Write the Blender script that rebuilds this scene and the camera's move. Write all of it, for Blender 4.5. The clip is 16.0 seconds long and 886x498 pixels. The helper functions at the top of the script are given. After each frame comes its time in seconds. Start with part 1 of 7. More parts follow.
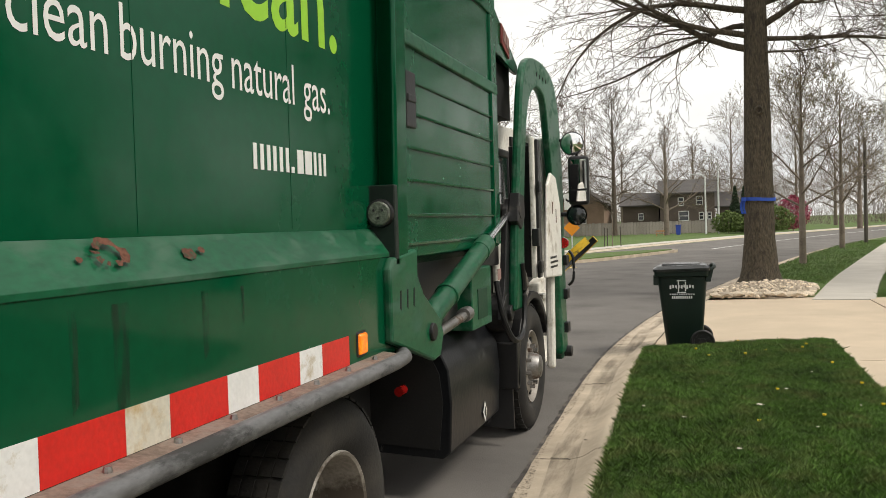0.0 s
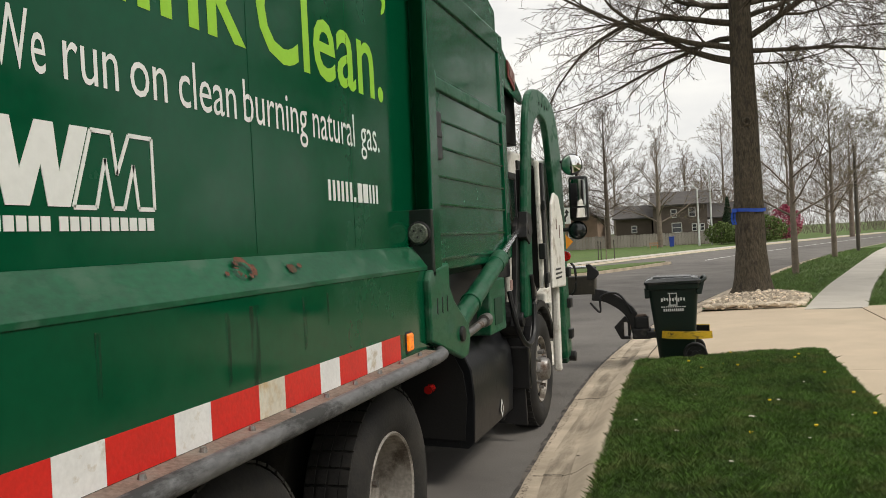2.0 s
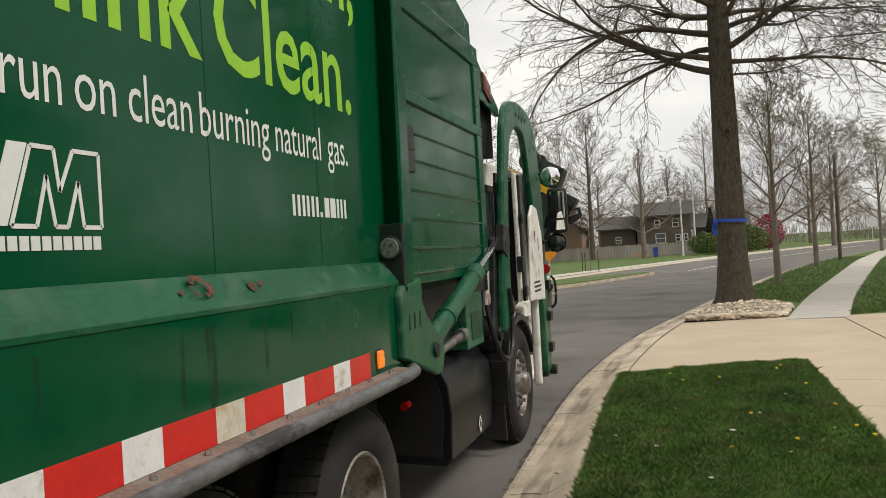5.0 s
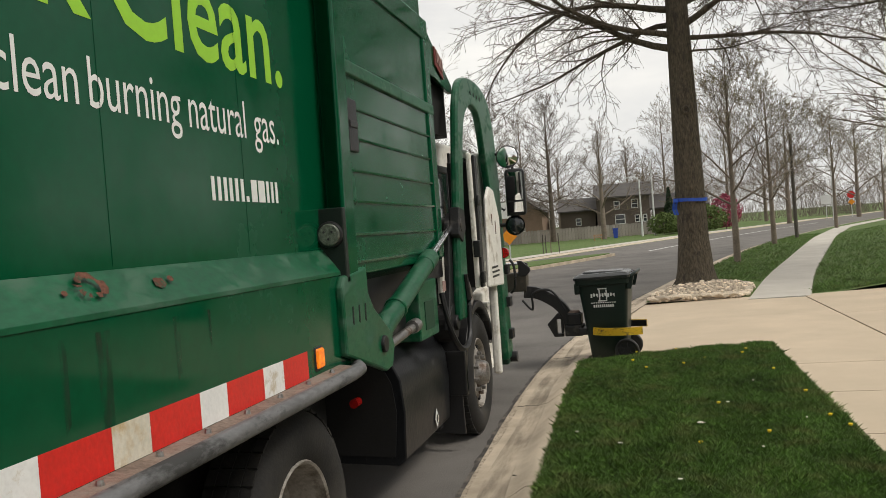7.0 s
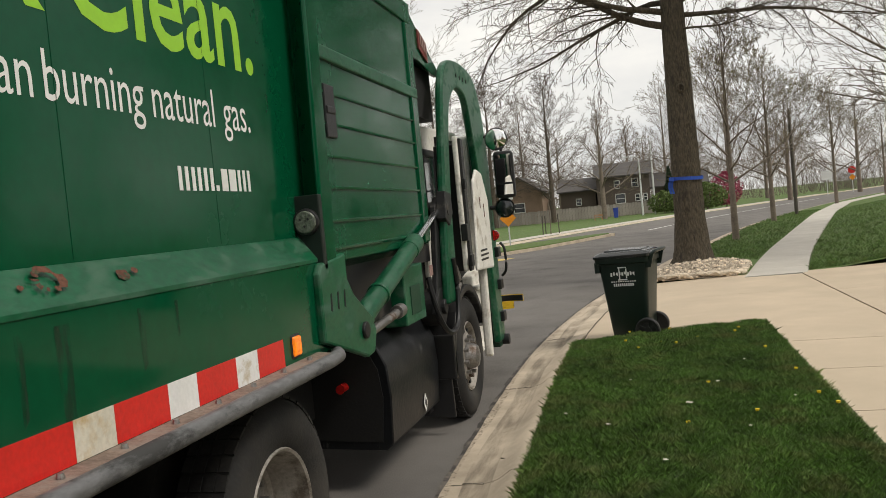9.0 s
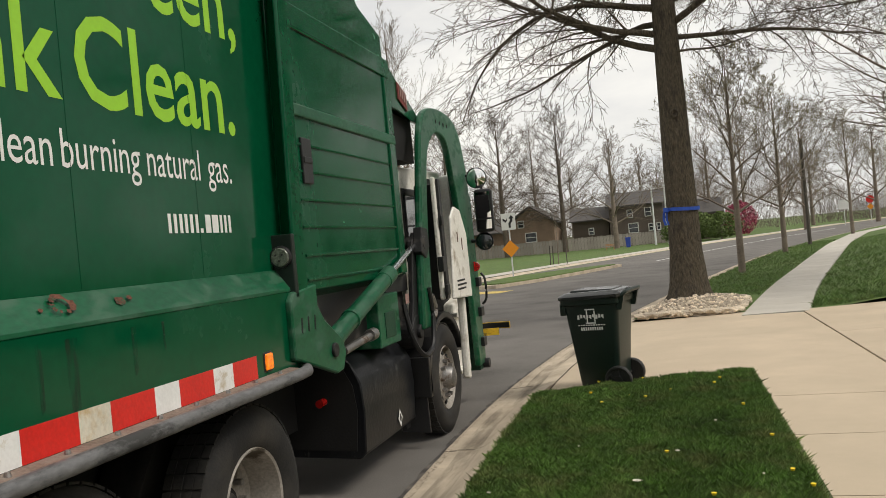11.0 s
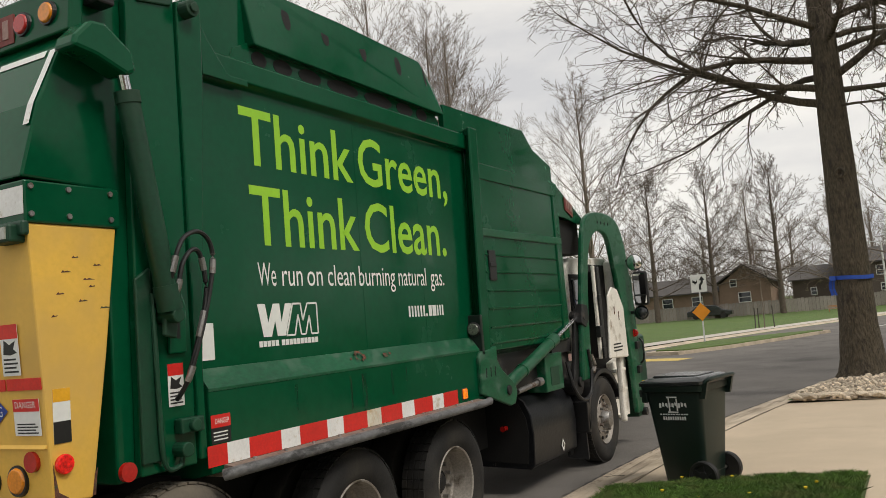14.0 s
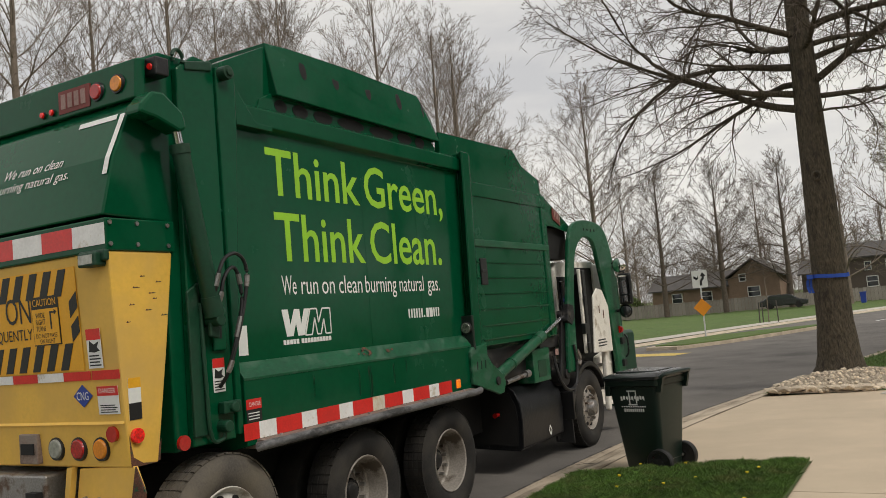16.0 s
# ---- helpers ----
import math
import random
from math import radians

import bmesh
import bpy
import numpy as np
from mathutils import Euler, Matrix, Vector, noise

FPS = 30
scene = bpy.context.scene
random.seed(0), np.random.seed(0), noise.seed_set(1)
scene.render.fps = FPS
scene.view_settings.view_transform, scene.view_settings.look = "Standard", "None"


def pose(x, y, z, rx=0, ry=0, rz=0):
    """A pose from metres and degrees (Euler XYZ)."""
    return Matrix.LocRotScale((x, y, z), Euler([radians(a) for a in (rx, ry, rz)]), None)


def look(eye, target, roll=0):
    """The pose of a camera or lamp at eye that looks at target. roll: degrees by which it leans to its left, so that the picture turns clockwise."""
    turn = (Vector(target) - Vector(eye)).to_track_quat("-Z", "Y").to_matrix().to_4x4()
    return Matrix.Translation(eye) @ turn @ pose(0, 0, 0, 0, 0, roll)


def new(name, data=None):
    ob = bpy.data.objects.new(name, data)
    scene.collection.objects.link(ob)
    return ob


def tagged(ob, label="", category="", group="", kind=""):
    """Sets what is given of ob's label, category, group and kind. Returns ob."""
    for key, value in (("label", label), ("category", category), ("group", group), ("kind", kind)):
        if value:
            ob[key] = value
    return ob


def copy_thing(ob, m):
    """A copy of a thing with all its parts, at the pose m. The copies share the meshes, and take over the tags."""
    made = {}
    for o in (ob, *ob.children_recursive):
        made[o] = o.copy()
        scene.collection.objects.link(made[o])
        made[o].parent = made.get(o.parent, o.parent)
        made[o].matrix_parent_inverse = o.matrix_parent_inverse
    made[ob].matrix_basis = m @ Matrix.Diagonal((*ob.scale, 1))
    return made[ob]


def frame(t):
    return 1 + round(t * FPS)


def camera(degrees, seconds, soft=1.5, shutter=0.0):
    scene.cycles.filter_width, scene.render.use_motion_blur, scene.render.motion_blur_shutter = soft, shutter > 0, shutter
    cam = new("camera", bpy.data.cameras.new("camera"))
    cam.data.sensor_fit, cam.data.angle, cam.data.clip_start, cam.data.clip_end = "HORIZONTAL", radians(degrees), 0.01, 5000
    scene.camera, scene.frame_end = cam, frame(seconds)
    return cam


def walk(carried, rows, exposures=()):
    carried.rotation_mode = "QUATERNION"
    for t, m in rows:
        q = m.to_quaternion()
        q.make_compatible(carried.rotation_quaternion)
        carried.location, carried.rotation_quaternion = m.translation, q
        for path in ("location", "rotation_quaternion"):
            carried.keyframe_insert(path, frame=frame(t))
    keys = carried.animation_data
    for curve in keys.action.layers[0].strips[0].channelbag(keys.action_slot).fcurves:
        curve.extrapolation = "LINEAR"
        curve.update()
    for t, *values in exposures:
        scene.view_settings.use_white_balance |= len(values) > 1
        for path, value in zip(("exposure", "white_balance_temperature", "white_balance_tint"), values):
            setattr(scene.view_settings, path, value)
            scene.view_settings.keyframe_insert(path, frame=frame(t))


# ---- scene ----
cam = camera(55.4, 16.0, soft=0.65)
PATH = [  # seconds, place, turn
    (0.0, 0.205, -3.901, 1.706, 88.41, 1.71, 17.64),
    (0.5, 0.170, -3.902, 1.708, 88.25, 2.23, 17.38),
    (1.0, 0.202, -3.885, 1.712, 88.87, 2.11, 17.08),
    (1.5, 0.248, -3.893, 1.717, 89.32, 2.40, 16.96),
    (2.0, 0.255, -3.891, 1.717, 89.52, 2.90, 17.26),
    (2.5, 0.264, -3.890, 1.718, 89.89, 3.16, 17.58),
    (3.0, 0.270, -3.896, 1.722, 90.40, 3.45, 17.95),
    (3.5, 0.272, -3.878, 1.727, 90.97, 3.53, 17.87),
    (4.0, 0.276, -3.876, 1.730, 90.99, 3.32, 17.32),
    (6.5, 0.336, -3.326, 1.709, 89.20, 4.53, 14.54),
    (7.0, 0.273, -3.193, 1.725, 89.07, 4.45, 13.67),
    (7.5, 0.261, -3.099, 1.724, 88.41, 4.03, 13.12),
    (8.0, 0.303, -3.098, 1.735, 88.66, 4.44, 13.65),
    (8.5, 0.362, -3.140, 1.750, 88.10, 5.28, 14.07),
    (9.0, 0.384, -3.143, 1.727, 87.89, 5.47, 13.76),
    (11.5, 1.092, -1.730, 1.737, 90.58, 5.40, 16.00),
    (12.0, 1.331, -1.564, 1.735, 91.02, 4.65, 19.30),
    (12.5, 1.508, -1.418, 1.741, 91.48, 5.01, 21.80),
    (13.0, 1.705, -1.254, 1.759, 93.14, 5.32, 24.50),
    (13.5, 2.003, -1.251, 1.806, 93.97, 5.08, 27.40),
    (14.0, 2.216, -1.367, 1.848, 95.01, 4.64, 29.45),
    (14.5, 2.447, -1.562, 1.857, 94.94, 3.75, 30.49),
    (15.0, 2.670, -1.677, 1.871, 95.39, 3.63, 31.40),
    (15.5, 2.911, -1.777, 1.861, 95.01, 4.28, 31.78),
    (16.0, 2.932, -1.872, 1.881, 94.75, 4.91, 30.37),
]
EXPOSURES = [(0.0, 0.25, 6900, 9), (0.5, 0.08, 6850, 9), (4.0, 0.03, 6850, 9), (6.5, -0.03, 6850, 9), (9.0, -0.01, 6900, 9), (12.0, 0.02, 6900, 9), (13.0, 0.06, 6900, 10), (13.5, 0.04, 6900, 10), (14.5, -0.24, 6900, 10), (16.0, -0.26, 6900, 10)]
walk(cam, [(t, pose(x, y, z, rx, ry, rz)) for t, x, y, z, rx, ry, rz in PATH], EXPOSURES)

# world, sun
SUN_ELEV, SUN_TURN = 50, 100
world = bpy.data.worlds.new("overcast_sky")
scene.world = world
world.use_nodes = True
wn, wl = world.node_tree.nodes, world.node_tree.links
bg = wn["Background"]
sky = wn.new("ShaderNodeTexSky")
sky.sky_type, sky.sun_disc = "NISHITA", False
sky.sun_elevation, sky.sun_rotation = radians(SUN_ELEV), radians(SUN_TURN)
wco = wn.new("ShaderNodeTexCoord")
wmap = wn.new("ShaderNodeMapping")
wmap.inputs["Scale"].default_value = (1.0, 1.0, 3.2)
wno = wn.new("ShaderNodeTexNoise")
wno.inputs["Scale"].default_value, wno.inputs["Detail"].default_value, wno.inputs["Roughness"].default_value = 2.1, 7, 0.55
wramp = wn.new("ShaderNodeValToRGB")
wramp.color_ramp.elements[0].position, wramp.color_ramp.elements[0].color = 0.36, (6.3, 6.45, 6.8, 1)
wramp.color_ramp.elements[1].position, wramp.color_ramp.elements[1].color = 0.62, (9.1, 9.05, 8.9, 1)
wmix = wn.new("ShaderNodeMixRGB")
wmix.inputs[0].default_value = 0.93
wl.new(wco.outputs["Generated"], wmap.inputs[0])
wl.new(wmap.outputs[0], wno.inputs["Vector"])
wl.new(wno.outputs["Fac"], wramp.inputs[0])
wl.new(sky.outputs[0], wmix.inputs[1])
wl.new(wramp.outputs[0], wmix.inputs[2])
wl.new(wmix.outputs[0], bg.inputs[0])
bg.inputs[1].default_value = 0.115
sun = new("sun", bpy.data.lights.new("sun", "SUN"))
sun.data.energy, sun.data.angle, sun.data.color = 1.9, radians(18), (1.0, 0.96, 0.9)
az = radians(SUN_TURN)
sun.matrix_world = look((0, 0, 0), (-math.sin(az) * math.cos(radians(SUN_ELEV)), -math.cos(az) * math.cos(radians(SUN_ELEV)), -math.sin(radians(SUN_ELEV))))


# materials
def mat(name, colour, rough=0.6, metal=0.0, vary=0.15, scale=6.0, fine=60.0, bump=0.1, second=None, amount=0.0, patch=1.5, coat=0.0, emit=0.0, stretch=(1, 1, 1), random_tone=0.0, edge=0.06, depth=0.01, specular=0.5, island=0.0, alpha=None):
    """Principled surface: base colour with broad and fine variation, stains of a second colour, fine relief."""
    m = bpy.data.materials.new(name)
    m.use_nodes = True
    nt = m.node_tree
    n, l = nt.nodes, nt.links
    p = n["Principled BSDF"]
    co = n.new("ShaderNodeTexCoord")
    mp = n.new("ShaderNodeMapping")
    mp.inputs["Scale"].default_value = stretch
    l.new(co.outputs["Object"], mp.inputs[0])

    def noise_node(s, detail=4):
        t = n.new("ShaderNodeTexNoise")
        t.inputs["Scale"].default_value, t.inputs["Detail"].default_value = s, detail
        l.new(mp.outputs[0], t.inputs["Vector"])
        return t

    a, b = noise_node(scale), noise_node(fine, 3)
    add = n.new("ShaderNodeMath")
    add.operation = "ADD"
    l.new(a.outputs["Fac"], add.inputs[0])
    l.new(b.outputs["Fac"], add.inputs[1])
    rng = n.new("ShaderNodeMapRange")
    rng.inputs[1].default_value, rng.inputs[2].default_value = 0.7, 1.3
    rng.inputs[3].default_value, rng.inputs[4].default_value = 1 - vary, 1 + vary
    l.new(add.outputs[0], rng.inputs[0])
    mul = n.new("ShaderNodeVectorMath")
    mul.operation = "SCALE"
    mul.inputs[0].default_value = colour
    l.new(rng.outputs[0], mul.inputs["Scale"])
    out = mul.outputs[0]
    if random_tone:
        oi = n.new("ShaderNodeObjectInfo")
        r2 = n.new("ShaderNodeMapRange")
        r2.inputs[3].default_value, r2.inputs[4].default_value = 1 - random_tone, 1 + random_tone
        l.new(oi.outputs["Random"], r2.inputs[0])
        m2 = n.new("ShaderNodeVectorMath")
        m2.operation = "SCALE"
        l.new(out, m2.inputs[0])
        l.new(r2.outputs[0], m2.inputs["Scale"])
        out = m2.outputs[0]
    if island:
        ge = n.new("ShaderNodeNewGeometry")
        r4 = n.new("ShaderNodeMapRange")
        r4.inputs[3].default_value, r4.inputs[4].default_value = 1 - island, 1 + island
        l.new(ge.outputs["Random Per Island"], r4.inputs[0])
        m3 = n.new("ShaderNodeVectorMath")
        m3.operation = "SCALE"
        l.new(out, m3.inputs[0])
        l.new(r4.outputs[0], m3.inputs["Scale"])
        out = m3.outputs[0]
    if alpha:
        ta = noise_node(alpha[0], 6)
        ta.inputs["Roughness"].default_value = 0.7
        ra = n.new("ShaderNodeMapRange")
        ra.inputs[1].default_value, ra.inputs[2].default_value, ra.inputs[4].default_value = alpha[1], alpha[2], alpha[3]
        l.new(ta.outputs["Fac"], ra.inputs[0])
        l.new(ra.outputs[0], p.inputs["Alpha"])
    if second:
        c = noise_node(patch, 6)
        c.inputs["Roughness"].default_value = 0.65
        r3 = n.new("ShaderNodeMapRange")
        cut = 0.72 - 0.4 * amount
        r3.inputs[1].default_value, r3.inputs[2].default_value = cut - edge, cut + edge
        l.new(c.outputs["Fac"], r3.inputs[0])
        mx = n.new("ShaderNodeMixRGB")
        mx.inputs[2].default_value = (*second, 1)
        l.new(r3.outputs[0], mx.inputs[0])
        l.new(out, mx.inputs[1])
        out = mx.outputs[0]
        rr = n.new("ShaderNodeMapRange")
        rr.inputs[3].default_value, rr.inputs[4].default_value = rough, min(1, rough + 0.35)
        l.new(r3.outputs[0], rr.inputs[0])
        l.new(rr.outputs[0], p.inputs["Roughness"])
    else:
        p.inputs["Roughness"].default_value = rough
    l.new(out, p.inputs["Base Color"])
    p.inputs["Metallic"].default_value = metal
    p.inputs["Specular IOR Level"].default_value = specular
    if coat:
        p.inputs["Coat Weight"].default_value, p.inputs["Coat Roughness"].default_value = coat, 0.08
    if emit:
        p.inputs["Emission Color"].default_value = (*colour, 1)
        p.inputs["Emission Strength"].default_value = emit
    if bump:
        bp = n.new("ShaderNodeBump")
        bp.inputs["Strength"].default_value, bp.inputs["Distance"].default_value = bump, depth
        l.new(add.outputs[0], bp.inputs["Height"])
        l.new(bp.outputs[0], p.inputs["Normal"])
    return m


ASPHALT = mat("asphalt", (0.138, 0.129, 0.120), 0.9, vary=0.45, scale=0.8, fine=150, bump=0.7, second=(0.195, 0.182, 0.168), amount=0.42, patch=0.35, edge=0.2, depth=0.008, specular=0.3)
SEALANT = mat("tar_edge", (0.052, 0.047, 0.042), 0.9, vary=0.5, scale=12, fine=200, bump=0.6, second=(0.16, 0.14, 0.12), amount=0.45, patch=5)
CONCRETE = mat("kerb_concrete", (0.58, 0.49, 0.38), 0.9, vary=0.15, scale=2.0, fine=140, bump=0.3, second=(0.36, 0.30, 0.23), amount=0.45, patch=1.6, edge=0.16, depth=0.004, specular=0.25)
DRIVE = mat("driveway_concrete", (0.56, 0.46, 0.345), 0.9, vary=0.09, scale=1.2, fine=160, bump=0.2, second=(0.48, 0.40, 0.30), amount=0.45, patch=0.8, edge=0.2, depth=0.003, specular=0.25)
WALKWAY = mat("sidewalk_concrete", (0.53, 0.50, 0.45), 0.9, vary=0.09, scale=1.2, fine=160, bump=0.2, second=(0.46, 0.43, 0.38), amount=0.4, patch=0.8, edge=0.2, depth=0.003, specular=0.25)
JOINT = mat("joint_dirt", (0.09, 0.075, 0.055), 0.95, vary=0.4, fine=90)
SOIL = mat("turf_soil", (0.055, 0.085, 0.022), 0.95, vary=0.35, scale=3, fine=120, bump=0.8, second=(0.10, 0.085, 0.04), amount=0.35, patch=2.5, edge=0.15)
LAWN = mat("far_lawn", (0.068, 0.132, 0.022), 0.95, vary=0.4, scale=0.9, fine=9, bump=0.8, second=(0.115, 0.15, 0.045), amount=0.42, patch=0.5, edge=0.22, depth=0.05)
BLADE = mat("grass_blade", (0.076, 0.150, 0.026), 0.55, vary=0.5, scale=1.6, fine=14, bump=0, second=(0.17, 0.17, 0.06), amount=0.22, patch=3.5, edge=0.14, island=0.62)
GUTTERDIRT = mat("gutter_dirt", (0.075, 0.065, 0.052), 0.95, vary=0.4, scale=4, fine=90, bump=0.4, alpha=(7.0, 0.40, 0.70, 0.50), stretch=(1, 0.12, 1))
CRUMBS = mat("asphalt_crumbs", (0.085, 0.074, 0.062), 0.95, vary=0.4, scale=8, fine=120, bump=0.6, alpha=(45.0, 0.50, 0.62, 0.6), stretch=(1, 0.8, 1))
STONE = mat("limestone", (0.56, 0.475, 0.37), 0.9, vary=0.4, scale=9, fine=90, bump=0.6, random_tone=0.42, second=(0.30, 0.25, 0.19), amount=0.24, patch=6, island=0.25)
BARK = mat("oak_bark", (0.105, 0.088, 0.064), 0.95, vary=0.5, scale=9, fine=34, bump=1.0, stretch=(1, 1, 0.3), second=(0.055, 0.046, 0.037), amount=0.42, patch=9, edge=0.08, depth=0.06, specular=0.2)
TWIG = mat("twig_bark", (0.12, 0.096, 0.078), 0.95, vary=0.3, scale=4, fine=30, bump=0.2, specular=0.2)
GREYTWIG = mat("grey_bark", (0.20, 0.163, 0.133), 0.95, vary=0.3, scale=2, fine=20, bump=0.2, specular=0.2)
GREEN = mat("truck_green", (0.0004, 0.066, 0.027), 0.075, vary=0.1, scale=1.1, fine=22, bump=0.004, specular=0.21, second=(0.0008, 0.080, 0.034), amount=0.28, patch=1.7, edge=0.2)
GREEN_WORN = mat("worn_green", (0.003, 0.085, 0.036), 0.33, vary=0.3, scale=3.0, fine=45, bump=0.08, second=(0.05, 0.125, 0.08), amount=0.36, patch=9.0, stretch=(1, 0.5, 1), edge=0.07, specular=0.35)
GREEN_DARK = mat("dark_green_metal", (0.002, 0.044, 0.020), 0.5, vary=0.25, scale=3, fine=40, bump=0.08, second=(0.012, 0.045, 0.024), amount=0.3, patch=2.5)
BLACK = mat("black_metal", (0.010, 0.010, 0.011), 0.5, vary=0.3, scale=3, fine=50, bump=0.1, second=(0.09, 0.08, 0.07), amount=0.22, patch=4)
TANKBLACK = mat("scuffed_black_tank", (0.010, 0.011, 0.013), 0.33, vary=0.3, scale=3, fine=50, bump=0.15, second=(0.085, 0.085, 0.08), amount=0.16, patch=17, stretch=(1, 1, 0.45), edge=0.05, specular=0.25)
# Near-black carries the shade beneath the truck and inside its openings
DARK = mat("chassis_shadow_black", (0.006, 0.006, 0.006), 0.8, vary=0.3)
RUBBER = mat("tyre_rubber", (0.011, 0.0107, 0.0105), 0.8, vary=0.25, scale=4, fine=70, bump=0.2, second=(0.05, 0.045, 0.038), amount=0.33, patch=2.2, edge=0.15)
MUDDY = mat("muddy_tyre", (0.085, 0.076, 0.066), 0.85, vary=0.25, scale=4, fine=70, bump=0.2, second=(0.15, 0.13, 0.10), amount=0.5, patch=2.2, edge=0.15)
RIM = mat("dusty_steel_rim", (0.33, 0.305, 0.275), 0.6, metal=0.3, vary=0.25, scale=5, fine=60, bump=0.1, second=(0.12, 0.10, 0.08), amount=0.4, patch=4)
WHITERIM = mat("white_steel_rim", (0.6, 0.58, 0.54), 0.5, vary=0.15, scale=5, fine=60, second=(0.3, 0.27, 0.22), amount=0.3, patch=5)
CHROME = mat("polished_rod", (0.75, 0.76, 0.78), 0.15, metal=1.0, vary=0.05, bump=0)
STEEL = mat("bare_steel", (0.32, 0.31, 0.30), 0.45, metal=0.9, vary=0.25, fine=80, second=(0.17, 0.12, 0.09), amount=0.35, patch=6)
RAILTUBE = mat("weathered_rail", (0.17, 0.17, 0.175), 0.5, metal=0.3, vary=0.3, scale=6, fine=50, bump=0.15, stretch=(1, 0.4, 1), second=(0.06, 0.06, 0.06), amount=0.45, patch=7)
OLIVE = mat("grimy_olive_steel", (0.034, 0.029, 0.020), 0.5, vary=0.35, scale=4, fine=50, bump=0.15, second=(0.09, 0.075, 0.055), amount=0.25, patch=5)
RUSTLEDGE = mat("rusty_ledge", (0.21, 0.15, 0.12), 0.85, vary=0.35, scale=6, fine=60, bump=0.3, second=(0.24, 0.20, 0.17), amount=0.4, patch=6)
RUST = mat("rust_scar", (0.115, 0.046, 0.028), 0.9, vary=0.5, scale=20, fine=90, bump=0.5, second=(0.012, 0.085, 0.045), amount=0.30, patch=26)
STREAK = mat("rust_streak", (0.012, 0.034, 0.017), 0.6, vary=0.3, scale=8, fine=40, bump=0.05, alpha=(40.0, 0.42, 0.75, 0.55), stretch=(1, 1, 0.12))
YELLOW = mat("yellow_panel", (0.78, 0.47, 0.075), 0.5, vary=0.08, scale=1.5, fine=40, bump=0.03, second=(0.62, 0.39, 0.11), amount=0.3, patch=2.5, edge=0.2)
YELLOW_ARM = mat("scuffed_yellow_arm", (0.68, 0.43, 0.02), 0.5, vary=0.15, scale=8, fine=60, bump=0.1, second=(0.04, 0.035, 0.03), amount=0.3, patch=14, stretch=(0.5, 1, 1))
SIGNYELLOW = mat("sign_yellow", (0.80, 0.40, 0.02), 0.5, vary=0.06)
SIGNBLACK = mat("sign_black", (0.012, 0.012, 0.012), 0.5, vary=0.1)
LIME = mat("lime_decal", (0.30, 0.62, 0.035), 0.45, vary=0.06, scale=3, fine=40, bump=0.02)
WHITE = mat("white_decal", (0.78, 0.79, 0.77), 0.45, vary=0.05, scale=3, fine=40, bump=0.02)
TAPERED = mat("red_tape", (0.66, 0.016, 0.012), 0.4, vary=0.12, scale=8, fine=60, bump=0.1, coat=0.2)
TAPEWHITE = mat("white_tape", (0.80, 0.80, 0.79), 0.4, vary=0.08, scale=8, fine=60, bump=0.1, second=(0.45, 0.36, 0.22), amount=0.18, patch=7)
TAPEDIRTY = mat("dirty_white_tape", (0.66, 0.62, 0.52), 0.4, vary=0.12, scale=8, second=(0.50, 0.34, 0.14), amount=0.55, patch=9, edge=0.1)
AMBER = mat("amber_lamp", (0.95, 0.22, 0.01), 0.25, vary=0.5, scale=45, fine=90, emit=0.42, coat=0.5, bump=0.4)
AMBEROFF = mat("amber_lens", (0.72, 0.24, 0.01), 0.25, vary=0.2, fine=60, coat=0.5)
REDLIT = mat("red_lamp", (0.66, 0.012, 0.010), 0.2, vary=0.6, scale=40, fine=60, emit=0.16, coat=0.3, bump=0.3)
REDLENS = mat("red_tail_lens", (0.34, 0.010, 0.010), 0.2, vary=0.6, scale=40, fine=60, emit=0.05, coat=0.5, bump=0.3)
REDOFF = mat("red_lens", (0.42, 0.012, 0.01), 0.25, vary=0.2, fine=60, coat=0.5)
LAMPLENS = mat("grey_green_lens", (0.12, 0.14, 0.11), 0.25, vary=0.4, scale=30, fine=60, bump=0.4, coat=0.4)
CLEAR = mat("clear_lens", (0.30, 0.31, 0.27), 0.2, vary=0.3, fine=40, coat=0.6)
PLAQUE = mat("dull_red_plaque", (0.20, 0.04, 0.035), 0.6, vary=0.2)
PLAQUELIGHT = mat("grey_red_relief", (0.32, 0.20, 0.18), 0.6, vary=0.2)
CABWHITE = mat("dirty_cab_white", (0.78, 0.76, 0.70), 0.5, vary=0.12, scale=2, fine=40, bump=0.04, second=(0.33, 0.28, 0.21), amount=0.24, patch=4.5, edge=0.09)
BLACKPLASTIC = mat("black_plastic", (0.012, 0.012, 0.013), 0.4, vary=0.2)
MIRROR = mat("mirror_glass", (0.9, 0.9, 0.9), 0.03, metal=1.0, vary=0.0, bump=0)
WINDOWGLASS = mat("dark_window_glass", (0.02, 0.025, 0.028), 0.05, vary=0.1, bump=0, coat=0.6)
BINGREEN = mat("dark_green_plastic", (0.003, 0.014, 0.010), 0.42, vary=0.12, scale=4, fine=120, bump=0.08)
BINLID = mat("black_lid_plastic", (0.024, 0.027, 0.028), 0.2, vary=0.12, scale=4, fine=120, bump=0.05, specular=0.7)
BINBLACK = mat("black_wheel_plastic", (0.012, 0.012, 0.012), 0.55, vary=0.15)
BLUECLOTH = mat("blue_ribbon", (0.02, 0.08, 0.42), 0.7, vary=0.15, fine=120)
POLEWHITE = mat("galvanised_pole", (0.62, 0.63, 0.62), 0.5, vary=0.08)
POLEDARK = mat("dark_pole", (0.07, 0.06, 0.05), 0.8, vary=0.15)
ORANGE = mat("orange_sign", (0.85, 0.30, 0.01), 0.5, vary=0.05)
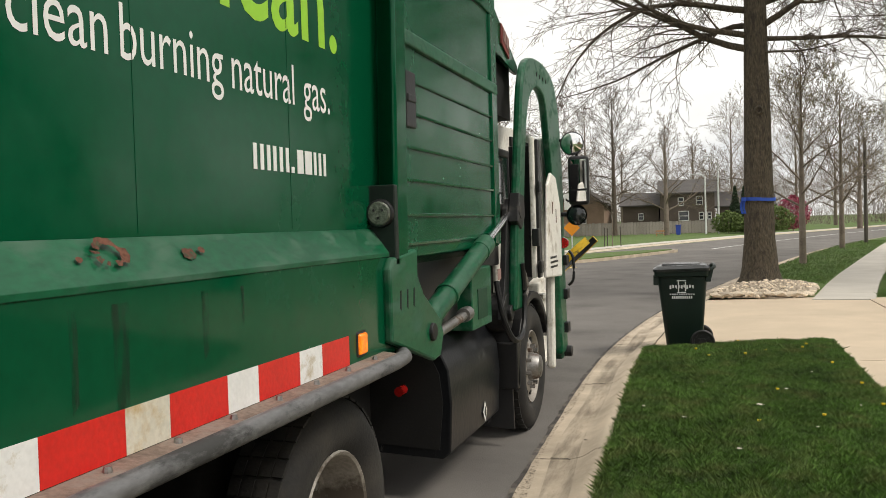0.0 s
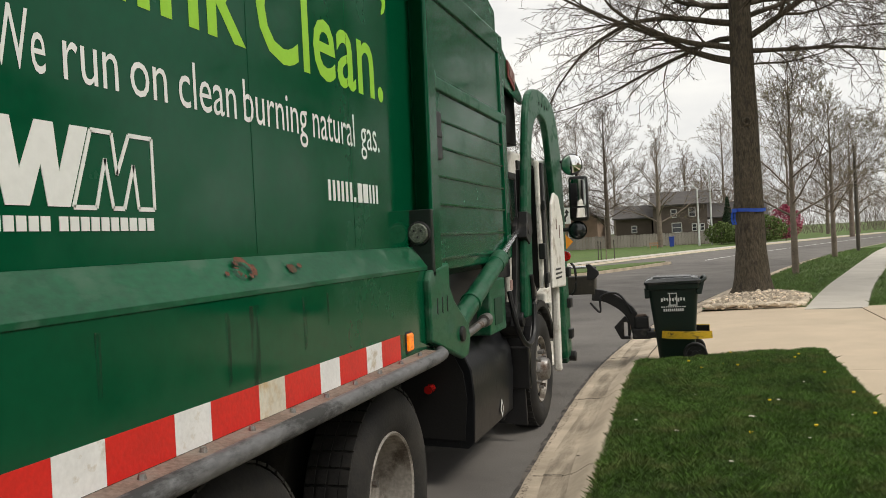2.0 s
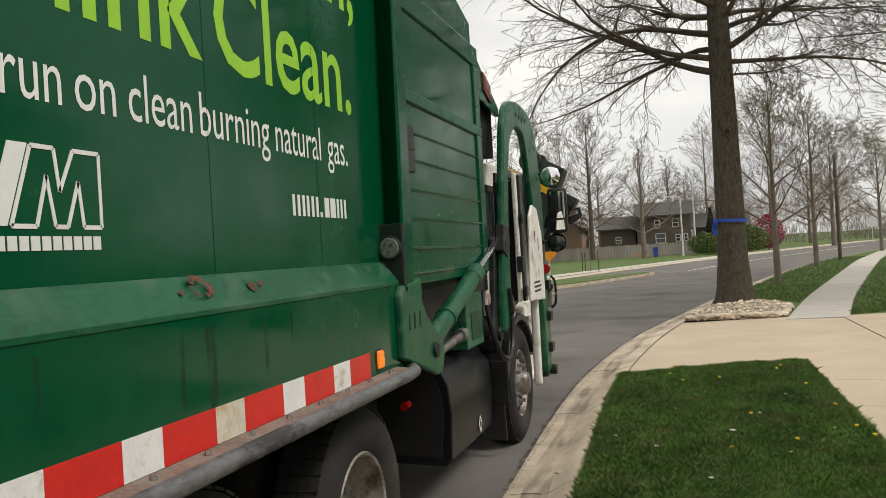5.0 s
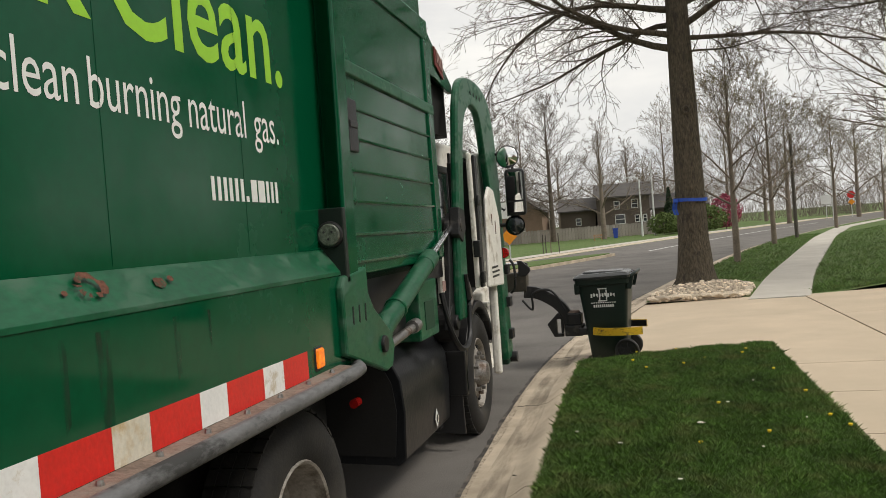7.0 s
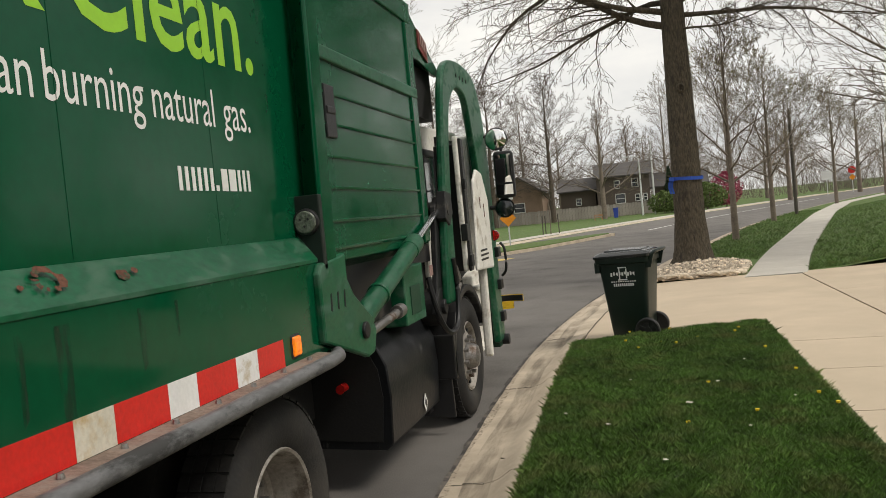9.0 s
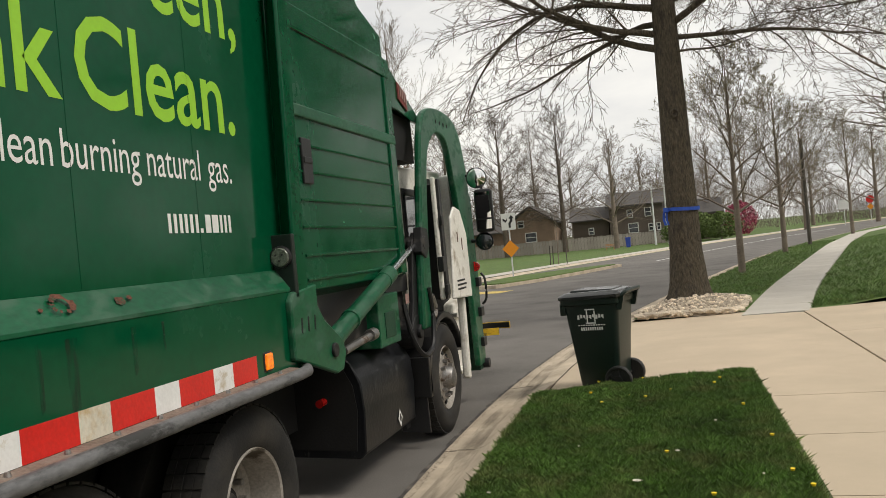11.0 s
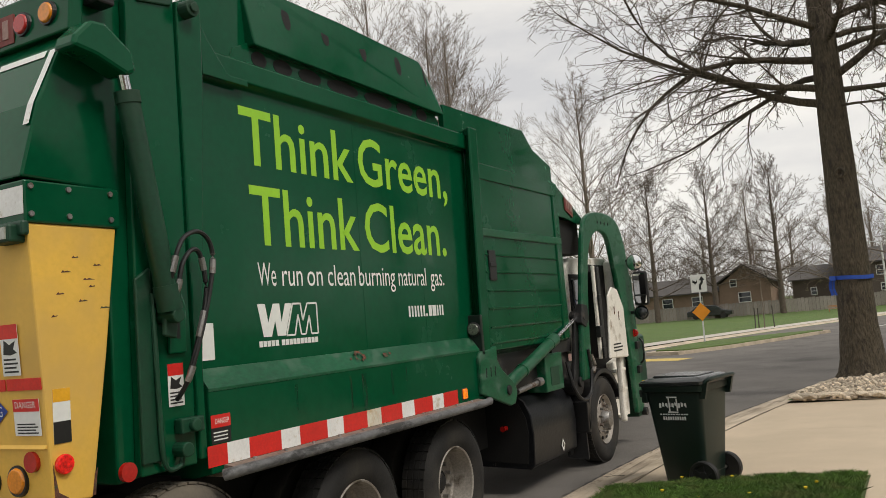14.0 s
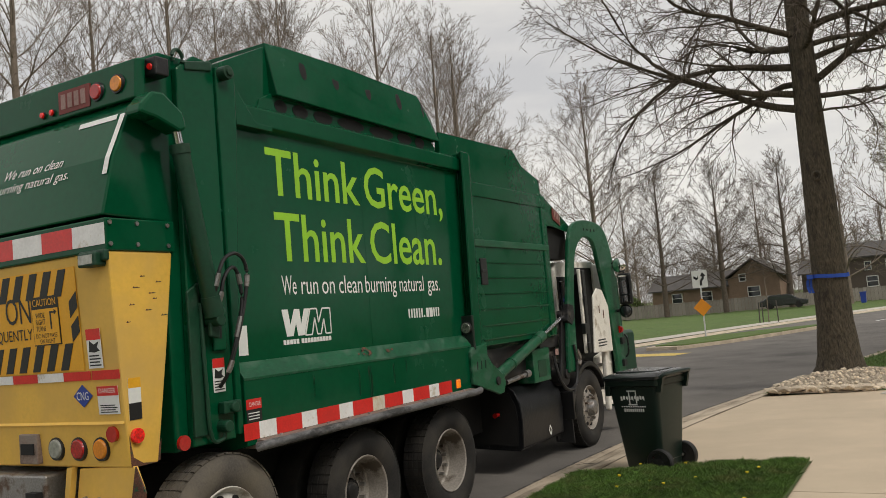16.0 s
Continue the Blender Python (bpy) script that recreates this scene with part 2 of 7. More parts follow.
FENCE = mat("weathered_fence", (0.30, 0.27, 0.24), 0.9, vary=0.2, scale=1, fine=8, random_tone=0.12)
SIDING = mat("brown_siding", (0.12, 0.095, 0.078), 0.9, vary=0.08, scale=0.8, fine=6)
BRICKTAN = mat("tan_brick", (0.25, 0.172, 0.125), 0.9, vary=0.15, scale=1.5, fine=9)
LAMPPLATE = mat("dark_lamp_plate", (0.004, 0.012, 0.008), 0.5, vary=0.2)
BRUSH = mat("far_brush", (0.165, 0.135, 0.11), 0.95, vary=0.4, scale=0.05, fine=0.6, bump=0)
ROOF = mat("roof_shingle", (0.085, 0.078, 0.075), 0.95, vary=0.2, scale=1.2, fine=10)
TRIMWHITE = mat("white_trim", (0.72, 0.72, 0.70), 0.6, vary=0.05)
BENCHWOOD = mat("bench_wood", (0.42, 0.20, 0.08), 0.7, vary=0.15)
BLUEPLASTIC = mat("blue_plastic", (0.015, 0.05, 0.32), 0.5, vary=0.1)
MAGENTA = mat("redbud_bloom", (0.30, 0.045, 0.085), 0.8, vary=0.35, scale=2, fine=15)
SHRUB = mat("shrub_leaf", (0.10, 0.145, 0.035), 0.8, vary=0.4, scale=2, fine=15)
CONIFER = mat("conifer_leaf", (0.022, 0.045, 0.018), 0.8, vary=0.4, scale=2, fine=15)
BUD = mat("spring_bud", (0.22, 0.20, 0.085), 0.8, vary=0.3, scale=1, fine=8)
CARPAINT = mat("black_car_paint", (0.015, 0.016, 0.018), 0.2, vary=0.05, bump=0, coat=0.6)
CARGREY = mat("silver_car_paint", (0.5, 0.5, 0.5), 0.25, metal=0.4, vary=0.05, bump=0, coat=0.6)
DANDELION = mat("dandelion", (0.85, 0.62, 0.02), 0.7, vary=0.2)
LITTER = mat("pale_litter", (0.62, 0.58, 0.50), 0.8, vary=0.2)
LINEYELLOW = mat("kerb_yellow", (0.60, 0.44, 0.12), 0.8, vary=0.25, fine=40)


# mesh helpers
def bmnew():
    return bmesh.new()


def part(name, bm, material, parent=None, label="", bevel=0.0, smooth=False, segs=2):
    """Links a bmesh as one mesh object under a thing or part."""
    me = bpy.data.meshes.new(name)
    bmesh.ops.recalc_face_normals(bm, faces=bm.faces)
    bm.to_mesh(me)
    bm.free()
    me.materials.append(material)
    if smooth:
        me.shade_smooth()
        me.set_sharp_from_angle(angle=radians(38))
    ob = new(name, me)
    if parent is not None:
        ob.parent = parent
    if label:
        ob["label"] = label
    if bevel:
        b = ob.modifiers.new("bevel", "BEVEL")
        b.width, b.segments, b.limit_method, b.angle_limit = bevel, segs, "ANGLE", radians(35)
    return ob


def split(ob, name=""):
    """Makes each separate piece of a part a part of its own, beside the others."""
    me = ob.data
    root = list(range(len(me.vertices)))

    def find(i):
        while root[i] != i:
            root[i] = root[root[i]]
            i = root[i]
        return i

    for e in me.edges:
        root[find(e.vertices[0])] = find(e.vertices[1])
    groups = {}
    for f in me.polygons:
        groups.setdefault(find(f.vertices[0]), []).append(tuple(f.vertices))
    if len(groups) < 2:
        return
    bev = ob.modifiers[0] if ob.modifiers else None
    for faces in groups.values():
        used = sorted({i for f in faces for i in f})
        at = {i: k for k, i in enumerate(used)}
        m2 = bpy.data.meshes.new(name or me.name)
        m2.from_pydata([tuple(me.vertices[i].co) for i in used], [], [tuple(at[i] for i in f) for f in faces])
        m2.materials.append(me.materials[0])
        o2 = new(name or me.name.split(".")[0], m2)
        o2.parent = ob.parent
        if bev:
            b = o2.modifiers.new("bevel", "BEVEL")
            b.width, b.segments, b.limit_method, b.angle_limit = bev.width, bev.segments, "ANGLE", radians(35)
    bpy.data.objects.remove(ob)


def thing(name, label, category, m=None, group="", kind=""):
    ob = new(name)
    ob.empty_display_size = 0.2
    if m is not None:
        ob.matrix_basis = m
    return tagged(ob, label, category, group, kind)


def box(bm, x0, x1, y0, y1, z0, z1, m=None):
    vs = [bm.verts.new((x, y, z)) for x in (x0, x1) for y in (y0, y1) for z in (z0, z1)]
    if m is not None:
        for v in vs:
            v.co = m @ v.co
    for f in ((0, 1, 3, 2), (4, 6, 7, 5), (0, 4, 5, 1), (2, 3, 7, 6), (0, 2, 6, 4), (1, 5, 7, 3)):
        bm.faces.new([vs[i] for i in f])
    return vs


def prism(bm, poly, a, b, axis="y"):
    """A polygon pushed along an axis: (x, z) along y, (y, z) along x, (x, y) along z."""
    def at(p, d):
        return {"y": (p[0], d, p[1]), "x": (d, p[0], p[1]), "z": (p[0], p[1], d)}[axis]
    lo = [bm.verts.new(at(p, a)) for p in poly]
    hi = [bm.verts.new(at(p, b)) for p in poly]
    bm.faces.new(lo[::-1])
    bm.faces.new(hi)
    k = len(poly)
    for i in range(k):
        bm.faces.new((lo[i], lo[(i + 1) % k], hi[(i + 1) % k], hi[i]))


def cyl(bm, p, q, r, r2=None, n=16, cap=True):
    p, q = Vector(p), Vector(q)
    m = (q - p).to_track_quat("Z", "Y").to_matrix()
    r2 = r if r2 is None else r2
    rings = [[bm.verts.new(c + m @ Vector((rr * math.cos(2 * math.pi * i / n), rr * math.sin(2 * math.pi * i / n), 0))) for i in range(n)] for c, rr in ((p, r), (q, r2))]
    for i in range(n):
        bm.faces.new((rings[0][i], rings[0][(i + 1) % n], rings[1][(i + 1) % n], rings[1][i]))
    if cap:
        bm.faces.new(rings[0][::-1])
        bm.faces.new(rings[1])


def tube(bm, pts, r, n=8):
    """A round bar along points, r one radius or one for each point."""
    pts = [Vector(p) for p in pts]
    rs = r if isinstance(r, (list, tuple)) else [r] * len(pts)
    rings = []
    for i, p in enumerate(pts):
        d = (pts[min(i + 1, len(pts) - 1)] - pts[max(i - 1, 0)]).normalized()
        m = d.to_track_quat("Z", "Y").to_matrix()
        rings.append([bm.verts.new(p + m @ Vector((rs[i] * math.cos(2 * math.pi * k / n), rs[i] * math.sin(2 * math.pi * k / n), 0))) for k in range(n)])
    for a, b in zip(rings, rings[1:]):
        for k in range(n):
            bm.faces.new((a[k], a[(k + 1) % n], b[(k + 1) % n], b[k]))
    bm.faces.new(rings[0][::-1])
    bm.faces.new(rings[-1])


def lathe(bm, prof, axis_point, n=40):
    """A profile of (offset along x, radius) turned about an x-wise axis through a point."""
    c = Vector(axis_point)
    rings = [[bm.verts.new(c + Vector((o, r * math.cos(2 * math.pi * i / n), r * math.sin(2 * math.pi * i / n)))) for i in range(n)] for o, r in prof]
    for a, b in zip(rings, rings[1:]):
        for i in range(n):
            bm.faces.new((a[i], a[(i + 1) % n], b[(i + 1) % n], b[i]))
    return rings


def smooth_curve(pts, steps=6):
    """Points along a Catmull-Rom curve."""
    pts = [Vector(p) for p in pts]
    out = []
    for i in range(len(pts) - 1):
        a, b, c, d = pts[max(i - 1, 0)], pts[i], pts[i + 1], pts[min(i + 2, len(pts) - 1)]
        for k in range(steps):
            t = k / steps
            out.append(0.5 * ((2 * b) + (c - a) * t + (2 * a - 5 * b + 4 * c - d) * t * t + (3 * b - a - 3 * c + d) * t ** 3))
    return out + [pts[-1]]


def lettering(name, text, material, parent, origin, right, up, width, height=None, label="", shear=0.0, thick=0.001, bold=0.0):
    """Built-in font as a thin mesh; origin is the lower left corner of its bounds, width and height its extents."""
    cu = bpy.data.curves.new(name, "FONT")
    cu.body, cu.size, cu.extrude, cu.resolution_u, cu.shear, cu.offset = text, 1.0, 0.0, 3, shear, bold
    tmp = new(name + "_text", cu)
    bpy.context.view_layer.update()
    me = bpy.data.meshes.new_from_object(tmp.evaluated_get(bpy.context.evaluated_depsgraph_get()))
    bpy.data.objects.remove(tmp)
    co = np.array([v.co[:] for v in me.vertices])
    lo, hi = co.min(0), co.max(0)
    sx = width / (hi[0] - lo[0])
    sy = height / (hi[1] - lo[1]) if height else sx
    o, r, u = Vector(origin), Vector(right).normalized(), Vector(up).normalized()
    k = r.cross(u)
    for v in me.vertices:
        v.co = o + r * ((v.co.x - lo[0]) * sx) + u * ((v.co.y - lo[1]) * sy) + k * thick
    me.materials.clear()
    me.materials.append(material)
    ob = new(name, me)
    ob.parent = parent
    if label:
        ob["label"] = label
    return ob


def word_line(name, words, material, parent, x, z, height, label, bold=0.0):
    """Words set side by side on the truck's side, each between its own two places along it."""
    text = " ".join(w for w, _, _ in words)
    meshes = []
    for body in [text] + [w for w, _, _ in words]:
        cu = bpy.data.curves.new(name, "FONT")
        cu.body, cu.size, cu.resolution_u, cu.offset = body, 1.0, 3, bold
        tmp = new(name + "_text", cu)
        bpy.context.view_layer.update()
        meshes.append(bpy.data.meshes.new_from_object(tmp.evaluated_get(bpy.context.evaluated_depsgraph_get())))
        bpy.data.objects.remove(tmp)
    heights = [v.co.y for v in meshes[0].vertices]
    low, up = min(heights), height / (max(heights) - min(heights))
    for (w, y0, y1), me in zip(words, meshes[1:]):
        along = [v.co.x for v in me.vertices]
        a, k = min(along), (y1 - y0) / (max(along) - min(along))
        for v in me.vertices:
            v.co = Vector((x + 0.001, y0 + (v.co.x - a) * k, z + (v.co.y - low) * up))
        me.materials.clear()
        me.materials.append(material)
        ob = new(name, me)
        ob.parent = parent
        ob["label"] = label


def plate(name, material, parent, origin, right, up, w, h, thick=0.003, label="", lift=0.0):
    """A thin flat plate, lower left corner at origin, facing right x up."""
    o, r, u = Vector(origin), Vector(right).normalized(), Vector(up).normalized()
    k = r.cross(u)
    bm = bmnew()
    lo = [bm.verts.new(o + r * a + u * b + k * lift) for a, b in ((0, 0), (w, 0), (w, h), (0, h))]
    hi = [bm.verts.new(v.co + k * thick) for v in lo]
    bm.faces.new(lo[::-1])
    bm.faces.new(hi)
    for i in range(4):
        bm.faces.new((lo[i], lo[(i + 1) % 4], hi[(i + 1) % 4], hi[i]))
    return part(name, bm, material, parent, label)


def flat_shape(name, material, parent, polys, origin, right, up, thick=0.002, label=""):
    """Flat polygons of (along, up) metres, slightly thick."""
    o, r, u = Vector(origin), Vector(right).normalized(), Vector(up).normalized()
    k = r.cross(u)
    bm = bmnew()
    for poly in polys:
        lo = [bm.verts.new(o + r * a + u * b) for a, b in poly]
        hi = [bm.verts.new(v.co + k * thick) for v in lo]
        bm.faces.new(hi)
        n = len(poly)
        for i in range(n):
            bm.faces.new((lo[i], lo[(i + 1) % n], hi[(i + 1) % n], hi[i]))
    return part(name, bm, material, parent, label)


# ground: plan of the kerb line, x of the asphalt's edge at y
KERB_Y = [-40, -10, 0, 1.7, 3, 4.4, 6.2, 7.6, 9.2, 12.2, 13, 15, 18, 22, 26, 32, 39, 48, 60, 75, 92, 120, 170]
KERB_X = [-0.96, -0.96, -0.98, -1.04, -1.09, -1.13, -1.16, -1.12, -1.02, -0.74, -0.60, -0.24, 0.30, 1.05, 1.88, 3.15, 4.8, 7.35, 11.25, 16.6, 23.5, 35.5, 58]


def kerb(y):
    return float(np.interp(y, KERB_Y, KERB_X))


def kerb_s(y):
    return sum(kerb(y + d) for d in (-1.2, -0.6, 0, 0.6, 1.2)) / 5


def strip(bm, ys, lo, hi, zlo, zhi=None):
    """A ground strip between two lines x(y), heights zlo and zhi at the two edges."""
    zhi = zlo if zhi is None else zhi
    prev = None
    for y in ys:
        a, b = bm.verts.new((lo(y), y, zlo)), bm.verts.new((hi(y), y, zhi))
        if prev:
            bm.faces.new((prev[0], prev[1], b, a))
        prev = (a, b)


def setting(name, bm, material, label="", category=""):
    return tagged(part(name, bm, material), label, category, kind="structure")


YS = [-40 + i * 1.0 for i in range(36)] + [-4 + 0.5 * i for i in range(70)] + [31 + 3 * i for i in range(46)]
bm = bmnew()
n = 48
vs = [[bm.verts.new((-900 + 1800 * i / n, -300 + 1800 * j / n, -0.06)) for i in range(n + 1)] for j in range(n + 1)]
for j in range(n):
    for i in range(n):
        bm.faces.new((vs[j][i], vs[j][i + 1], vs[j + 1][i + 1], vs[j + 1][i]))
setting("ground", bm, LAWN, "wide green spring lawn reaching the horizon", "ground")
bm = bmnew()
strip(bm, YS, lambda y: kerb_s(y) - 11.5, kerb_s, 0.0)
setting("road", bm, ASPHALT, "grey worn asphalt street curving away", "road")
bm = bmnew()
rng = random.Random(4)
strip(bm, [-12 + 0.12 * i for i in range(260)], lambda y: kerb_s(y) - 0.012 - 0.03 * rng.random(), lambda y: kerb_s(y) + 0.004 + 0.008 * rng.random(), 0.005)
setting("road_seam", bm, SEALANT, "ragged dark tar seam along the gutter", "road seam")


# kerb and gutter segments with joints
def kerb_profile(y):
    drop = 0.0
    if 7.0 < y < 14.6:
        drop = min(1, (y - 7.0) / 0.8, (14.6 - y) / 0.8)
    h = 0.115 - 0.055 * drop
    return [(0.0, -0.02), (0.0, 0.004), (0.26, 0.012), (0.36, 0.042 - 0.01 * drop), (0.45, h - 0.012), (0.50, h - 0.002), (0.57, h), (0.57, -0.05)]


def kerb_block(y0, y1):
    bm = bmnew()
    k = max(2, int((y1 - y0) / 0.4))
    rows = []
    for i in range(k + 1):
        y = y0 + 0.006 + (y1 - y0 - 0.012) * i / k
        rows.append([bm.verts.new((kerb_s(y) + a, y, z)) for a, z in kerb_profile(y)])
    for a, b in zip(rows, rows[1:]):
        for i in range(len(a) - 1):
            bm.faces.new((a[i], a[i + 1], b[i + 1], b[i]))
    bm.faces.new(rows[0])
    bm.faces.new(rows[-1][::-1])
    return bm


kerb_root = thing("kerb", "tan concrete rolled kerb and gutter with joints", "kerb", kind="structure")
edges = [-20, -14, -8, -3.4, -0.8, 2.05, 4.9, 7.8, 11.2, 14.4, 17.5, 20.5, 24, 28, 33, 39, 46, 54, 63, 74, 90]
for y0, y1 in zip(edges, edges[1:]):
    part("kerb_block", kerb_block(y0, y1), CONCRETE, kerb_root, smooth=True)
bm = bmnew()
for y in edges:
    if y < 30:
        for i in range(7):
            x = kerb_s(y) + 0.05 + 0.07 * i
            z = np.interp(0.05 + 0.07 * i, [a for a, _ in kerb_profile(y)[1:7]], [b for _, b in kerb_profile(y)[1:7]])
            w = 0.008 + 0.02 * rng.random()
            box(bm, x, x + 0.072, y - w * 0.6 + 0.03 * math.sin(i), y + w * 0.6 + 0.03 * math.sin(i), z - 0.02, z + 0.002)
part("joint_dirt", bm, JOINT, kerb_root)


def on_kerb(y, a):
    prof_ = kerb_profile(y)[1:7]
    return float(np.interp(a, [p for p, _ in prof_], [q for _, q in prof_]))


# dirt along the flow line, crumbs of asphalt and grit by the seam
for nm, lo_, hi_, mt in (("gutter_stain", 0.15, 0.345, GUTTERDIRT), ("asphalt_crumb", 0.006, 0.075, CRUMBS)):
    bm = bmnew()
    prev = None
    for i in range(150):
        y = -6 + 0.2 * i
        sway = 0.025 * math.sin(y * 1.9) + 0.02 * math.sin(y * 0.7 + 2)
        cur = [bm.verts.new((kerb_s(y) + a, y, on_kerb(y, a) + 0.004)) for a in (lo_ if lo_ < 0.1 else lo_ + sway, (lo_ + hi_) / 2, hi_ + sway)]
        if prev:
            bm.faces.new((prev[0], prev[1], cur[1], cur[0]))
            bm.faces.new((prev[1], prev[2], cur[2], cur[1]))
        prev = cur
    part(nm, bm, mt, kerb_root)

# turf by the kerb, with the near lawn strip
TOP = 0.115


def inner(y):
    return kerb_s(y) + 0.57


bm = bmnew()
ys = [-12 + 0.5 * i for i in range(37)] + [6.66]
k = 8
rows = []
for y in ys:
    rows.append([])
    for i in range(k + 1):
        u = i / k
        a, b = inner(y), 1.635
        rows[-1].append(bm.verts.new((a + (b - a) * u, y + (0.82 * u if y > 6.6 else 0), TOP + 0.012 + 0.03 * math.sin(math.pi * u))))
for a, b in zip(rows, rows[1:]):
    for i in range(k):
        bm.faces.new((a[i], a[i + 1], b[i + 1], b[i]))
for i in range(k):
    a, b = rows[-1][i], rows[-1][i + 1]
    c, d = bm.verts.new((b.co.x, b.co.y + 0.03, 0.02)), bm.verts.new((a.co.x, a.co.y + 0.03, 0.02))
    bm.faces.new((a, b, c, d))
setting("verge", bm, SOIL, "strip of mown green turf between kerb and sidewalk", "grass verge")

# driveway and sidewalk slabs
drive_root = thing("driveway", "tan concrete driveway apron in large slabs", "driveway", kind="structure")


def slab(name, poly, z0, z1, material, root, gap=0.006):
    bm = bmnew()
    cx, cy = sum(p[0] for p in poly) / len(poly), sum(p[1] for p in poly) / len(poly)
    q = [(x + (gap if x < cx else -gap), y + (gap if y < cy else -gap)) for x, y in poly]
    lo = [bm.verts.new((x, y, z0)) for x, y in q]
    hi = [bm.verts.new((x, y, z1(x, y) if callable(z1) else z1)) for x, y in q]
    bm.faces.new(lo[::-1])
    bm.faces.new(hi)
    m = len(poly)
    for i in range(m):
        bm.faces.new((lo[i], lo[(i + 1) % m], hi[(i + 1) % m], hi[i]))
    return part(name, bm, material, root)


def drive_z(x, y):
    return 0.058 + 0.05 * min(1, max(0, (x - inner(y)) / 1.4))


slab("drive_slab", [(inner(6.3), 6.3), (1.62, 6.3), (1.62, 7.64), (inner(7.64), 7.64)], -0.05, drive_z, DRIVE, drive_root, 0.002)
for y0, y1 in ((7.64, 9.2), (9.2, 10.7), (10.7, 13.2)):
    slab("drive_slab", [(inner(y0), y0), (1.62, y0), (2.95, y0), (2.95, y1), (1.62, y1), (inner(y1), y1)], -0.05, drive_z, DRIVE, drive_root, 0.0 if y0 < 10 else 0.003)
slab("drive_slab", [(inner(13.2), 13.2), (1.96, 13.2), (2.07, 13.78), (inner(13.78), 13.78)], -0.05, drive_z, DRIVE, drive_root, 0.0)
for y0, y1 in ((6.6, 10.4), (10.4, 13.6)):
    slab("drive_slab", [(2.97, y0), (6.2, y0), (6.2, y1), (2.97, y1)], -0.05, lambda x, y: 0.112 + 0.03 * (x - 2.97), DRIVE, drive_root)
    slab("drive_slab", [(6.2, y0), (12, y0), (12, y1), (6.2, y1)], -0.05, lambda x, y: 0.21 + 0.04 * (x - 6.2), DRIVE, drive_root)
bm = bmnew()
prev = None
for i in range(30):
    y = 6.7 + 0.24 * i
    cur = [bm.verts.new((inner(y) + a + 0.004 * math.sin(7 * y), y, drive_z(inner(y), y) + 0.005)) for a in (-0.010, 0.010)]
    if prev:
        bm.faces.new((prev[0], prev[1], cur[1], cur[0]))
    prev = cur
part("apron_joint", bm, JOINT, drive_root)
walk_root = thing("sidewalk", "pale concrete sidewalk in square slabs", "sidewalk", kind="structure")
ny = 7.64 - 14 * 1.48
while ny < 7.6:
    slab("sidewalk_slab", [(1.62, ny), (2.95, ny), (2.95, ny + 1.48), (1.62, ny + 1.48)], -0.05, 0.11, DRIVE, walk_root, 0.007)
    ny += 1.48


def swl(y):
    return float(np.interp(y, [13, 17, 20.3, 25.5, 32, 44, 62, 80, 110, 160], [1.93, 2.67, 3.34, 4.48, 5.9, 8.55, 13.2, 20.3, 31.3, 52]))


ny = 13.2
while ny < 120:
    st = 1.4 if ny < 40 else 4
    slab("sidewalk_slab", [(swl(ny), ny), (swl(ny) + 1.10, ny + 0.1), (swl(ny + st) + 1.10, ny + st + 0.1), (swl(ny + st), ny + st)], -0.05, 0.12, WALKWAY, walk_root, 0.004)
    ny += st

# turf beyond: strip between kerb and sidewalk, and the rising yard
bm = bmnew()
strip(bm, [13.75 + 0.55 * i for i in range(21)] + [25 + 3 * i for i in range(40)], inner, swl, 0.11, 0.115)
setting("far_verge", bm, LAWN, "turf strip with young trees beyond the driveway", "grass verge")
bm = bmnew()
rows = []
for y in [13.6 + 0.8 * i for i in range(16)] + [27 + 3 * i for i in range(40)]:
    rows.append([bm.verts.new((swl(y) + 1.09 + d, y, 0.10 + h)) for d, h in ((0, 0), (0.6, 0.04), (3, 0.35), (8, 1.1), (16, 2.0), (60, 3.0))])
for a, b in zip(rows, rows[1:]):
    for i in range(5):
        bm.faces.new((a[i], a[i + 1], b[i + 1], b[i]))
setting("yard", bm, LAWN, "green front yard rising gently from the sidewalk", "lawn")
bm = bmnew()
rows = []
for y in (-12, -6, 0, 3, 6.6):
    rows.append([bm.verts.new((2.95 + d, y, 0.10 + h)) for d, h in ((0, 0), (1, 0.05), (4, 0.3), (12, 1.1), (40, 2))])
for a, b in zip(rows, rows[1:]):
    for i in range(4):
        bm.faces.new((a[i], a[i + 1], b[i + 1], b[i]))
setting("near_yard", bm, SOIL, "green front yard beside the sidewalk", "lawn")


# the far side: splitter island, path, lawn
def far_edge(y):
    return kerb_s(y) - 11.5


bm = bmnew()
isl = [(-6.9, 30.0), (-5.6, 29.6), (-4.3, 32.0), (-2.9, 36.0), (-1.45, 40.6), (-1.9, 41.0), (-4.2, 38.5), (-6.3, 35.0)]
prism(bm, isl, 0.0, 0.13, "z")
setting("island_kerb", bm, CONCRETE, "low tan concrete kerb of the traffic island", "kerb")
bm = bmnew()
cx, cy = sum(p[0] for p in isl) / 8, sum(p[1] for p in isl) / 8
prism(bm, [(cx + (x - cx) * 0.9, cy + (y - cy) * 0.93) for x, y in isl], 0.1, 0.17, "z")
setting("island_turf", bm, LAWN, "narrow grass traffic island", "grass island")
bm = bmnew()
strip(bm, [10 + 3 * i for i in range(40)], lambda y: far_edge(y) - 3.6, lambda y: far_edge(y) - 1.9, 0.012)
setting("far_path", bm, WALKWAY, "pale concrete path across the street", "sidewalk")
bm = bmnew()
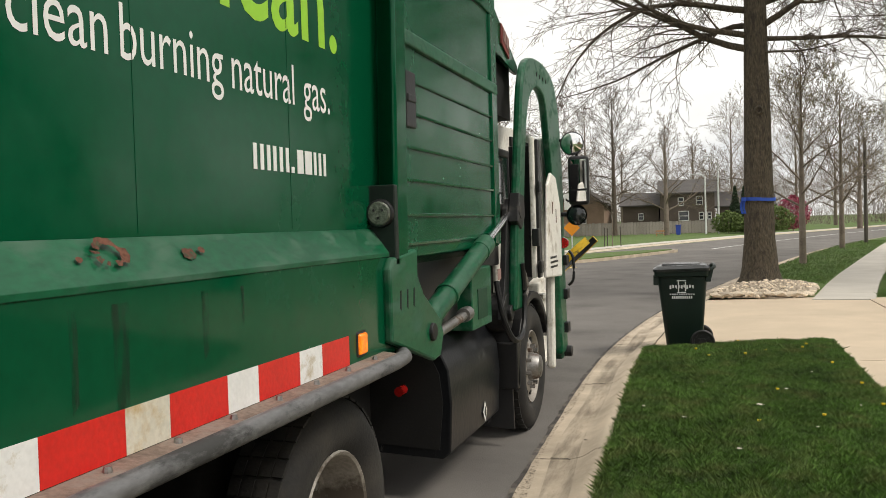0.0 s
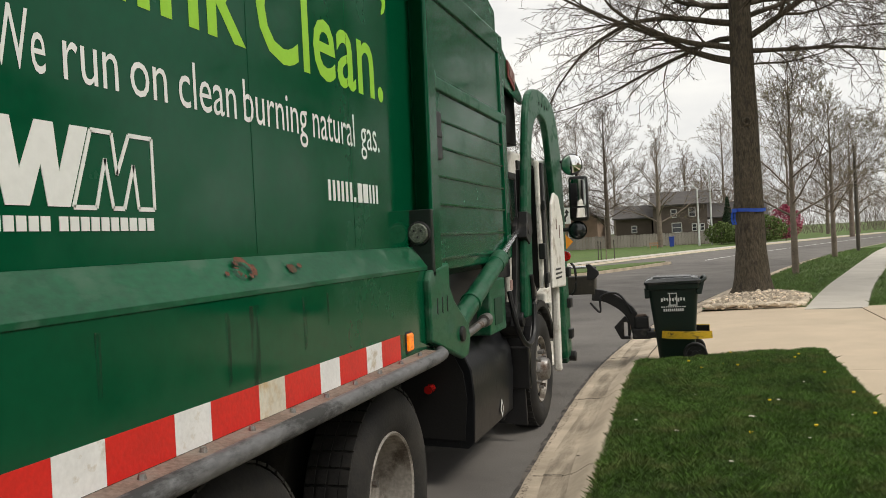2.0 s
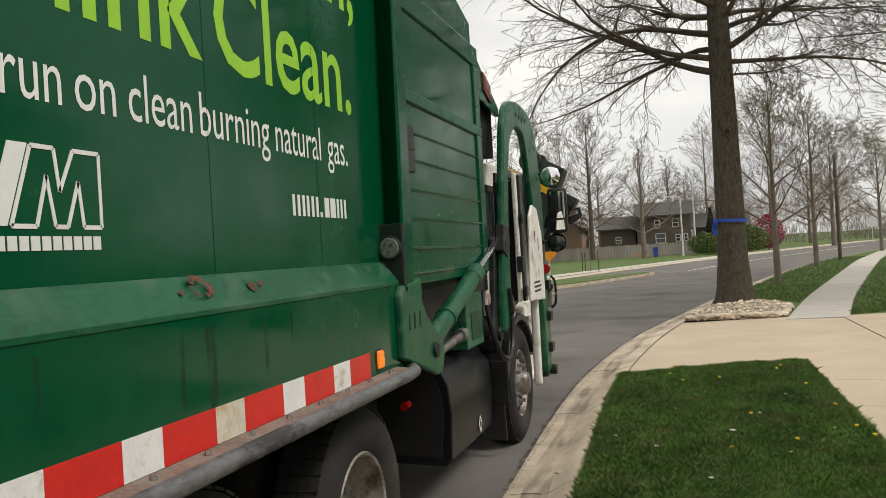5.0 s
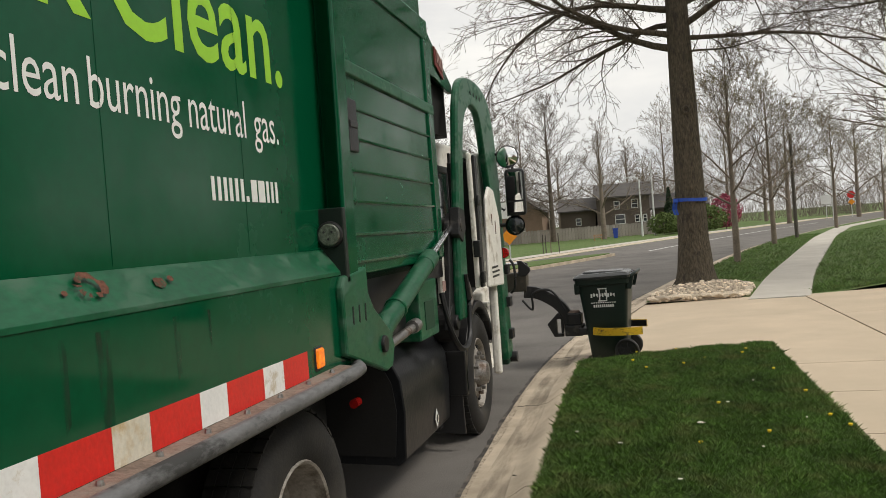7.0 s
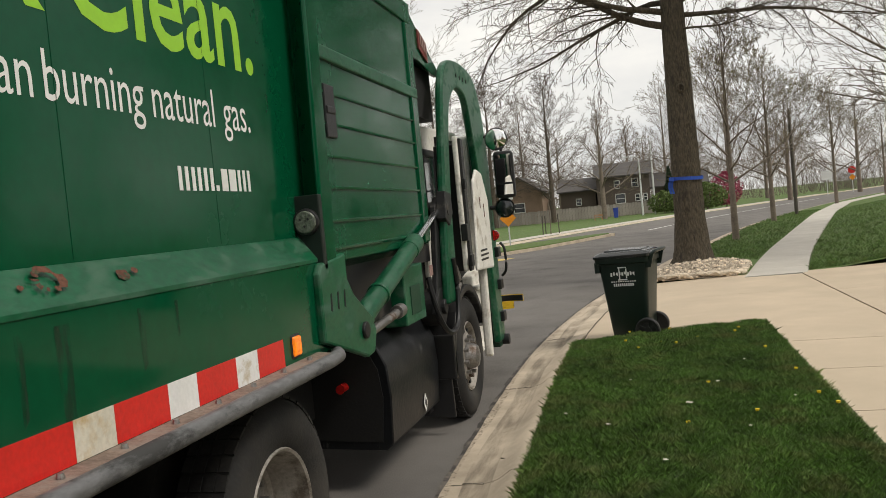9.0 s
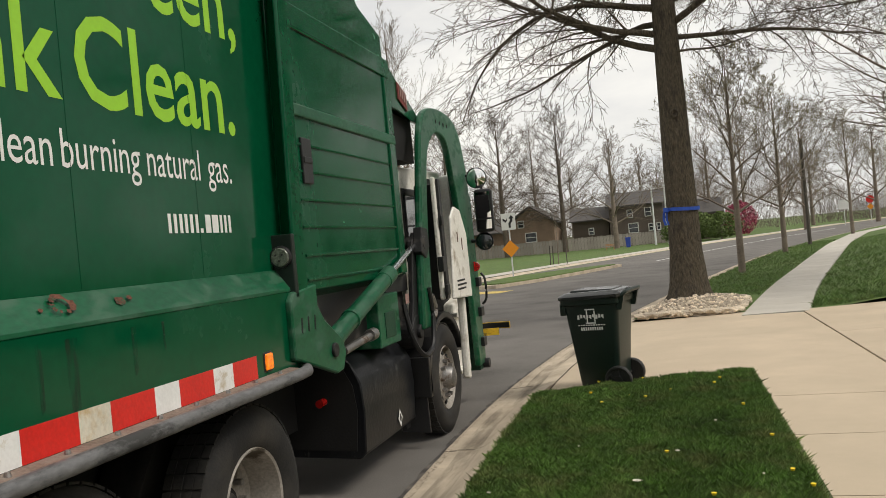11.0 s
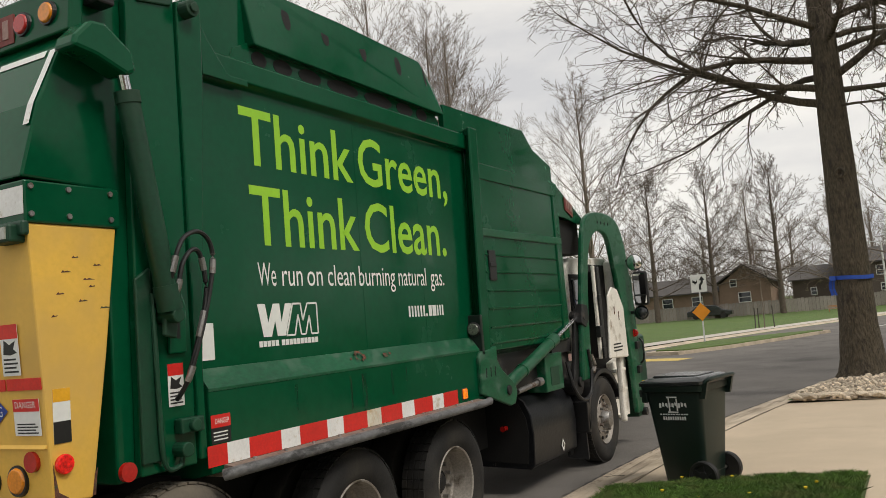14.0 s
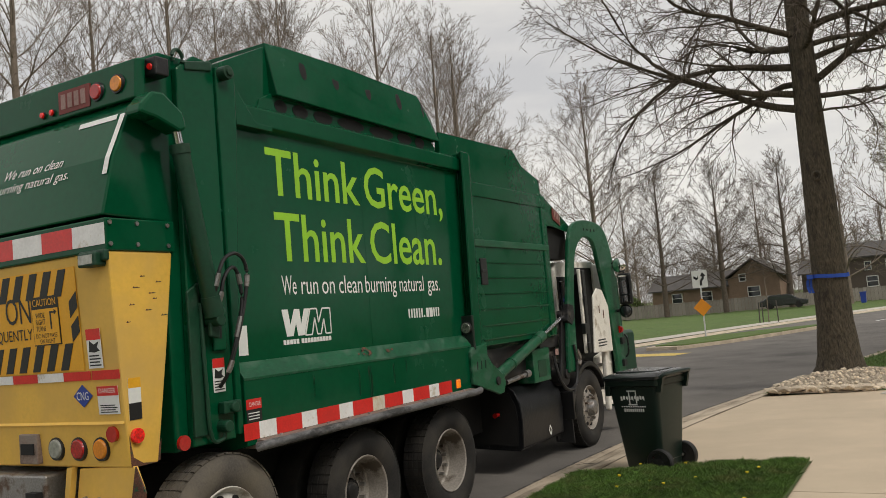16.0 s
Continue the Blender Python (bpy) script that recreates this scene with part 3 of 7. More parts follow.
strip(bm, [10 + 3 * i for i in range(50)], lambda y: far_edge(y) - 0.4, far_edge, 0.11, 0.02)
setting("far_kerb", bm, CONCRETE, "pale concrete kerb across the street", "kerb")
bm = bmnew()
strip(bm, [44 + 2 * i for i in range(25)], lambda y: kerb_s(y) - 6.1, lambda y: kerb_s(y) - 5.95, 0.006)
setting("lane_line", bm, TRIMWHITE, "faded white lane line on the street", "road marking")
bm = bmnew()
prism(bm, [(-7.1, 27.2), (-4.9, 26.6), (-4.6, 27.6), (-6.9, 28.4)], 0.0, 0.006, "z")
setting("kerb_marking", bm, LINEYELLOW, "worn yellow paint at the island nose", "road marking")


# the refuse truck, built in its own space: y ahead, its right side at x -1.24, its middle at x -2.45
truck = thing("garbage_truck", "dark green refuse truck with lime slogan and yellow tail", "truck")
RIGHT, UPV = (0, 1, 0), (0, 0, 1)


def mx(x):
    return -4.90 - x


def both(poly):
    return poly + [(mx(x), z) for x, z in reversed(poly)]


# body shell
bm = bmnew()
prism(bm, both([(-1.30, 1.10), (-1.155, 1.13), (-1.155, 1.585), (-1.235, 1.685), (-1.24, 1.70), (-1.24, 3.40), (-1.185, 3.43), (-1.185, 3.56), (-1.30, 3.62)]), -2.95, 0.5)
part("body_shell", bm, GREEN, truck, "deep green painted steel body", bevel=0.008)
bm = bmnew()
prism(bm, [(-1.154, 1.58), (-1.234, 1.685), (-1.238, 1.70), (-1.232, 1.70), (-1.151, 1.592), (-1.151, 1.575), (-1.154, 1.575)], -2.95, 0.42)
part("sill_ledge", bm, GREEN_WORN, truck, "chalky worn green sloping ledge", bevel=0.004)
for y, r, hole in ((-1.45, 0.062, 0.6), (-1.60, 0.024, 0.0), (-1.555, 0.012, 0.0), (-1.12, 0.03, 0.0), (-1.06, 0.016, 0.0), (-1.02, 0.012, 0.0)):
    bm = bmnew()
    rr = random.Random(int(-y * 100))
    k = 26
    c = Vector((-1.192, y, 1.645 + rr.uniform(-0.02, 0.02)))
    ay, az_ = Vector((0, 1, 0)), Vector((-0.083, 0, 0.125)).normalized()
    nrm = Vector((0.125, 0, 0.083)).normalized() * 0.0065
    rings = []
    for q in (1.0, max(hole, 0.02)):
        rings.append([bm.verts.new(c + nrm + (ay * math.cos(2 * math.pi * i / k) + az_ * 0.7 * math.sin(2 * math.pi * i / k)) * r * q * rr.uniform(0.8, 1.15)) for i in range(k)])
    for i in range(k):
        if rr.random() > (0.25 if hole else 0.0):
            bm.faces.new((rings[0][i], rings[0][(i + 1) % k], rings[1][(i + 1) % k], rings[1][i]))
    part("rust_scar", bm, RUST, truck, "flaking rust patch in the ledge paint")
bm = bmnew()
rr = random.Random(8)
for y, w, z0 in ((-1.46, 0.045, 1.20), (-1.62, 0.02, 1.30), (-1.10, 0.025, 1.34), (-2.2, 0.016, 1.36), (-0.90, 0.014, 1.40)):
    prism(bm, [(y - w / 2, z0), (y + w / 2, z0 + 0.02), (y + w * 0.7, 1.53), (y - w * 0.7, 1.53)], -1.1545, -1.1535, "x")
for v in bm.verts:
    v.co.z = 1.17 + (v.co.z - 1.17) * 1.03
part("rust_streak", bm, STREAK, truck, "dark run marks below the rust")
bm = bmnew()
box(bm, -1.2395, -1.2385, -1.27, -1.266, 1.71, 3.39)
box(bm, -1.2395, -1.2385, -0.40, -0.396, 1.71, 3.39)
part("panel_seam", bm, GREEN, truck)
# posts
for sx in (lambda x: x, mx):
    bm = bmnew()
    a = sorted((sx(-1.40), sx(-1.165)))
    prism(bm, [(-3.02, 1.22), (-3.02, 3.78), (-2.83, 3.78), (-2.84, 3.38), (-2.965, 1.72), (-2.96, 1.22)], a[0], a[1], "x")
    part("rear_post", bm, GREEN, truck, bevel=0.01)
    bm = bmnew()
    lo = [(sx(x), y) for x, y in ((-1.45, 0.48), (-1.24, 0.48), (-1.135, 0.385), (-1.122, 0.40), (-1.122, 0.53), (-1.25, 0.80), (-1.45, 0.80))]
    prism(bm, lo, 1.45, 3.62, "z")
    for v in bm.verts:
        v.co.y += 0.05 * (v.co.z - 2.3) / 1.2
    part("front_post", bm, GREEN, truck, bevel=0.012)

# hopper section
bm = bmnew()
prism(bm, both([(-1.36, 1.50), (-1.268, 1.55), (-1.268, 3.33), (-1.32, 3.36)]), 0.78, 2.85)
part("hopper_wall", bm, GREEN, truck, "green hopper side with pressed ribs", bevel=0.008)
for y0, y1, z0, z1, d in ((0.80, 2.85, 3.20, 3.36, 0.03), (0.80, 2.85, 2.64, 2.72, 0.035), (2.69, 2.85, 1.56, 3.20, 0.03), (0.80, 0.90, 2.72, 3.20, 0.03)):
    bm = bmnew()
    prism(bm, [(y0, z0), (y1, z0), (y1, z1), (y0, z1)], -1.29, -1.283 + d, "x")
    part("hopper_beam", bm, GREEN_WORN if d == 0.035 else GREEN, truck, bevel=0.01)
for z in (2.47, 2.30, 2.12, 1.95, 1.77, 1.62):
    bm = bmnew()
    prism(bm, [(-1.275, z - 0.014), (-1.258, z - 0.010), (-1.256, z + 0.002), (-1.275, z + 0.010)], 0.84, 2.69)
    part("rib", bm, GREEN, truck)
bm = bmnew()
prism(bm, [(0.30, 3.50), (0.30, 3.84), (2.10, 3.88), (2.34, 3.70), (2.84, 3.57), (2.84, 3.36), (0.70, 3.36)], -1.36, -1.30, "x")
part("hopper_shield", bm, GREEN, truck, bevel=0.008)
bm = bmnew()
prism(bm, [(0.30, 3.50), (0.30, 3.84), (2.10, 3.88), (2.34, 3.70), (2.84, 3.57), (2.84, 3.36), (0.70, 3.36)], mx(-1.30), mx(-1.36), "x")
part("hopper_shield", bm, GREEN, truck, bevel=0.008)
bm = bmnew()
prism(bm, [(2.80, 3.40), (2.86, 3.40), (3.75, 3.02), (3.70, 2.97), (2.80, 3.30)], mx(-1.30), -1.30, "x")
part("canopy_roof", bm, GREEN, truck, bevel=0.008)
bm = bmnew()
prism(bm, [(2.84, 3.36), (3.72, 3.0), (3.70, 2.93), (3.55, 2.93), (3.1, 2.98), (2.84, 2.98)], -1.32, -1.285, "x")
part("canopy_side", bm, GREEN, truck, bevel=0.006)
# Near-black front wall, with an added box for the shade below the canopy
bm = bmnew()
box(bm, -3.58, -1.35, 2.80, 2.84, 1.5, 3.30)
box(bm, -3.58, -1.36, 2.84, 3.72, 2.56, 2.97)
part("hopper_front", bm, DARK, truck)
plate("plaque", PLAQUE, truck, (-1.283, 3.12, 3.08), (0, 0.92, -0.30), UPV, 0.26, 0.15, 0.012, "dull red cast name plaque")
for i in range(4):
    plate("plaque_bar", PLAQUELIGHT, truck, (-1.270, 3.16 + 0.052 * i, 3.105 - 0.017 * i), (0, 0.92, -0.30), UPV, 0.028, 0.10, 0.006)
bm = bmnew()
box(bm, -1.275, -1.252, 0.90, 1.05, 2.22, 2.51)
box(bm, -1.27, -1.244, 0.91, 1.04, 2.35, 2.39)
part("black_handle", bm, BLACKPLASTIC, truck, "black recessed grab handle", bevel=0.006)

# roof unit with holes, on scalloped brackets
bm = bmnew()
side = [(-2.26, 3.74), (-2.30, 4.17), (-2.02, 4.19), (-1.2, 4.20), (-0.02, 4.17), (0.22, 3.96), (0.24, 3.72)]
prism(bm, side, -2.30, -1.26, "x")
for v in bm.verts:
    if v.co.x > -1.5 and v.co.z > 3.9:
        v.co.x -= 0.07
part("roof_unit", bm, GREEN, truck, "dented green tipper cover on the roof", bevel=0.01)
# Holes are flat near-black faces, painted for the shade within
for y in (-1.87, -1.43, -0.94, -0.42, 0.02):
    bm = bmnew()
    k = 14
    pts = [(y + (0.045 if y < 0 else 0.02) * math.cos(2 * math.pi * i / k), 4.03 + 0.085 * math.sin(2 * math.pi * i / k)) for i in range(k)]
    vs = [bm.verts.new((-1.253 - (z - 3.70) * 0.17 + 0.002, yy, z)) for yy, z in pts]
    bm.faces.new(vs)
    part("roof_unit_hole", bm, DARK, truck, "oval lifting hole, its inner shade painted near-black")
bm = bmnew()
prism(bm, [(-2.80, 3.60), (-2.80, 3.90), (-2.28, 4.15), (-2.26, 3.72), (-1.9, 3.60)], -1.62, -1.34, "x")
part("roof_bracket", bm, GREEN, truck, bevel=0.006)
bm = bmnew()
prism(bm, [(-2.45, 3.58), (-2.40, 3.70), (-2.24, 3.78), (0.12, 3.76), (0.24, 3.66), (0.26, 3.58)], -1.345, -1.325, "x")
part("scalloped_bracket", bm, GREEN, truck, bevel=0.005)
# Thin near-black ovals on the solid bracket paint the shade of its openings
for y, w in ((-2.16, 0.075), (-1.92, 0.10), (-1.62, 0.13), (-1.22, 0.20), (-0.74, 0.20), (-0.34, 0.13), (-0.06, 0.09)):
    bm = bmnew()
    k = 16
    prism(bm, [(y + w * math.cos(2 * math.pi * i / k), 3.675 + 0.055 * math.sin(2 * math.pi * i / k)) for i in range(k)], -1.326, -1.322, "x")
    part("bracket_opening", bm, DARK, truck, "oval bracket opening, its inner shade painted near-black")
bm = bmnew()
box(bm, -3.5, -1.42, -2.9, 0.4, 3.60, 3.70)
part("body_roof", bm, GREEN_DARK, truck)
bm = bmnew()
box(bm, -1.45, -1.33, -0.15, 0.12, 3.60, 3.70)
part("paper_scrap", bm, WHITE, truck, "scrap of white paper caught on the roof", bevel=0.02)

# slogan and decals on the side panel
XD = -1.2395
word_line("slogan", [("Think", -2.485, -1.295), ("Green,", -1.22, 0.135)], LIME, truck, XD, 2.862, 0.435, "lime green slogan lettering", 0.012)
word_line("slogan", [("Think", -2.43, -1.275), ("Clean.", -1.19, 0.04)], LIME, truck, XD, 2.418, 0.385, "lime green slogan lettering", 0.012)
word_line("slogan_line", [("We", -2.394, -2.226), ("run", -2.168, -1.962), ("on", -1.912, -1.745), ("clean", -1.687, -1.36), ("burning", -1.312, -0.825), ("natural", -0.775, -0.35), ("gas.", -0.278, -0.048)], WHITE, truck, XD, 2.118, 0.195, "white slogan line")
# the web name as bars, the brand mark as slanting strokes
polys = []
for a, w, strokes in ((0.0, 0.115, 3), (0.135, 0.115, 3), (0.315, 0.048, 1), (0.378, 0.056, 1), (0.452, 0.105, 3)):
    wd = w / (2 * strokes - 1)
    for i in range(strokes):
        polys.append([(a + 2 * wd * i, 0), (a + 2 * wd * i + wd, 0), (a + 2 * wd * i + wd, 0.088), (a + 2 * wd * i, 0.088)])
polys.append([(0.268, 0), (0.290, 0), (0.290, 0.022), (0.268, 0.022)])
flat_shape("web_bars", WHITE, truck, polys, (XD, -0.66, 1.915), RIGHT, UPV, label="white strip of short bars")
wz = 0.205
polys = [[(0.0, wz), (0.07, wz), (0.092, 0.085), (0.145, wz), (0.205, wz), (0.218, 0.085), (0.262, wz), (0.325, wz), (0.25, 0.0), (0.175, 0.0), (0.158, 0.10), (0.118, 0.0), (0.045, 0.0)]]
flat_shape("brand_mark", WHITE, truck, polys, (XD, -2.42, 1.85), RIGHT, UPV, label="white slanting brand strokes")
t = 0.012
outline = [(0.262, 0.0), (0.335, wz - 0.004), (0.415, wz - 0.004), (0.43, 0.09), (0.485, wz - 0.004), (0.585, wz - 0.004), (0.585, 0.0), (0.515, 0.0), (0.50, 0.12), (0.455, 0.0), (0.41, 0.0), (0.385, 0.13), (0.345, 0.0)]
polys = []
for a, b in zip(outline, outline[1:] + outline[:1]):
    d = Vector((b[0] - a[0], b[1] - a[1]))
    q = Vector((-d.y, d.x)).normalized() * t / 2
    polys.append([(a[0] - q.x, a[1] - q.y), (b[0] - q.x, b[1] - q.y), (b[0] + q.x, b[1] + q.y), (a[0] + q.x, a[1] + q.y)])
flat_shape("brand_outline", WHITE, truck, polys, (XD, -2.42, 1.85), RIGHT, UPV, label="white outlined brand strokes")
flat_shape("brand_caption", WHITE, truck, [[(0.0375 * i + (0.022 if i > 4 else 0), 0), (0.0375 * i + 0.030 + (0.022 if i > 4 else 0), 0), (0.0375 * i + 0.030 + (0.022 if i > 4 else 0), 0.036), (0.0375 * i + (0.022 if i > 4 else 0), 0.036)] for i in range(15)], (XD, -2.42, 1.79), RIGHT, UPV, label="row of small white bars")

# reflective tape, marker lamp, rub rail with bolts
seg = [(-2.98, -2.83, 0)]
y, red = -2.83, False
while y < -0.14:
    w = 0.279 if red else 0.178
    seg.append((y, min(y + w, -0.125), 0 if red else 1))
    y += w
    red = not red
for i, (a, b, w) in enumerate(seg):
    ob = plate("tape_piece", (TAPERED, TAPEDIRTY if i in (7,) else TAPEWHITE)[w], truck, (-1.1545, a, 1.168), RIGHT, UPV, b - a - 0.001, 0.115, 0.0025)
bm = bmnew()
box(bm, -1.18, -1.150, -0.055, 0.05, 1.180, 1.290)
part("marker_bezel", bm, BLACKPLASTIC, truck, bevel=0.012)
bm = bmnew()
box(bm, -1.16, -1.138, -0.042, 0.037, 1.192, 1.278)
part("marker_lamp", bm, AMBER, truck, "lit amber side marker lamp", bevel=0.014, segs=3)
bm = bmnew()
prism(bm, [(-1.30, 1.10), (-1.30, 1.155), (-1.155, 1.166), (-1.085, 1.158), (-1.085, 1.13), (-1.16, 1.10)], -2.86, 0.24)
part("rail_ledge", bm, RUSTLEDGE, truck, "rusty grimy ledge above the rub rail")
bm = bmnew()
tube(bm, [(-1.12, -2.90, 1.118), (-1.088, -2.88, 1.125), (-1.082, -2.80, 1.127), (-1.082, 0.20, 1.127), (-1.09, 0.33, 1.13), (-1.13, 0.41, 1.13)], 0.033, 12)
part("rub_rail", bm, RAILTUBE, truck, "scuffed grey steel rub rail", smooth=True)
for i in range(11):
    bm = bmnew()
    yy = -2.65 + 0.27 * i
    cyl(bm, (-1.118, yy, 1.158), (-1.118, yy, 1.176), 0.013, 0.009, n=8)
    part("bolt", bm, STEEL, truck)

# rear-facing work lamp on its plate
bm = bmnew()
prism(bm, [(-1.25, 1.64), (-1.25, 1.895), (-1.118, 1.895), (-1.118, 1.535), (-1.15, 1.525)], 0.335, 0.38)
part("lamp_plate", bm, LAMPPLATE, truck, "dark green lamp bracket", bevel=0.006)
bm = bmnew()
cyl(bm, (-1.187, 0.34, 1.768), (-1.185, 0.310, 1.768), 0.066, 0.062, n=28)
part("lamp_ring", bm, BLACKPLASTIC, truck, bevel=0.005)
bm = bmnew()
cyl(bm, (-1.185, 0.32, 1.768), (-1.184, 0.300, 1.768), 0.057, 0.050, n=28)
part("work_lamp", bm, LAMPLENS, truck, "round clear work lamp", bevel=0.005)
for dx, dz in ((-0.02, 0.014), (0.02, 0.014), (0, -0.02)):
    bm = bmnew()
    cyl(bm, (-1.185 + dx, 0.302, 1.768 + dz), (-1.185 + dx, 0.297, 1.768 + dz), 0.006, n=8)
    part("lamp_screw", bm, SIGNBLACK, truck)

# arm cylinder, its bracket
bm = bmnew()
prism(bm, [(0.26, 1.20), (0.26, 1.52), (0.31, 1.57), (0.62, 1.60), (0.62, 1.47), (0.70, 1.38), (0.94, 1.24), (1.00, 1.15), (0.94, 1.04), (0.84, 1.03), (0.40, 1.16)], -1.16, -1.118, "x")
part("cylinder_bracket", bm, GREEN_WORN, truck, "worn green pivot bracket", bevel=0.012)
bm = bmnew()
for y in (0.36, 0.45, 0.54):
    prism(bm, [(y, 1.34), (y + 0.018, 1.33), (y + 0.024, 1.42), (y + 0.008, 1.42)], -1.1175, -1.1165, "x")
part("bracket_slot", bm, DARK, truck)
A, B = Vector((-1.185, 0.80, 1.18)), Vector((-1.25, 3.15, 1.80))
d = (B - A).normalized()
bm = bmnew()
cyl(bm, A - d * 0.10, A + d * 0.16, 0.058, n=24)
cyl(bm, A + d * 0.12, A + d * 1.52, 0.062, n=28)
cyl(bm, A + d * 0.52, A + d * 0.56, 0.071, n=28)
cyl(bm, A + d * 1.36, A + d * 1.55, 0.068, n=28)
cyl(bm, A + d * 0.13, A + d * 0.19, 0.071, n=28)
part("arm_cylinder", bm, GREEN_WORN, truck, "worn green hydraulic cylinder", bevel=0.006, smooth=True)
bm = bmnew()
cyl(bm, A + d * 1.50, B, 0.026, n=20)
part("cylinder_rod", bm, CHROME, truck, "shining chrome piston rod", smooth=True)
bm = bmnew()
cyl(bm, (-1.10, 0.80, 1.18), (-1.26, 0.80, 1.18), 0.045, n=20)
cyl(bm, B + Vector((0.09, 0, 0)), B - Vector((0.09, 0, 0)), 0.06, n=20)
part("pivot_pin", bm, BLACK, truck, bevel=0.006)

# front loader arms, an arch over the cab; one on either side
def arch(x0, x1):
    o3 = smooth_curve([(y, z, 0) for y, z in ((2.98, 1.05), (3.10, 1.7), (3.28, 2.4), (3.44, 2.86), (3.70, 3.06), (4.30, 3.11), (4.80, 3.02), (5.04, 2.72), (5.16, 2.2), (5.22, 1.2), (5.26, 0.42))], 5)
    i3 = smooth_curve([(y, z, 0) for y, z in ((3.30, 1.05), (3.34, 1.7), (3.46, 2.3), (3.60, 2.64), (3.84, 2.82), (4.10, 2.86), (4.34, 2.78), (4.48, 2.48), (4.62, 2.1), (4.86, 1.2), (4.94, 0.42))], 5)
    bm = bmnew()
    rows = []
    for a, b in zip(o3, i3):
        rows.append([bm.verts.new(p) for p in ((x0, a.x, a.y), (x1, a.x, a.y), (x1, b.x, b.y), (x0, b.x, b.y))])
    for a, b in zip(rows, rows[1:]):
        for i in range(4):
            bm.faces.new((a[i], a[(i + 1) % 4], b[(i + 1) % 4], b[i]))
    bm.faces.new(rows[0])
    bm.faces.new(rows[-1][::-1])
    return bm


part("loader_arm", arch(-1.245, -1.18), GREEN_WORN, truck, "worn green front loader arm arching over the cab", bevel=0.02)
part("loader_arm", arch(mx(-1.17), mx(-1.30)), GREEN_WORN, truck, "worn green front loader arm arching over the cab", bevel=0.02)
bm = bmnew()
for i in range(4):
    cyl(bm, (-1.177, 3.98 + 0.14 * i, 2.97), (-1.25, 3.98 + 0.14 * i, 2.97), 0.02, n=10)
part("arm_rung_hole", bm, DARK, truck)
bm = bmnew()
prism(bm, [(2.80, 1.00), (3.14, 0.98), (3.22, 1.25), (3.26, 1.78), (3.16, 1.90), (3.04, 1.82), (2.92, 1.3)], -1.29, -1.245, "x")
prism(bm, [(3.04, 1.72), (3.18, 1.66), (3.30, 1.76), (3.28, 1.92), (3.10, 1.94)], -1.245, -1.165, "x")
cyl(bm, (-1.24, 2.98, 1.04), (-1.45, 2.98, 1.04), 0.15, n=24)
cyl(bm, (-1.21, 2.98, 1.04), (-1.25, 2.98, 1.04), 0.06, n=16)
part("arm_pivot", bm, BLACK, truck, "black arm pivot plate", bevel=0.008)
bm = bmnew()
tube(bm, smooth_curve([(-1.25, 2.66, 1.30), (-1.20, 2.68, 1.0), (-1.17, 2.86, 0.85), (-1.16, 3.10, 0.90), (-1.165, 3.20, 1.15), (-1.17, 3.16, 1.40)]), 0.022, 8)
part("hydraulic_hose", bm, BLACKPLASTIC, truck, smooth=True)
bm = bmnew()
tube(bm, smooth_curve([(-1.21, 3.38, 1.12), (-1.20, 3.42, 1.2), (-1.21, 3.36, 1.32)]), 0.028, 8)
part("hose_fitting", bm, STEEL, truck, smooth=True)
# green step box and frame pieces behind the tank
bm = bmnew()
box(bm, -1.50, -1.26, 2.05, 2.55, 1.02, 1.42)
part("valve_box", bm, GREEN_WORN, truck, "green valve box under the hopper", bevel=0.01)
bm = bmnew()
box(bm, -1.262, -1.254, 2.18, 2.42, 1.08, 1.28)
part("valve_cover", bm, GREEN_DARK, truck, bevel=0.004)
bm = bmnew()
box(bm, -1.9, -1.36, 0.9, 3.0, 1.10, 1.55)
box(bm, -1.36, -1.31, 2.4, 3.0, 1.4, 1.56)
part("sub_frame", bm, BLACK, truck, bevel=0.01)
bm = bmnew()
cyl(bm, (-1.22, 1.2, 1.12), (-1.22, 1.75, 1.16), 0.028, n=12)
cyl(bm, (-1.22, 1.70, 1.16), (-1.22, 1.80, 1.165), 0.045, n=12)
part("small_ram", bm, STEEL, truck, smooth=True)
for i, (z0, z1) in enumerate(((1.60, 1.70), (1.30, 1.38))):
    plate("warning_label", (WHITE, PLAQUELIGHT)[i], truck, (-1.262, 2.70 + 0.05 * i, z0), RIGHT, UPV, 0.10, z1 - z0, 0.002, "small faded warning label")

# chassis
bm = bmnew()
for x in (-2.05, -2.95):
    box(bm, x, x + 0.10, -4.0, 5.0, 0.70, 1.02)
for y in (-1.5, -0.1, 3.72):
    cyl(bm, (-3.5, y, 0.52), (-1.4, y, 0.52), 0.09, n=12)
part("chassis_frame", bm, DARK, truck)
# Floor, plus unseen filler boxes added to stop daylight showing beneath the body
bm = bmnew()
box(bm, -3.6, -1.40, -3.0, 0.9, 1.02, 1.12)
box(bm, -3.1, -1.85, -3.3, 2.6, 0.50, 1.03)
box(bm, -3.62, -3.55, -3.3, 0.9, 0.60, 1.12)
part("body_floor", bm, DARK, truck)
# scuffed black tank skirt, the shade of its open rear painted near-black
bm = bmnew()
prof = [(-2.0, 0.30), (-1.38, 0.27), (-1.33, 0.31), (-1.315, 0.62), (-1.33, 0.82), (-1.40, 0.97), (-1.52, 1.05), (-1.68, 1.08), (-2.0, 1.09)]
prism(bm, prof, 1.72, 2.95)
part("tank_cover", bm, TANKBLACK, truck, "scuffed black tank cover", bevel=0.01, smooth=True)
bm = bmnew()
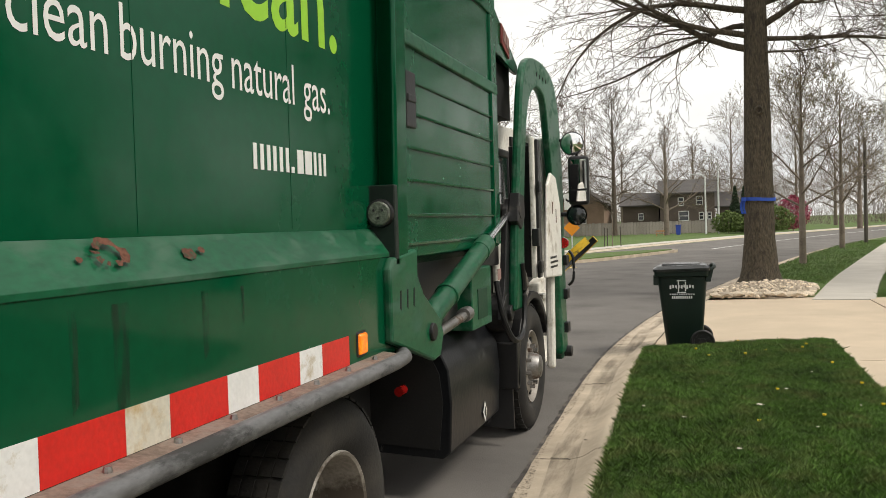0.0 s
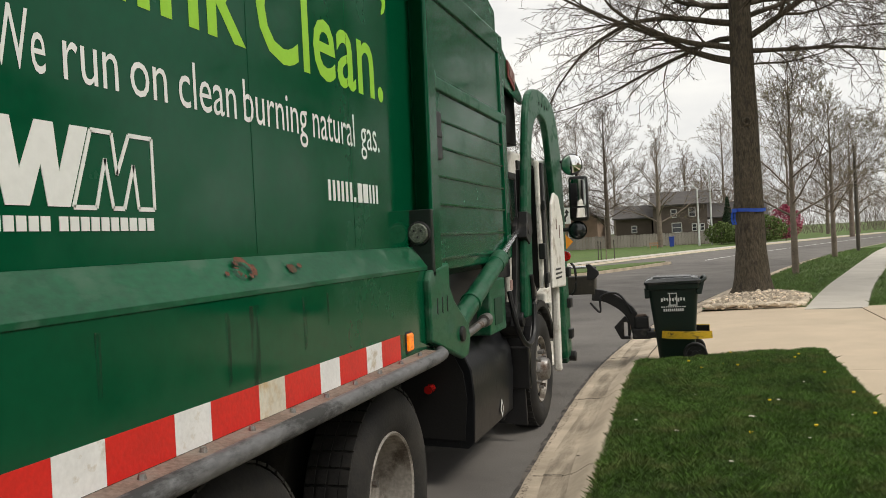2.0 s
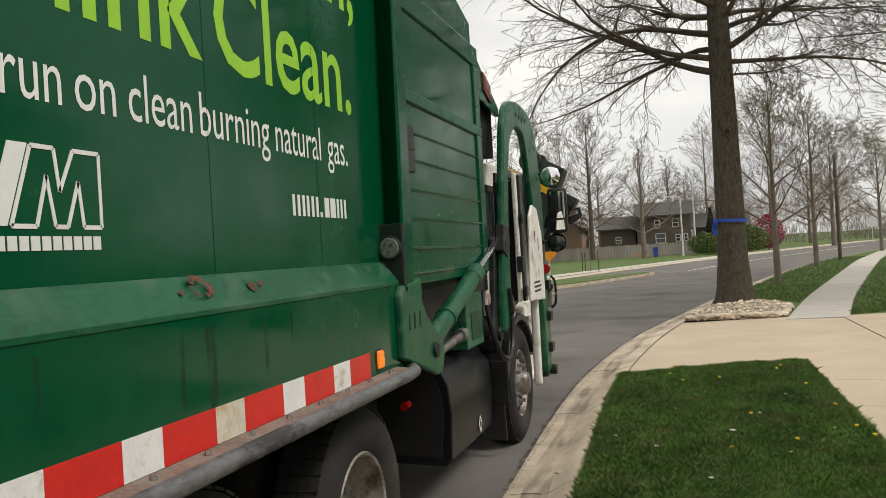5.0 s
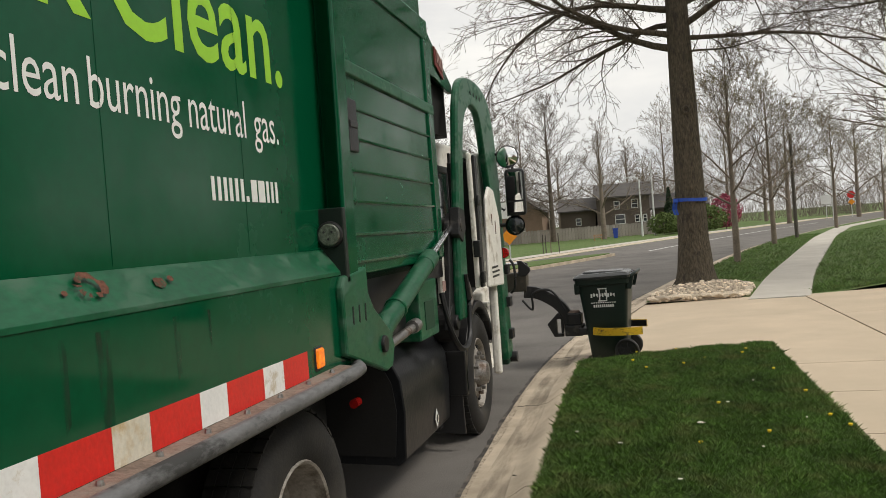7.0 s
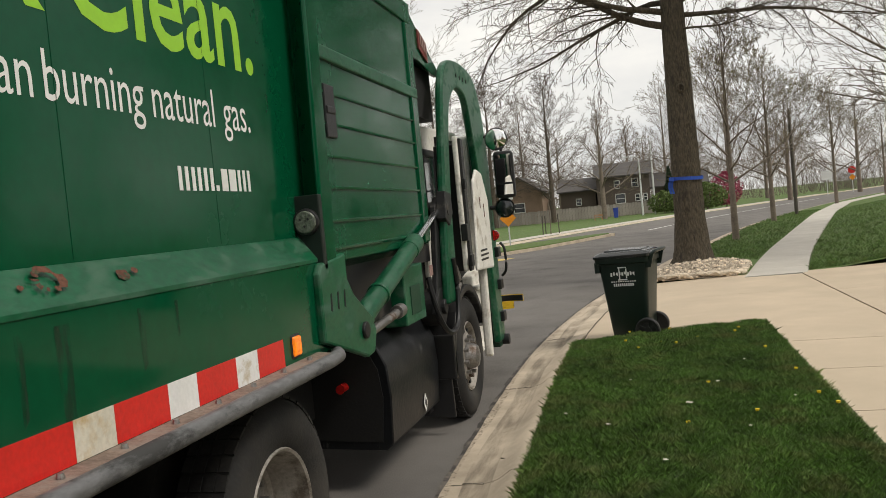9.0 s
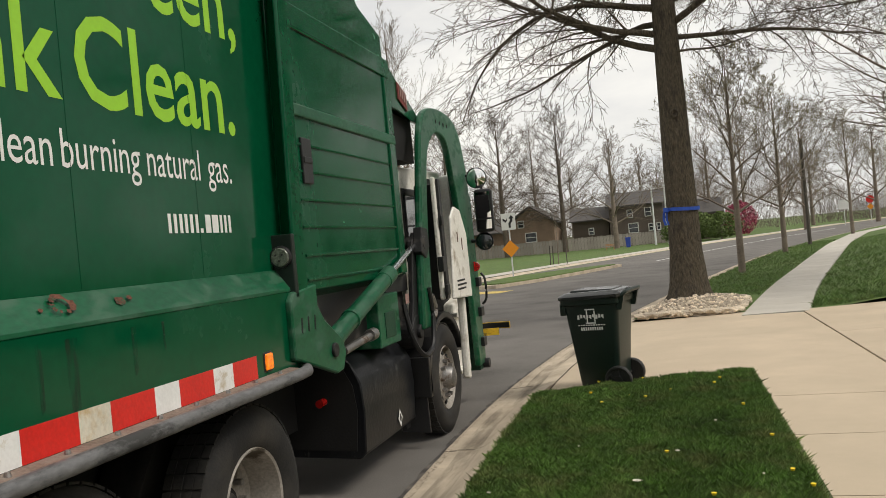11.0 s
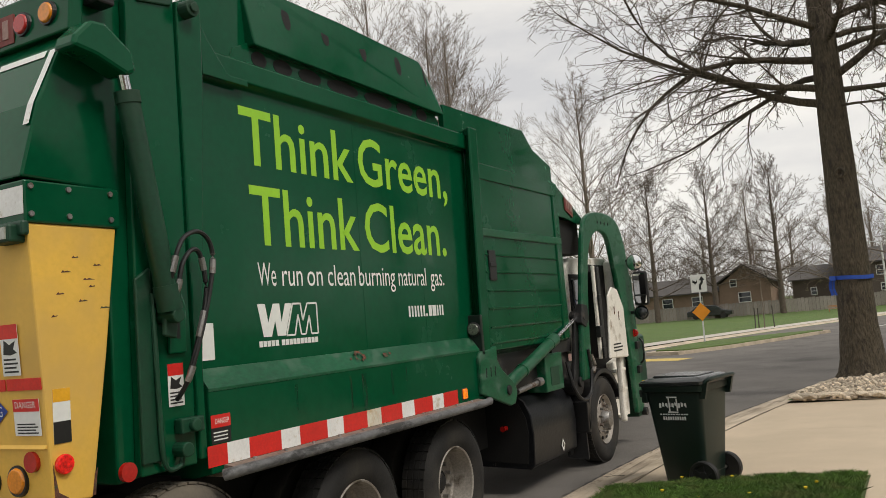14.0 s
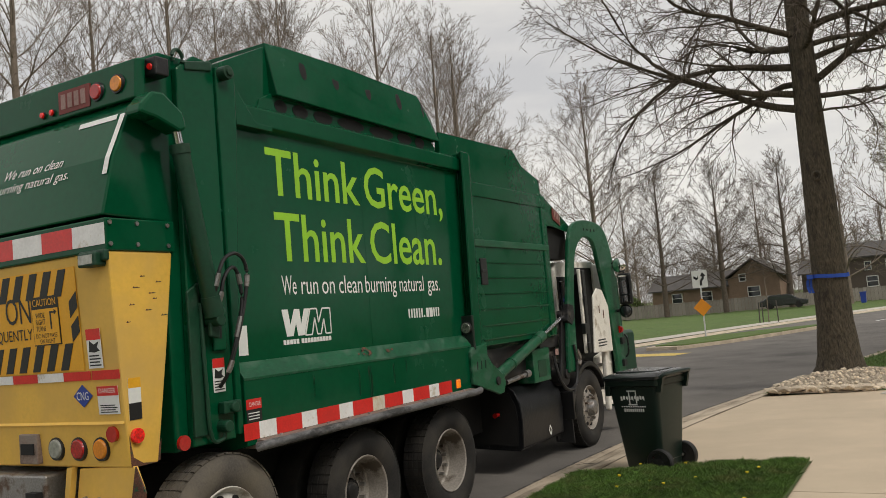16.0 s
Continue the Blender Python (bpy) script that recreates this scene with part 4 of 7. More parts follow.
prism(bm, [(-2.0, 0.36), (-1.40, 0.33), (-1.37, 0.62), (-1.39, 0.80), (-1.46, 0.94), (-1.70, 1.02), (-2.0, 1.03)], 1.714, 1.722)
part("tank_opening", bm, DARK, truck, "open end of the tank cover, its shade painted near-black")
bm = bmnew()
cyl(bm, (-1.62, 1.70, 0.70), (-1.62, 1.62, 0.70), 0.03, n=12)
part("red_valve", bm, REDOFF, truck, "small red valve knob")
plate("tank_label", WHITE, truck, (-1.40, 2.06, 1.03), (0, 1, 0), (-0.85, 0, 0.5), 0.24, 0.10, 0.003, "torn white label")
flat_shape("tank_diamond", WHITE, truck, [[(0, 0.07), (0.05, 0.0), (0.10, 0.07), (0.05, 0.14)]], (-1.3175, 2.45, 0.33), RIGHT, UPV, 0.002, "pale diamond label")
flat_shape("tank_diamond", TANKBLACK, truck, [[(0.025, 0.07), (0.05, 0.035), (0.075, 0.07), (0.05, 0.105)]], (-1.3150, 2.45, 0.33), RIGHT, UPV, 0.002)
bm = bmnew()
box(bm, -1.45, -1.42, 2.96, 3.20, 0.20, 0.70)
prism(bm, [(-1.50, 0.16), (-1.24, 0.14), (-1.25, 0.62), (-1.50, 0.65)], 3.06, 3.09)
part("mud_flap", bm, BLACK, truck, "black rubber mud flap", bevel=0.006)

# wheels: tyre, rim, hub
def wheel(name, y, tyre_mat, rim_mat, dished, r=0.515, x=-1.215, label="", rise=0.0):
    w = new(name)
    w.parent = truck
    w.matrix_basis = pose(x, y, r + rise)
    if label:
        w["label"] = label
    s = 1 if x > -2 else -1
    bm = bmnew()
    lathe(bm, [(s * o, q) for o, q in ((-0.28, 0.30), (-0.275, 0.44), (-0.24, r - 0.012), (-0.2, r), (-0.06, r), (-0.03, r - 0.012), (0.0, r - 0.05), (0.012, 0.43), (0.008, 0.36), (-0.015, 0.31), (-0.03, 0.295), (-0.15, 0.285))], (0, 0, 0), 44)
    part("tyre", bm, tyre_mat, w, smooth=True)
    bm = bmnew()
    for k in range(44):
        a = 2 * math.pi * k / 44
        for o in (-0.05, -0.10, -0.155, -0.21):
            m = Matrix.Rotation(a, 4, "X")
            box(bm, s * o - 0.021, s * o + 0.021, -0.030, 0.030, r - 0.006, r + 0.005, m)
    part("tread", bm, tyre_mat, w)
    if dished:
        bm = bmnew()
        lathe(bm, [(s * o, q) for o, q in ((-0.64, 0.2), (-0.64, 0.44), (-0.60, r - 0.012), (-0.40, r), (-0.36, r - 0.02), (-0.34, 0.42), (-0.34, 0.2))], (0, 0, 0), 32)
        part("inner_tyre", bm, tyre_mat, w, smooth=True)
    bm = bmnew()
    if dished:
        prof = ((-0.022, 0.300), (-0.012, 0.294), (-0.02, 0.282), (-0.06, 0.275), (-0.19, 0.26), (-0.205, 0.245), (-0.21, 0.15), (-0.20, 0.11))
    else:
        prof = ((-0.022, 0.300), (-0.012, 0.294), (-0.02, 0.282), (-0.05, 0.272), (-0.065, 0.255), (-0.035, 0.20), (-0.03, 0.16), (-0.035, 0.11))
    lathe(bm, [(s * o, q) for o, q in prof], (0, 0, 0), 40)
    part("rim", bm, rim_mat, w, smooth=True)
    o0 = -0.205 if dished else -0.035
    bm = bmnew()
    hs = 0.72 if dished else 1.0
    lathe(bm, [(s * (o0 + o * hs * hs), q * hs) for o, q in ((-0.01, 0.13), (0.0, 0.115), (0.06, 0.105), (0.09, 0.09), (0.10, 0.06), (0.105, 0.0))], (0, 0, 0), 24)
    part("hub", bm, STEEL if not dished else BLACK, w, smooth=True)
    for k in range(10):
        a = 2 * math.pi * k / 10
        bm = bmnew()
        c = Vector((s * o0, 0.165 * math.cos(a), 0.165 * math.sin(a)))
        cyl(bm, c - Vector((s * 0.01, 0, 0)), c + Vector((s * 0.045, 0, 0)), 0.018, n=6)
        part("wheel_nut", bm, STEEL, w)
    if not dished:
        for k in range(10):
            a = 2 * math.pi * (k + 0.5) / 10
            bm = bmnew()
            c = Vector((s * -0.046, 0.222 * math.cos(a), 0.222 * math.sin(a)))
            cyl(bm, c - Vector((s * 0.012, 0, 0)), c + Vector((s * 0.006, 0, 0)), 0.028, n=10)
            part("rim_hole", bm, DARK, w)
    return w


WHEELS = [wheel("front_wheel", 3.72, RUBBER, RIM, False, x=-1.215, label="worn black steer tyre on a dusty steel rim"),
          wheel("rear_wheel", -0.12, RUBBER, RIM, True, label="black drive tyre with a deep dusty rim"),
          wheel("rear_wheel", -1.52, RUBBER, RIM, True, label="black drive tyre with a deep dusty rim"),
          wheel("tag_wheel", -3.12, MUDDY, WHITERIM, False, x=-1.19, label="muddy tag axle tyre on a white rim, raised", rise=0.08),
          wheel("front_wheel", 3.72, RUBBER, RIM, False, x=mx(-1.215)),
          wheel("rear_wheel", -0.12, RUBBER, RIM, True, x=mx(-1.215)),
          wheel("rear_wheel", -1.52, RUBBER, RIM, True, x=mx(-1.215))]
# fender over the front wheel
bm = bmnew()
arc = [(3.72 + 0.66 * math.cos(radians(a)), 0.52 + 0.62 * math.sin(radians(a))) for a in range(15, 190, 12)]
arc2 = [(3.72 + 0.60 * math.cos(radians(a)), 0.52 + 0.56 * math.sin(radians(a))) for a in range(189, 14, -12)]
prism(bm, arc + arc2, -1.65, -1.20, "x")
box(bm, -1.65, -1.20, 3.05, 3.12, 0.45, 0.80)
part("fender", bm, BLACKPLASTIC, truck, "black wheel fender", bevel=0.01)

# cab with an open side
bm = bmnew()
prism(bm, [(3.34, 1.0), (3.34, 2.42), (3.46, 2.52), (4.85, 2.56), (5.06, 2.40), (5.15, 1.0)], mx(-1.42), -1.42, "x")
part("cab_body", bm, CABWHITE, truck, "dirty white cab", bevel=0.03)
bm = bmnew()
box(bm, -1.424, -1.412, 3.46, 3.80, 1.72, 2.26)
part("cab_window", bm, WINDOWGLASS, truck, "dark rear side window", bevel=0.04)
bm = bmnew()
for a in ((3.40, 3.46, 1.64, 2.32), (3.80, 3.86, 1.64, 2.32)):
    box(bm, -1.425, -1.405, *a)
box(bm, -1.425, -1.405, 3.46, 3.80, 2.26, 2.32)
box(bm, -1.425, -1.405, 3.46, 3.80, 1.64, 1.72)
part("window_seal", bm, BLACKPLASTIC, truck, bevel=0.008)
# Near-black sheet on the closed cab stands for the unlit doorway
bm = bmnew()
box(bm, -1.43, -1.40, 3.92, 4.70, 1.05, 2.45)
part("door_opening", bm, DARK, truck, "open cab doorway, its unlit inside painted near-black")
bm = bmnew()
box(bm, -1.172, -1.132, 3.52, 3.58, 1.26, 2.40)
part("door_post", bm, CABWHITE, truck, "grimy white door post", bevel=0.012)
# Rubber and handles; the first box paints the cab's shaded inside black
bm = bmnew()
box(bm, -1.36, -1.175, 3.62, 3.68, 1.26, 2.34)
box(bm, -1.132, -1.108, 3.56, 3.66, 1.26, 2.38)
box(bm, -1.150, -1.095, 3.46, 3.54, 1.52, 1.66)
box(bm, -1.112, -1.085, 3.50, 3.60, 1.30, 1.40)
box(bm, -1.112, -1.090, 3.52, 3.60, 1.95, 2.04)
part("door_rubber", bm, BLACKPLASTIC, truck, bevel=0.008)
bm = bmnew()
prism(bm, [(3.68, 1.25), (4.42, 1.22), (4.40, 1.86), (4.20, 2.10), (3.99, 2.13), (3.82, 2.02)], -1.105, -1.075, "x")
part("door_panel", bm, CABWHITE, truck, "scuffed white folded door panel", bevel=0.015)
for i, w in enumerate((0.30, 0.36, 0.33)):
    plate("door_bar", SIGNBLACK, truck, (-1.074, 3.84, 1.40 - 0.04 * i), RIGHT, UPV, w, 0.018, 0.001, "line of small dark bars")
for y, z, h in ((3.98, 1.78, 0.10), (4.14, 1.70, 0.12)):
    plate("door_rust", RUST, truck, (-1.0745, y, z), RIGHT, UPV, 0.035, h, 0.001, "rust stain on the door")
bm = bmnew()
prism(bm, [(4.28, 0.45), (4.52, 0.42), (4.98, 0.44), (5.00, 2.40), (4.88, 2.52), (4.76, 2.50), (4.80, 1.2), (4.45, 1.15)], -1.42, -1.30, "x")
prism(bm, [(4.20, 0.42), (4.30, 0.40), (4.34, 1.24), (4.24, 1.24)], -1.20, -1.13, "x")
part("cab_front_post", bm, CABWHITE, truck, "white cab corner post", bevel=0.02)
bm = bmnew()
for z in (0.46, 0.78, 1.04):
    box(bm, -1.46, -1.24, 4.34, 4.76, z - 0.02, z + 0.02)
box(bm, -1.30, -1.285, 4.30, 4.62, 0.84, 1.0)
part("cab_step", bm, CABWHITE, truck, "perforated pale cab steps", bevel=0.006)
bm = bmnew()
box(bm, -1.46, -1.365, 2.90, 2.99, 1.05, 2.45)
part("intake_pipe", bm, BLACK, truck, bevel=0.02)
bm = bmnew()
for i in range(14):
    box(bm, -1.362, -1.356, 2.91, 2.98, 1.62 + 0.06 * i, 1.645 + 0.06 * i)
part("stack_louvre", bm, RUSTLEDGE, truck)

# mirrors on the arm
def mirror_head(y, z, w, h, x, round_=False):
    bm = bmnew()
    if round_:
        lathe(bm, [(0.0, h), (0.02, h * 0.98), (0.06, h * 0.7), (0.08, 0.01)], (0, 0, 0), 24)
        for v in bm.verts:
            v.co = Vector((v.co.y, -v.co.x * -1, v.co.z)) + Vector((x, y, z))
    else:
        box(bm, x - w / 2, x + w / 2, y, y + 0.09, z - h / 2, z + h / 2)
    return bm


bm = mirror_head(4.94, 2.10, 0.20, 0.47, -0.99)
m1 = part("mirror", bm, BLACKPLASTIC, truck, "tall black wing mirror", bevel=0.035, segs=3)
bm = bmnew()
box(bm, -1.07, -0.91, 4.934, 4.938, 2.02, 2.30)
box(bm, -1.07, -0.91, 4.934, 4.938, 1.90, 2.00)
part("mirror_face", bm, MIRROR, m1)
m2 = part("mirror", mirror_head(4.99, 2.46, 0.2, 0.115, -1.05, True), BLACKPLASTIC, truck, "round convex mirror", smooth=True)
m3 = part("mirror", mirror_head(4.99, 1.77, 0.2, 0.10, -1.02, True), BLACKPLASTIC, truck, "small round black mirror", smooth=True)


def convex(x, y, z, r):
    bm = bmnew()
    rings = []
    for i in range(6):
        a = radians(4 + 12 * i)
        rings.append([bm.verts.new((x + r * math.sin(a) / math.sin(radians(64)) * math.cos(2 * math.pi * k / 24), y - 0.6 * r * (math.cos(a) - math.cos(radians(64))), z + r * math.sin(a) / math.sin(radians(64)) * math.sin(2 * math.pi * k / 24))) for k in range(24)])
    bm.faces.new(rings[0])
    for a, b in zip(rings, rings[1:]):
        for k in range(24):
            bm.faces.new((a[k], a[(k + 1) % 24], b[(k + 1) % 24], b[k]))
    return bm


part("mirror_face", convex(-1.05, 4.988, 2.46, 0.105), MIRROR, m2, smooth=True)
part("mirror_face", convex(-1.02, 4.988, 1.77, 0.088), WINDOWGLASS, m3, smooth=True)
bm = bmnew()
tube(bm, [(-1.30, 5.02, 2.50), (-1.05, 5.05, 2.50)], 0.016, 8)
tube(bm, [(-1.02, 5.06, 2.44), (-1.0, 5.06, 1.72)], 0.014, 8)
tube(bm, [(-1.30, 5.06, 1.78), (-1.02, 5.06, 1.78)], 0.022, 8)
part("mirror_bar", bm, BLACKPLASTIC, truck, smooth=True)
bm = bmnew()
cyl(bm, (-1.17, 5.09, 1.50), (-1.17, 5.05, 1.50), 0.056, 0.052, n=20)
marker = part("tail_marker", bm, REDOFF, truck, "red round marker lamp with lit dots", bevel=0.006)
for i in range(13):
    rad_, ang_ = (0, 0) if i == 0 else (0.019, 90 * i) if i < 5 else (0.038, 45 * i)
    bm = bmnew()
    cyl(bm, (-1.17 + rad_ * math.cos(radians(ang_)), 5.050, 1.50 + rad_ * math.sin(radians(ang_))), (-1.17 + rad_ * math.cos(radians(ang_)), 5.044, 1.50 + rad_ * math.sin(radians(ang_))), 0.0075, n=8)
    part("lit_dot", bm, REDLIT, marker)
# front frame carrying the side-lift box
bm = bmnew()
prism(bm, [(5.04, 0.36), (5.30, 0.36), (5.32, 1.5), (5.28, 2.3), (5.12, 2.3), (5.06, 1.4)], -1.42, -1.20, "x")
part("front_frame", bm, GREEN_DARK, truck, "green front lift frame", bevel=0.015)
bm = bmnew()
for z in (0.62, 0.95, 1.28):
    box(bm, -1.22, -1.14, 5.06, 5.20, z, z + 0.10)
cyl(bm, (-1.13, 5.20, 0.42), (-1.25, 5.20, 0.42), 0.055, n=18)
part("frame_bracket", bm, BLACK, truck, bevel=0.008)
bm = bmnew()
tube(bm, smooth_curve([(-1.13, 5.15, 1.42), (-1.09, 5.14, 1.35), (-1.09, 5.14, 1.15), (-1.14, 5.15, 1.08)]), 0.014, 8)
part("grab_loop", bm, BLACKPLASTIC, truck, smooth=True)
bm = bmnew()
prism(bm, both([(-2.0, 0.45), (-1.9, 0.55), (-1.9, 1.35), (-1.95, 1.4)]), 5.9, 8.0)
part("front_bin", bm, GREEN_DARK, truck, "dark green front carry box", bevel=0.02)
bm = bmnew()
box(bm, -3.4, -1.42, 5.3, 5.9, 0.6, 1.0)
part("front_link", bm, BLACK, truck, bevel=0.02)

# tailgate, yellow lower tail
YB = -3.95
bm = bmnew()
prism(bm, [(-3.02, 1.22), (-3.02, 3.80), (-3.45, 3.80), (-3.62, 3.72), (-3.66, 3.44), (-3.72, 3.36), (-3.86, 3.05), (-3.96, 2.68), (-3.50, 2.66), (-3.50, 1.18)], mx(-1.24), -1.24, "x")
part("tailgate", bm, GREEN, truck, "dark green rounded tailgate", bevel=0.012)
bm = bmnew()
prism(bm, [(-3.02, 1.2), (-3.02, 3.80), (-3.20, 3.82), (-3.36, 3.70), (-3.40, 1.2)], -1.24, -1.185, "x")
part("tail_side_plate", bm, GREEN, truck, bevel=0.01)
bm = bmnew()
prism(bm, [(-3.66, 1.16), (-3.865, 1.16), (-3.885, 1.40), (-3.955, 2.46), (-3.46, 2.46), (-3.55, 1.83)], mx(-1.215), -1.215, "x")
part("yellow_tail", bm, YELLOW, truck, "scraped yellow painted tail section", bevel=0.012)
bm = bmnew()
prism(bm, [(-3.44, 2.46), (-3.97, 2.46), (-3.97, 2.66), (-3.44, 2.66)], mx(-1.205), -1.205, "x")
part("tail_bumper", bm, GREEN, truck, "green steel bumper beam", bevel=0.01)
for y in (-3.94, -3.74, -3.50):
    for z in (2.50, 2.63):
        bm = bmnew()
        cyl(bm, (-1.21, y, z), (-1.195, y, z), 0.014, n=8)
        part("bolt", bm, STEEL, truck)
bm = bmnew()
prism(bm, [(-3.62, 3.44), (-3.70, 3.44), (-3.68, 3.70), (-3.60, 3.72)], mx(-1.20), -1.20, "x")
part("tail_light_bar", bm, GREEN, truck, "green light bar across the tail", bevel=0.01)
REARR = (1, 0, 0)
for i in range(5):
    plate("tape_piece", (TAPEWHITE, TAPERED)[i % 2], truck, (-1.21 - 0.30 * (i + 1), -3.9715, 2.50), REARR, UPV, 0.298, 0.13, 0.002)


def round_lamp(name, x, y, z, r, m, label, tilt=0.0):
    bm = bmnew()
    cyl(bm, (x, y, z), (x, y - 0.018, z), r * 1.18, r * 1.12, n=22)
    ring = part(name, bm, BLACKPLASTIC, truck, label)
    bm = bmnew()
    cyl(bm, (x, y - 0.012, z), (x, y - 0.030, z), r, r * 0.86, n=22)
    part("lens", bm, m, ring, bevel=0.004)


round_lamp("round_lamp", -1.36, -3.69, 3.56, 0.055, AMBEROFF, "amber round lamp")
round_lamp("round_lamp", -1.56, -3.69, 3.55, 0.055, REDOFF, "dull red round lamp")
for x in (-2.12, -2.02):
    round_lamp("small_lamp", x, -3.69, 3.50, 0.022, REDLIT, "small lit red lamp")
plate("plaque", PLAQUE, truck, (-1.95, -3.69, 3.47), REARR, UPV, 0.32, 0.155, 0.012, "dull red cast name plaque")
for i in range(4):
    plate("plaque_bar", PLAQUELIGHT, truck, (-1.92 + 0.068 * i, -3.7005, 3.50), REARR, UPV, 0.045, 0.10, 0.006)
bm = bmnew()
box(bm, -1.24, -1.13, -3.58, -3.47, 3.60, 3.725)
cam_box = part("corner_lamp_box", bm, BLACK, truck, "black corner lamp housing", bevel=0.012)
bm = bmnew()
cyl(bm, (-1.185, -3.575, 3.66), (-1.185, -3.592, 3.66), 0.024, 0.018, n=18)
part("lens", bm, REDLIT, cam_box)
# hood for the tail ram, ram
bm = bmnew()
prism(bm, [(-3.80, 3.30), (-3.78, 3.36), (-3.69, 3.455), (-3.60, 3.46), (-3.44, 3.35), (-3.42, 3.25), (-3.48, 3.22), (-3.66, 3.28)], -1.20, -1.05, "x")
part("ram_hood", bm, GREEN, truck, "green sheet hood over the tail ram", bevel=0.02)
bm = bmnew()
cyl(bm, (-1.10, -3.452, 3.14), (-1.10, -3.255, 2.12), 0.058, n=22)
cyl(bm, (-1.10, -3.262, 2.16), (-1.10, -3.236, 2.03), 0.066, n=22)
cyl(bm, (-1.10, -3.452, 3.15), (-1.10, -3.442, 3.09), 0.064, n=22)
part("tail_ram", bm, GREEN_DARK, truck, "dark green tailgate ram", smooth=True)
bm = bmnew()
cyl(bm, (-1.10, -3.478, 3.27), (-1.10, -3.45, 3.13), 0.03, n=16)
part("ram_rod", bm, CHROME, truck, smooth=True)
bm = bmnew()
cyl(bm, (-1.04, -3.235, 2.0), (-1.19, -3.235, 2.0), 0.04, n=16)
prism(bm, [(-3.28, 1.90), (-3.27, 2.02), (-3.21, 2.05), (-3.19, 1.95), (-3.20, 1.88)], -1.13, -1.10, "x")
part("ram_lug", bm, GREEN_DARK, truck, bevel=0.008)
# slotted lifting plate beside the ram
bm = bmnew()
prism(bm, [(-3.20, 1.80), (-3.19, 2.06), (-3.16, 2.13), (-3.10, 2.13), (-3.07, 2.06), (-3.08, 1.80)], -1.185, -1.160, "x")
part("slot_plate", bm, GREEN, truck, bevel=0.01)
bm = bmnew()
prism(bm, [(-3.15, 1.88), (-3.145, 2.05), (-3.125, 2.06), (-3.12, 2.05), (-3.125, 1.88)], -1.159, -1.157, "x")
part("plate_slot", bm, DARK, truck)
for pts, rr_ in (([(-1.09, -3.25, 2.14), (-1.05, -3.265, 2.2), (-1.03, -3.236, 2.33), (-1.03, -3.179, 2.41), (-1.03, -3.082, 2.442), (-1.03, -3.003, 2.39), (-1.03, -2.988, 2.26), (-1.035, -3.055, 2.0), (-1.06, -3.14, 1.73), (-1.10, -3.17, 1.62), (-1.16, -3.17, 1.56)], 0.013), ([(-1.09, -3.23, 2.08), (-1.05, -3.225, 2.14), (-1.04, -3.199, 2.26), (-1.04, -3.142, 2.333), (-1.04, -3.085, 2.341), (-1.04, -3.05, 2.26), (-1.04, -3.04, 2.1), (-1.05, -3.10, 1.88), (-1.08, -3.155, 1.68)], 0.013)):
    c3 = smooth_curve(pts, 5)
    bm = bmnew()
    tube(bm, c3, rr_, 8)
    hose = part("hydraulic_hose", bm, BLACKPLASTIC, truck, "black looping hydraulic hose", smooth=True)
    for f0 in (0.12, 0.58, 0.80):
        i0 = int(f0 * (len(c3) - 1))
        bm = bmnew()
        tube(bm, c3[i0:i0 + 4], rr_ + 0.005, 8)
        part("hose_fitting", bm, STEEL, hose, smooth=True)
# post heads: pivot boss, lifting eye, gusset, near-black box as shade between the posts
bm = bmnew()
cyl(bm, (-1.17, -2.965, 3.735), (-1.09, -2.965, 3.735), 0.05, n=20)
cyl(bm, (-1.09, -2.965, 3.735), (-1.075, -2.965, 3.735), 0.028, n=12)
part("pivot_boss", bm, GREEN_DARK, truck, bevel=0.005)
bm = bmnew()
tube(bm, [(-1.19, -3.34 + 0.045 * math.cos(radians(a)), 3.775 + 0.055 * math.sin(radians(a))) for a in range(-30, 215, 20)], 0.014, 8)
part("lifting_eye", bm, GREEN_DARK, truck, smooth=True)
bm = bmnew()
prism(bm, [(-3.29, 3.70), (-3.29, 3.76), (-3.05, 3.81), (-3.05, 3.74)], -1.24, -1.17, "x")
part("post_head", bm, GREEN_DARK, truck, bevel=0.008)
bm = bmnew()
box(bm, -1.30, -1.20, -3.055, -3.015, 1.3, 3.72)
part("post_gap", bm, DARK, truck)
bm = bmnew()
prism(bm, [(-2.83, 3.40), (-2.83, 3.70), (-2.78, 3.62), (-2.62, 3.44), (-2.45, 3.44), (-2.45, 3.40)], -1.19, -1.175, "x")
part("gusset", bm, GREEN, truck, bevel=0.004)
bm = bmnew()
tube(bm, smooth_curve([(-1.16, -3.30, 2.12), (-1.15, -3.30, 1.6), (-1.15, -3.28, 1.25), (-1.15, -3.18, 1.22), (-1.15, -3.16, 1.28)]), 0.014, 8)
part("latch_rod", bm, GREEN_DARK, truck, smooth=True)
bm = bmnew()
prism(bm, [(-3.40, 1.26), (-3.40, 2.2), (-3.30, 2.26), (-3.26, 1.26)], -1.19, -1.165, "x")
cyl(bm, (-1.10, -3.16, 1.30), (-1.20, -3.16, 1.30), 0.04, n=16)
box(bm, -1.18, -1.12, -3.18, -3.02, 1.38, 1.46)
cyl(bm, (-1.09, -3.10, 1.42), (-1.15, -3.10, 1.42), 0.035, n=14)
part("latch_plate", bm, GREEN_DARK, truck, bevel=0.008)
bm = bmnew()
cyl(bm, (-1.19, -3.49, 1.245), (-1.165, -3.49, 1.245), 0.048, n=18)
part("side_reflector", bm, REDOFF, truck, "round red reflector")
bm = bmnew()
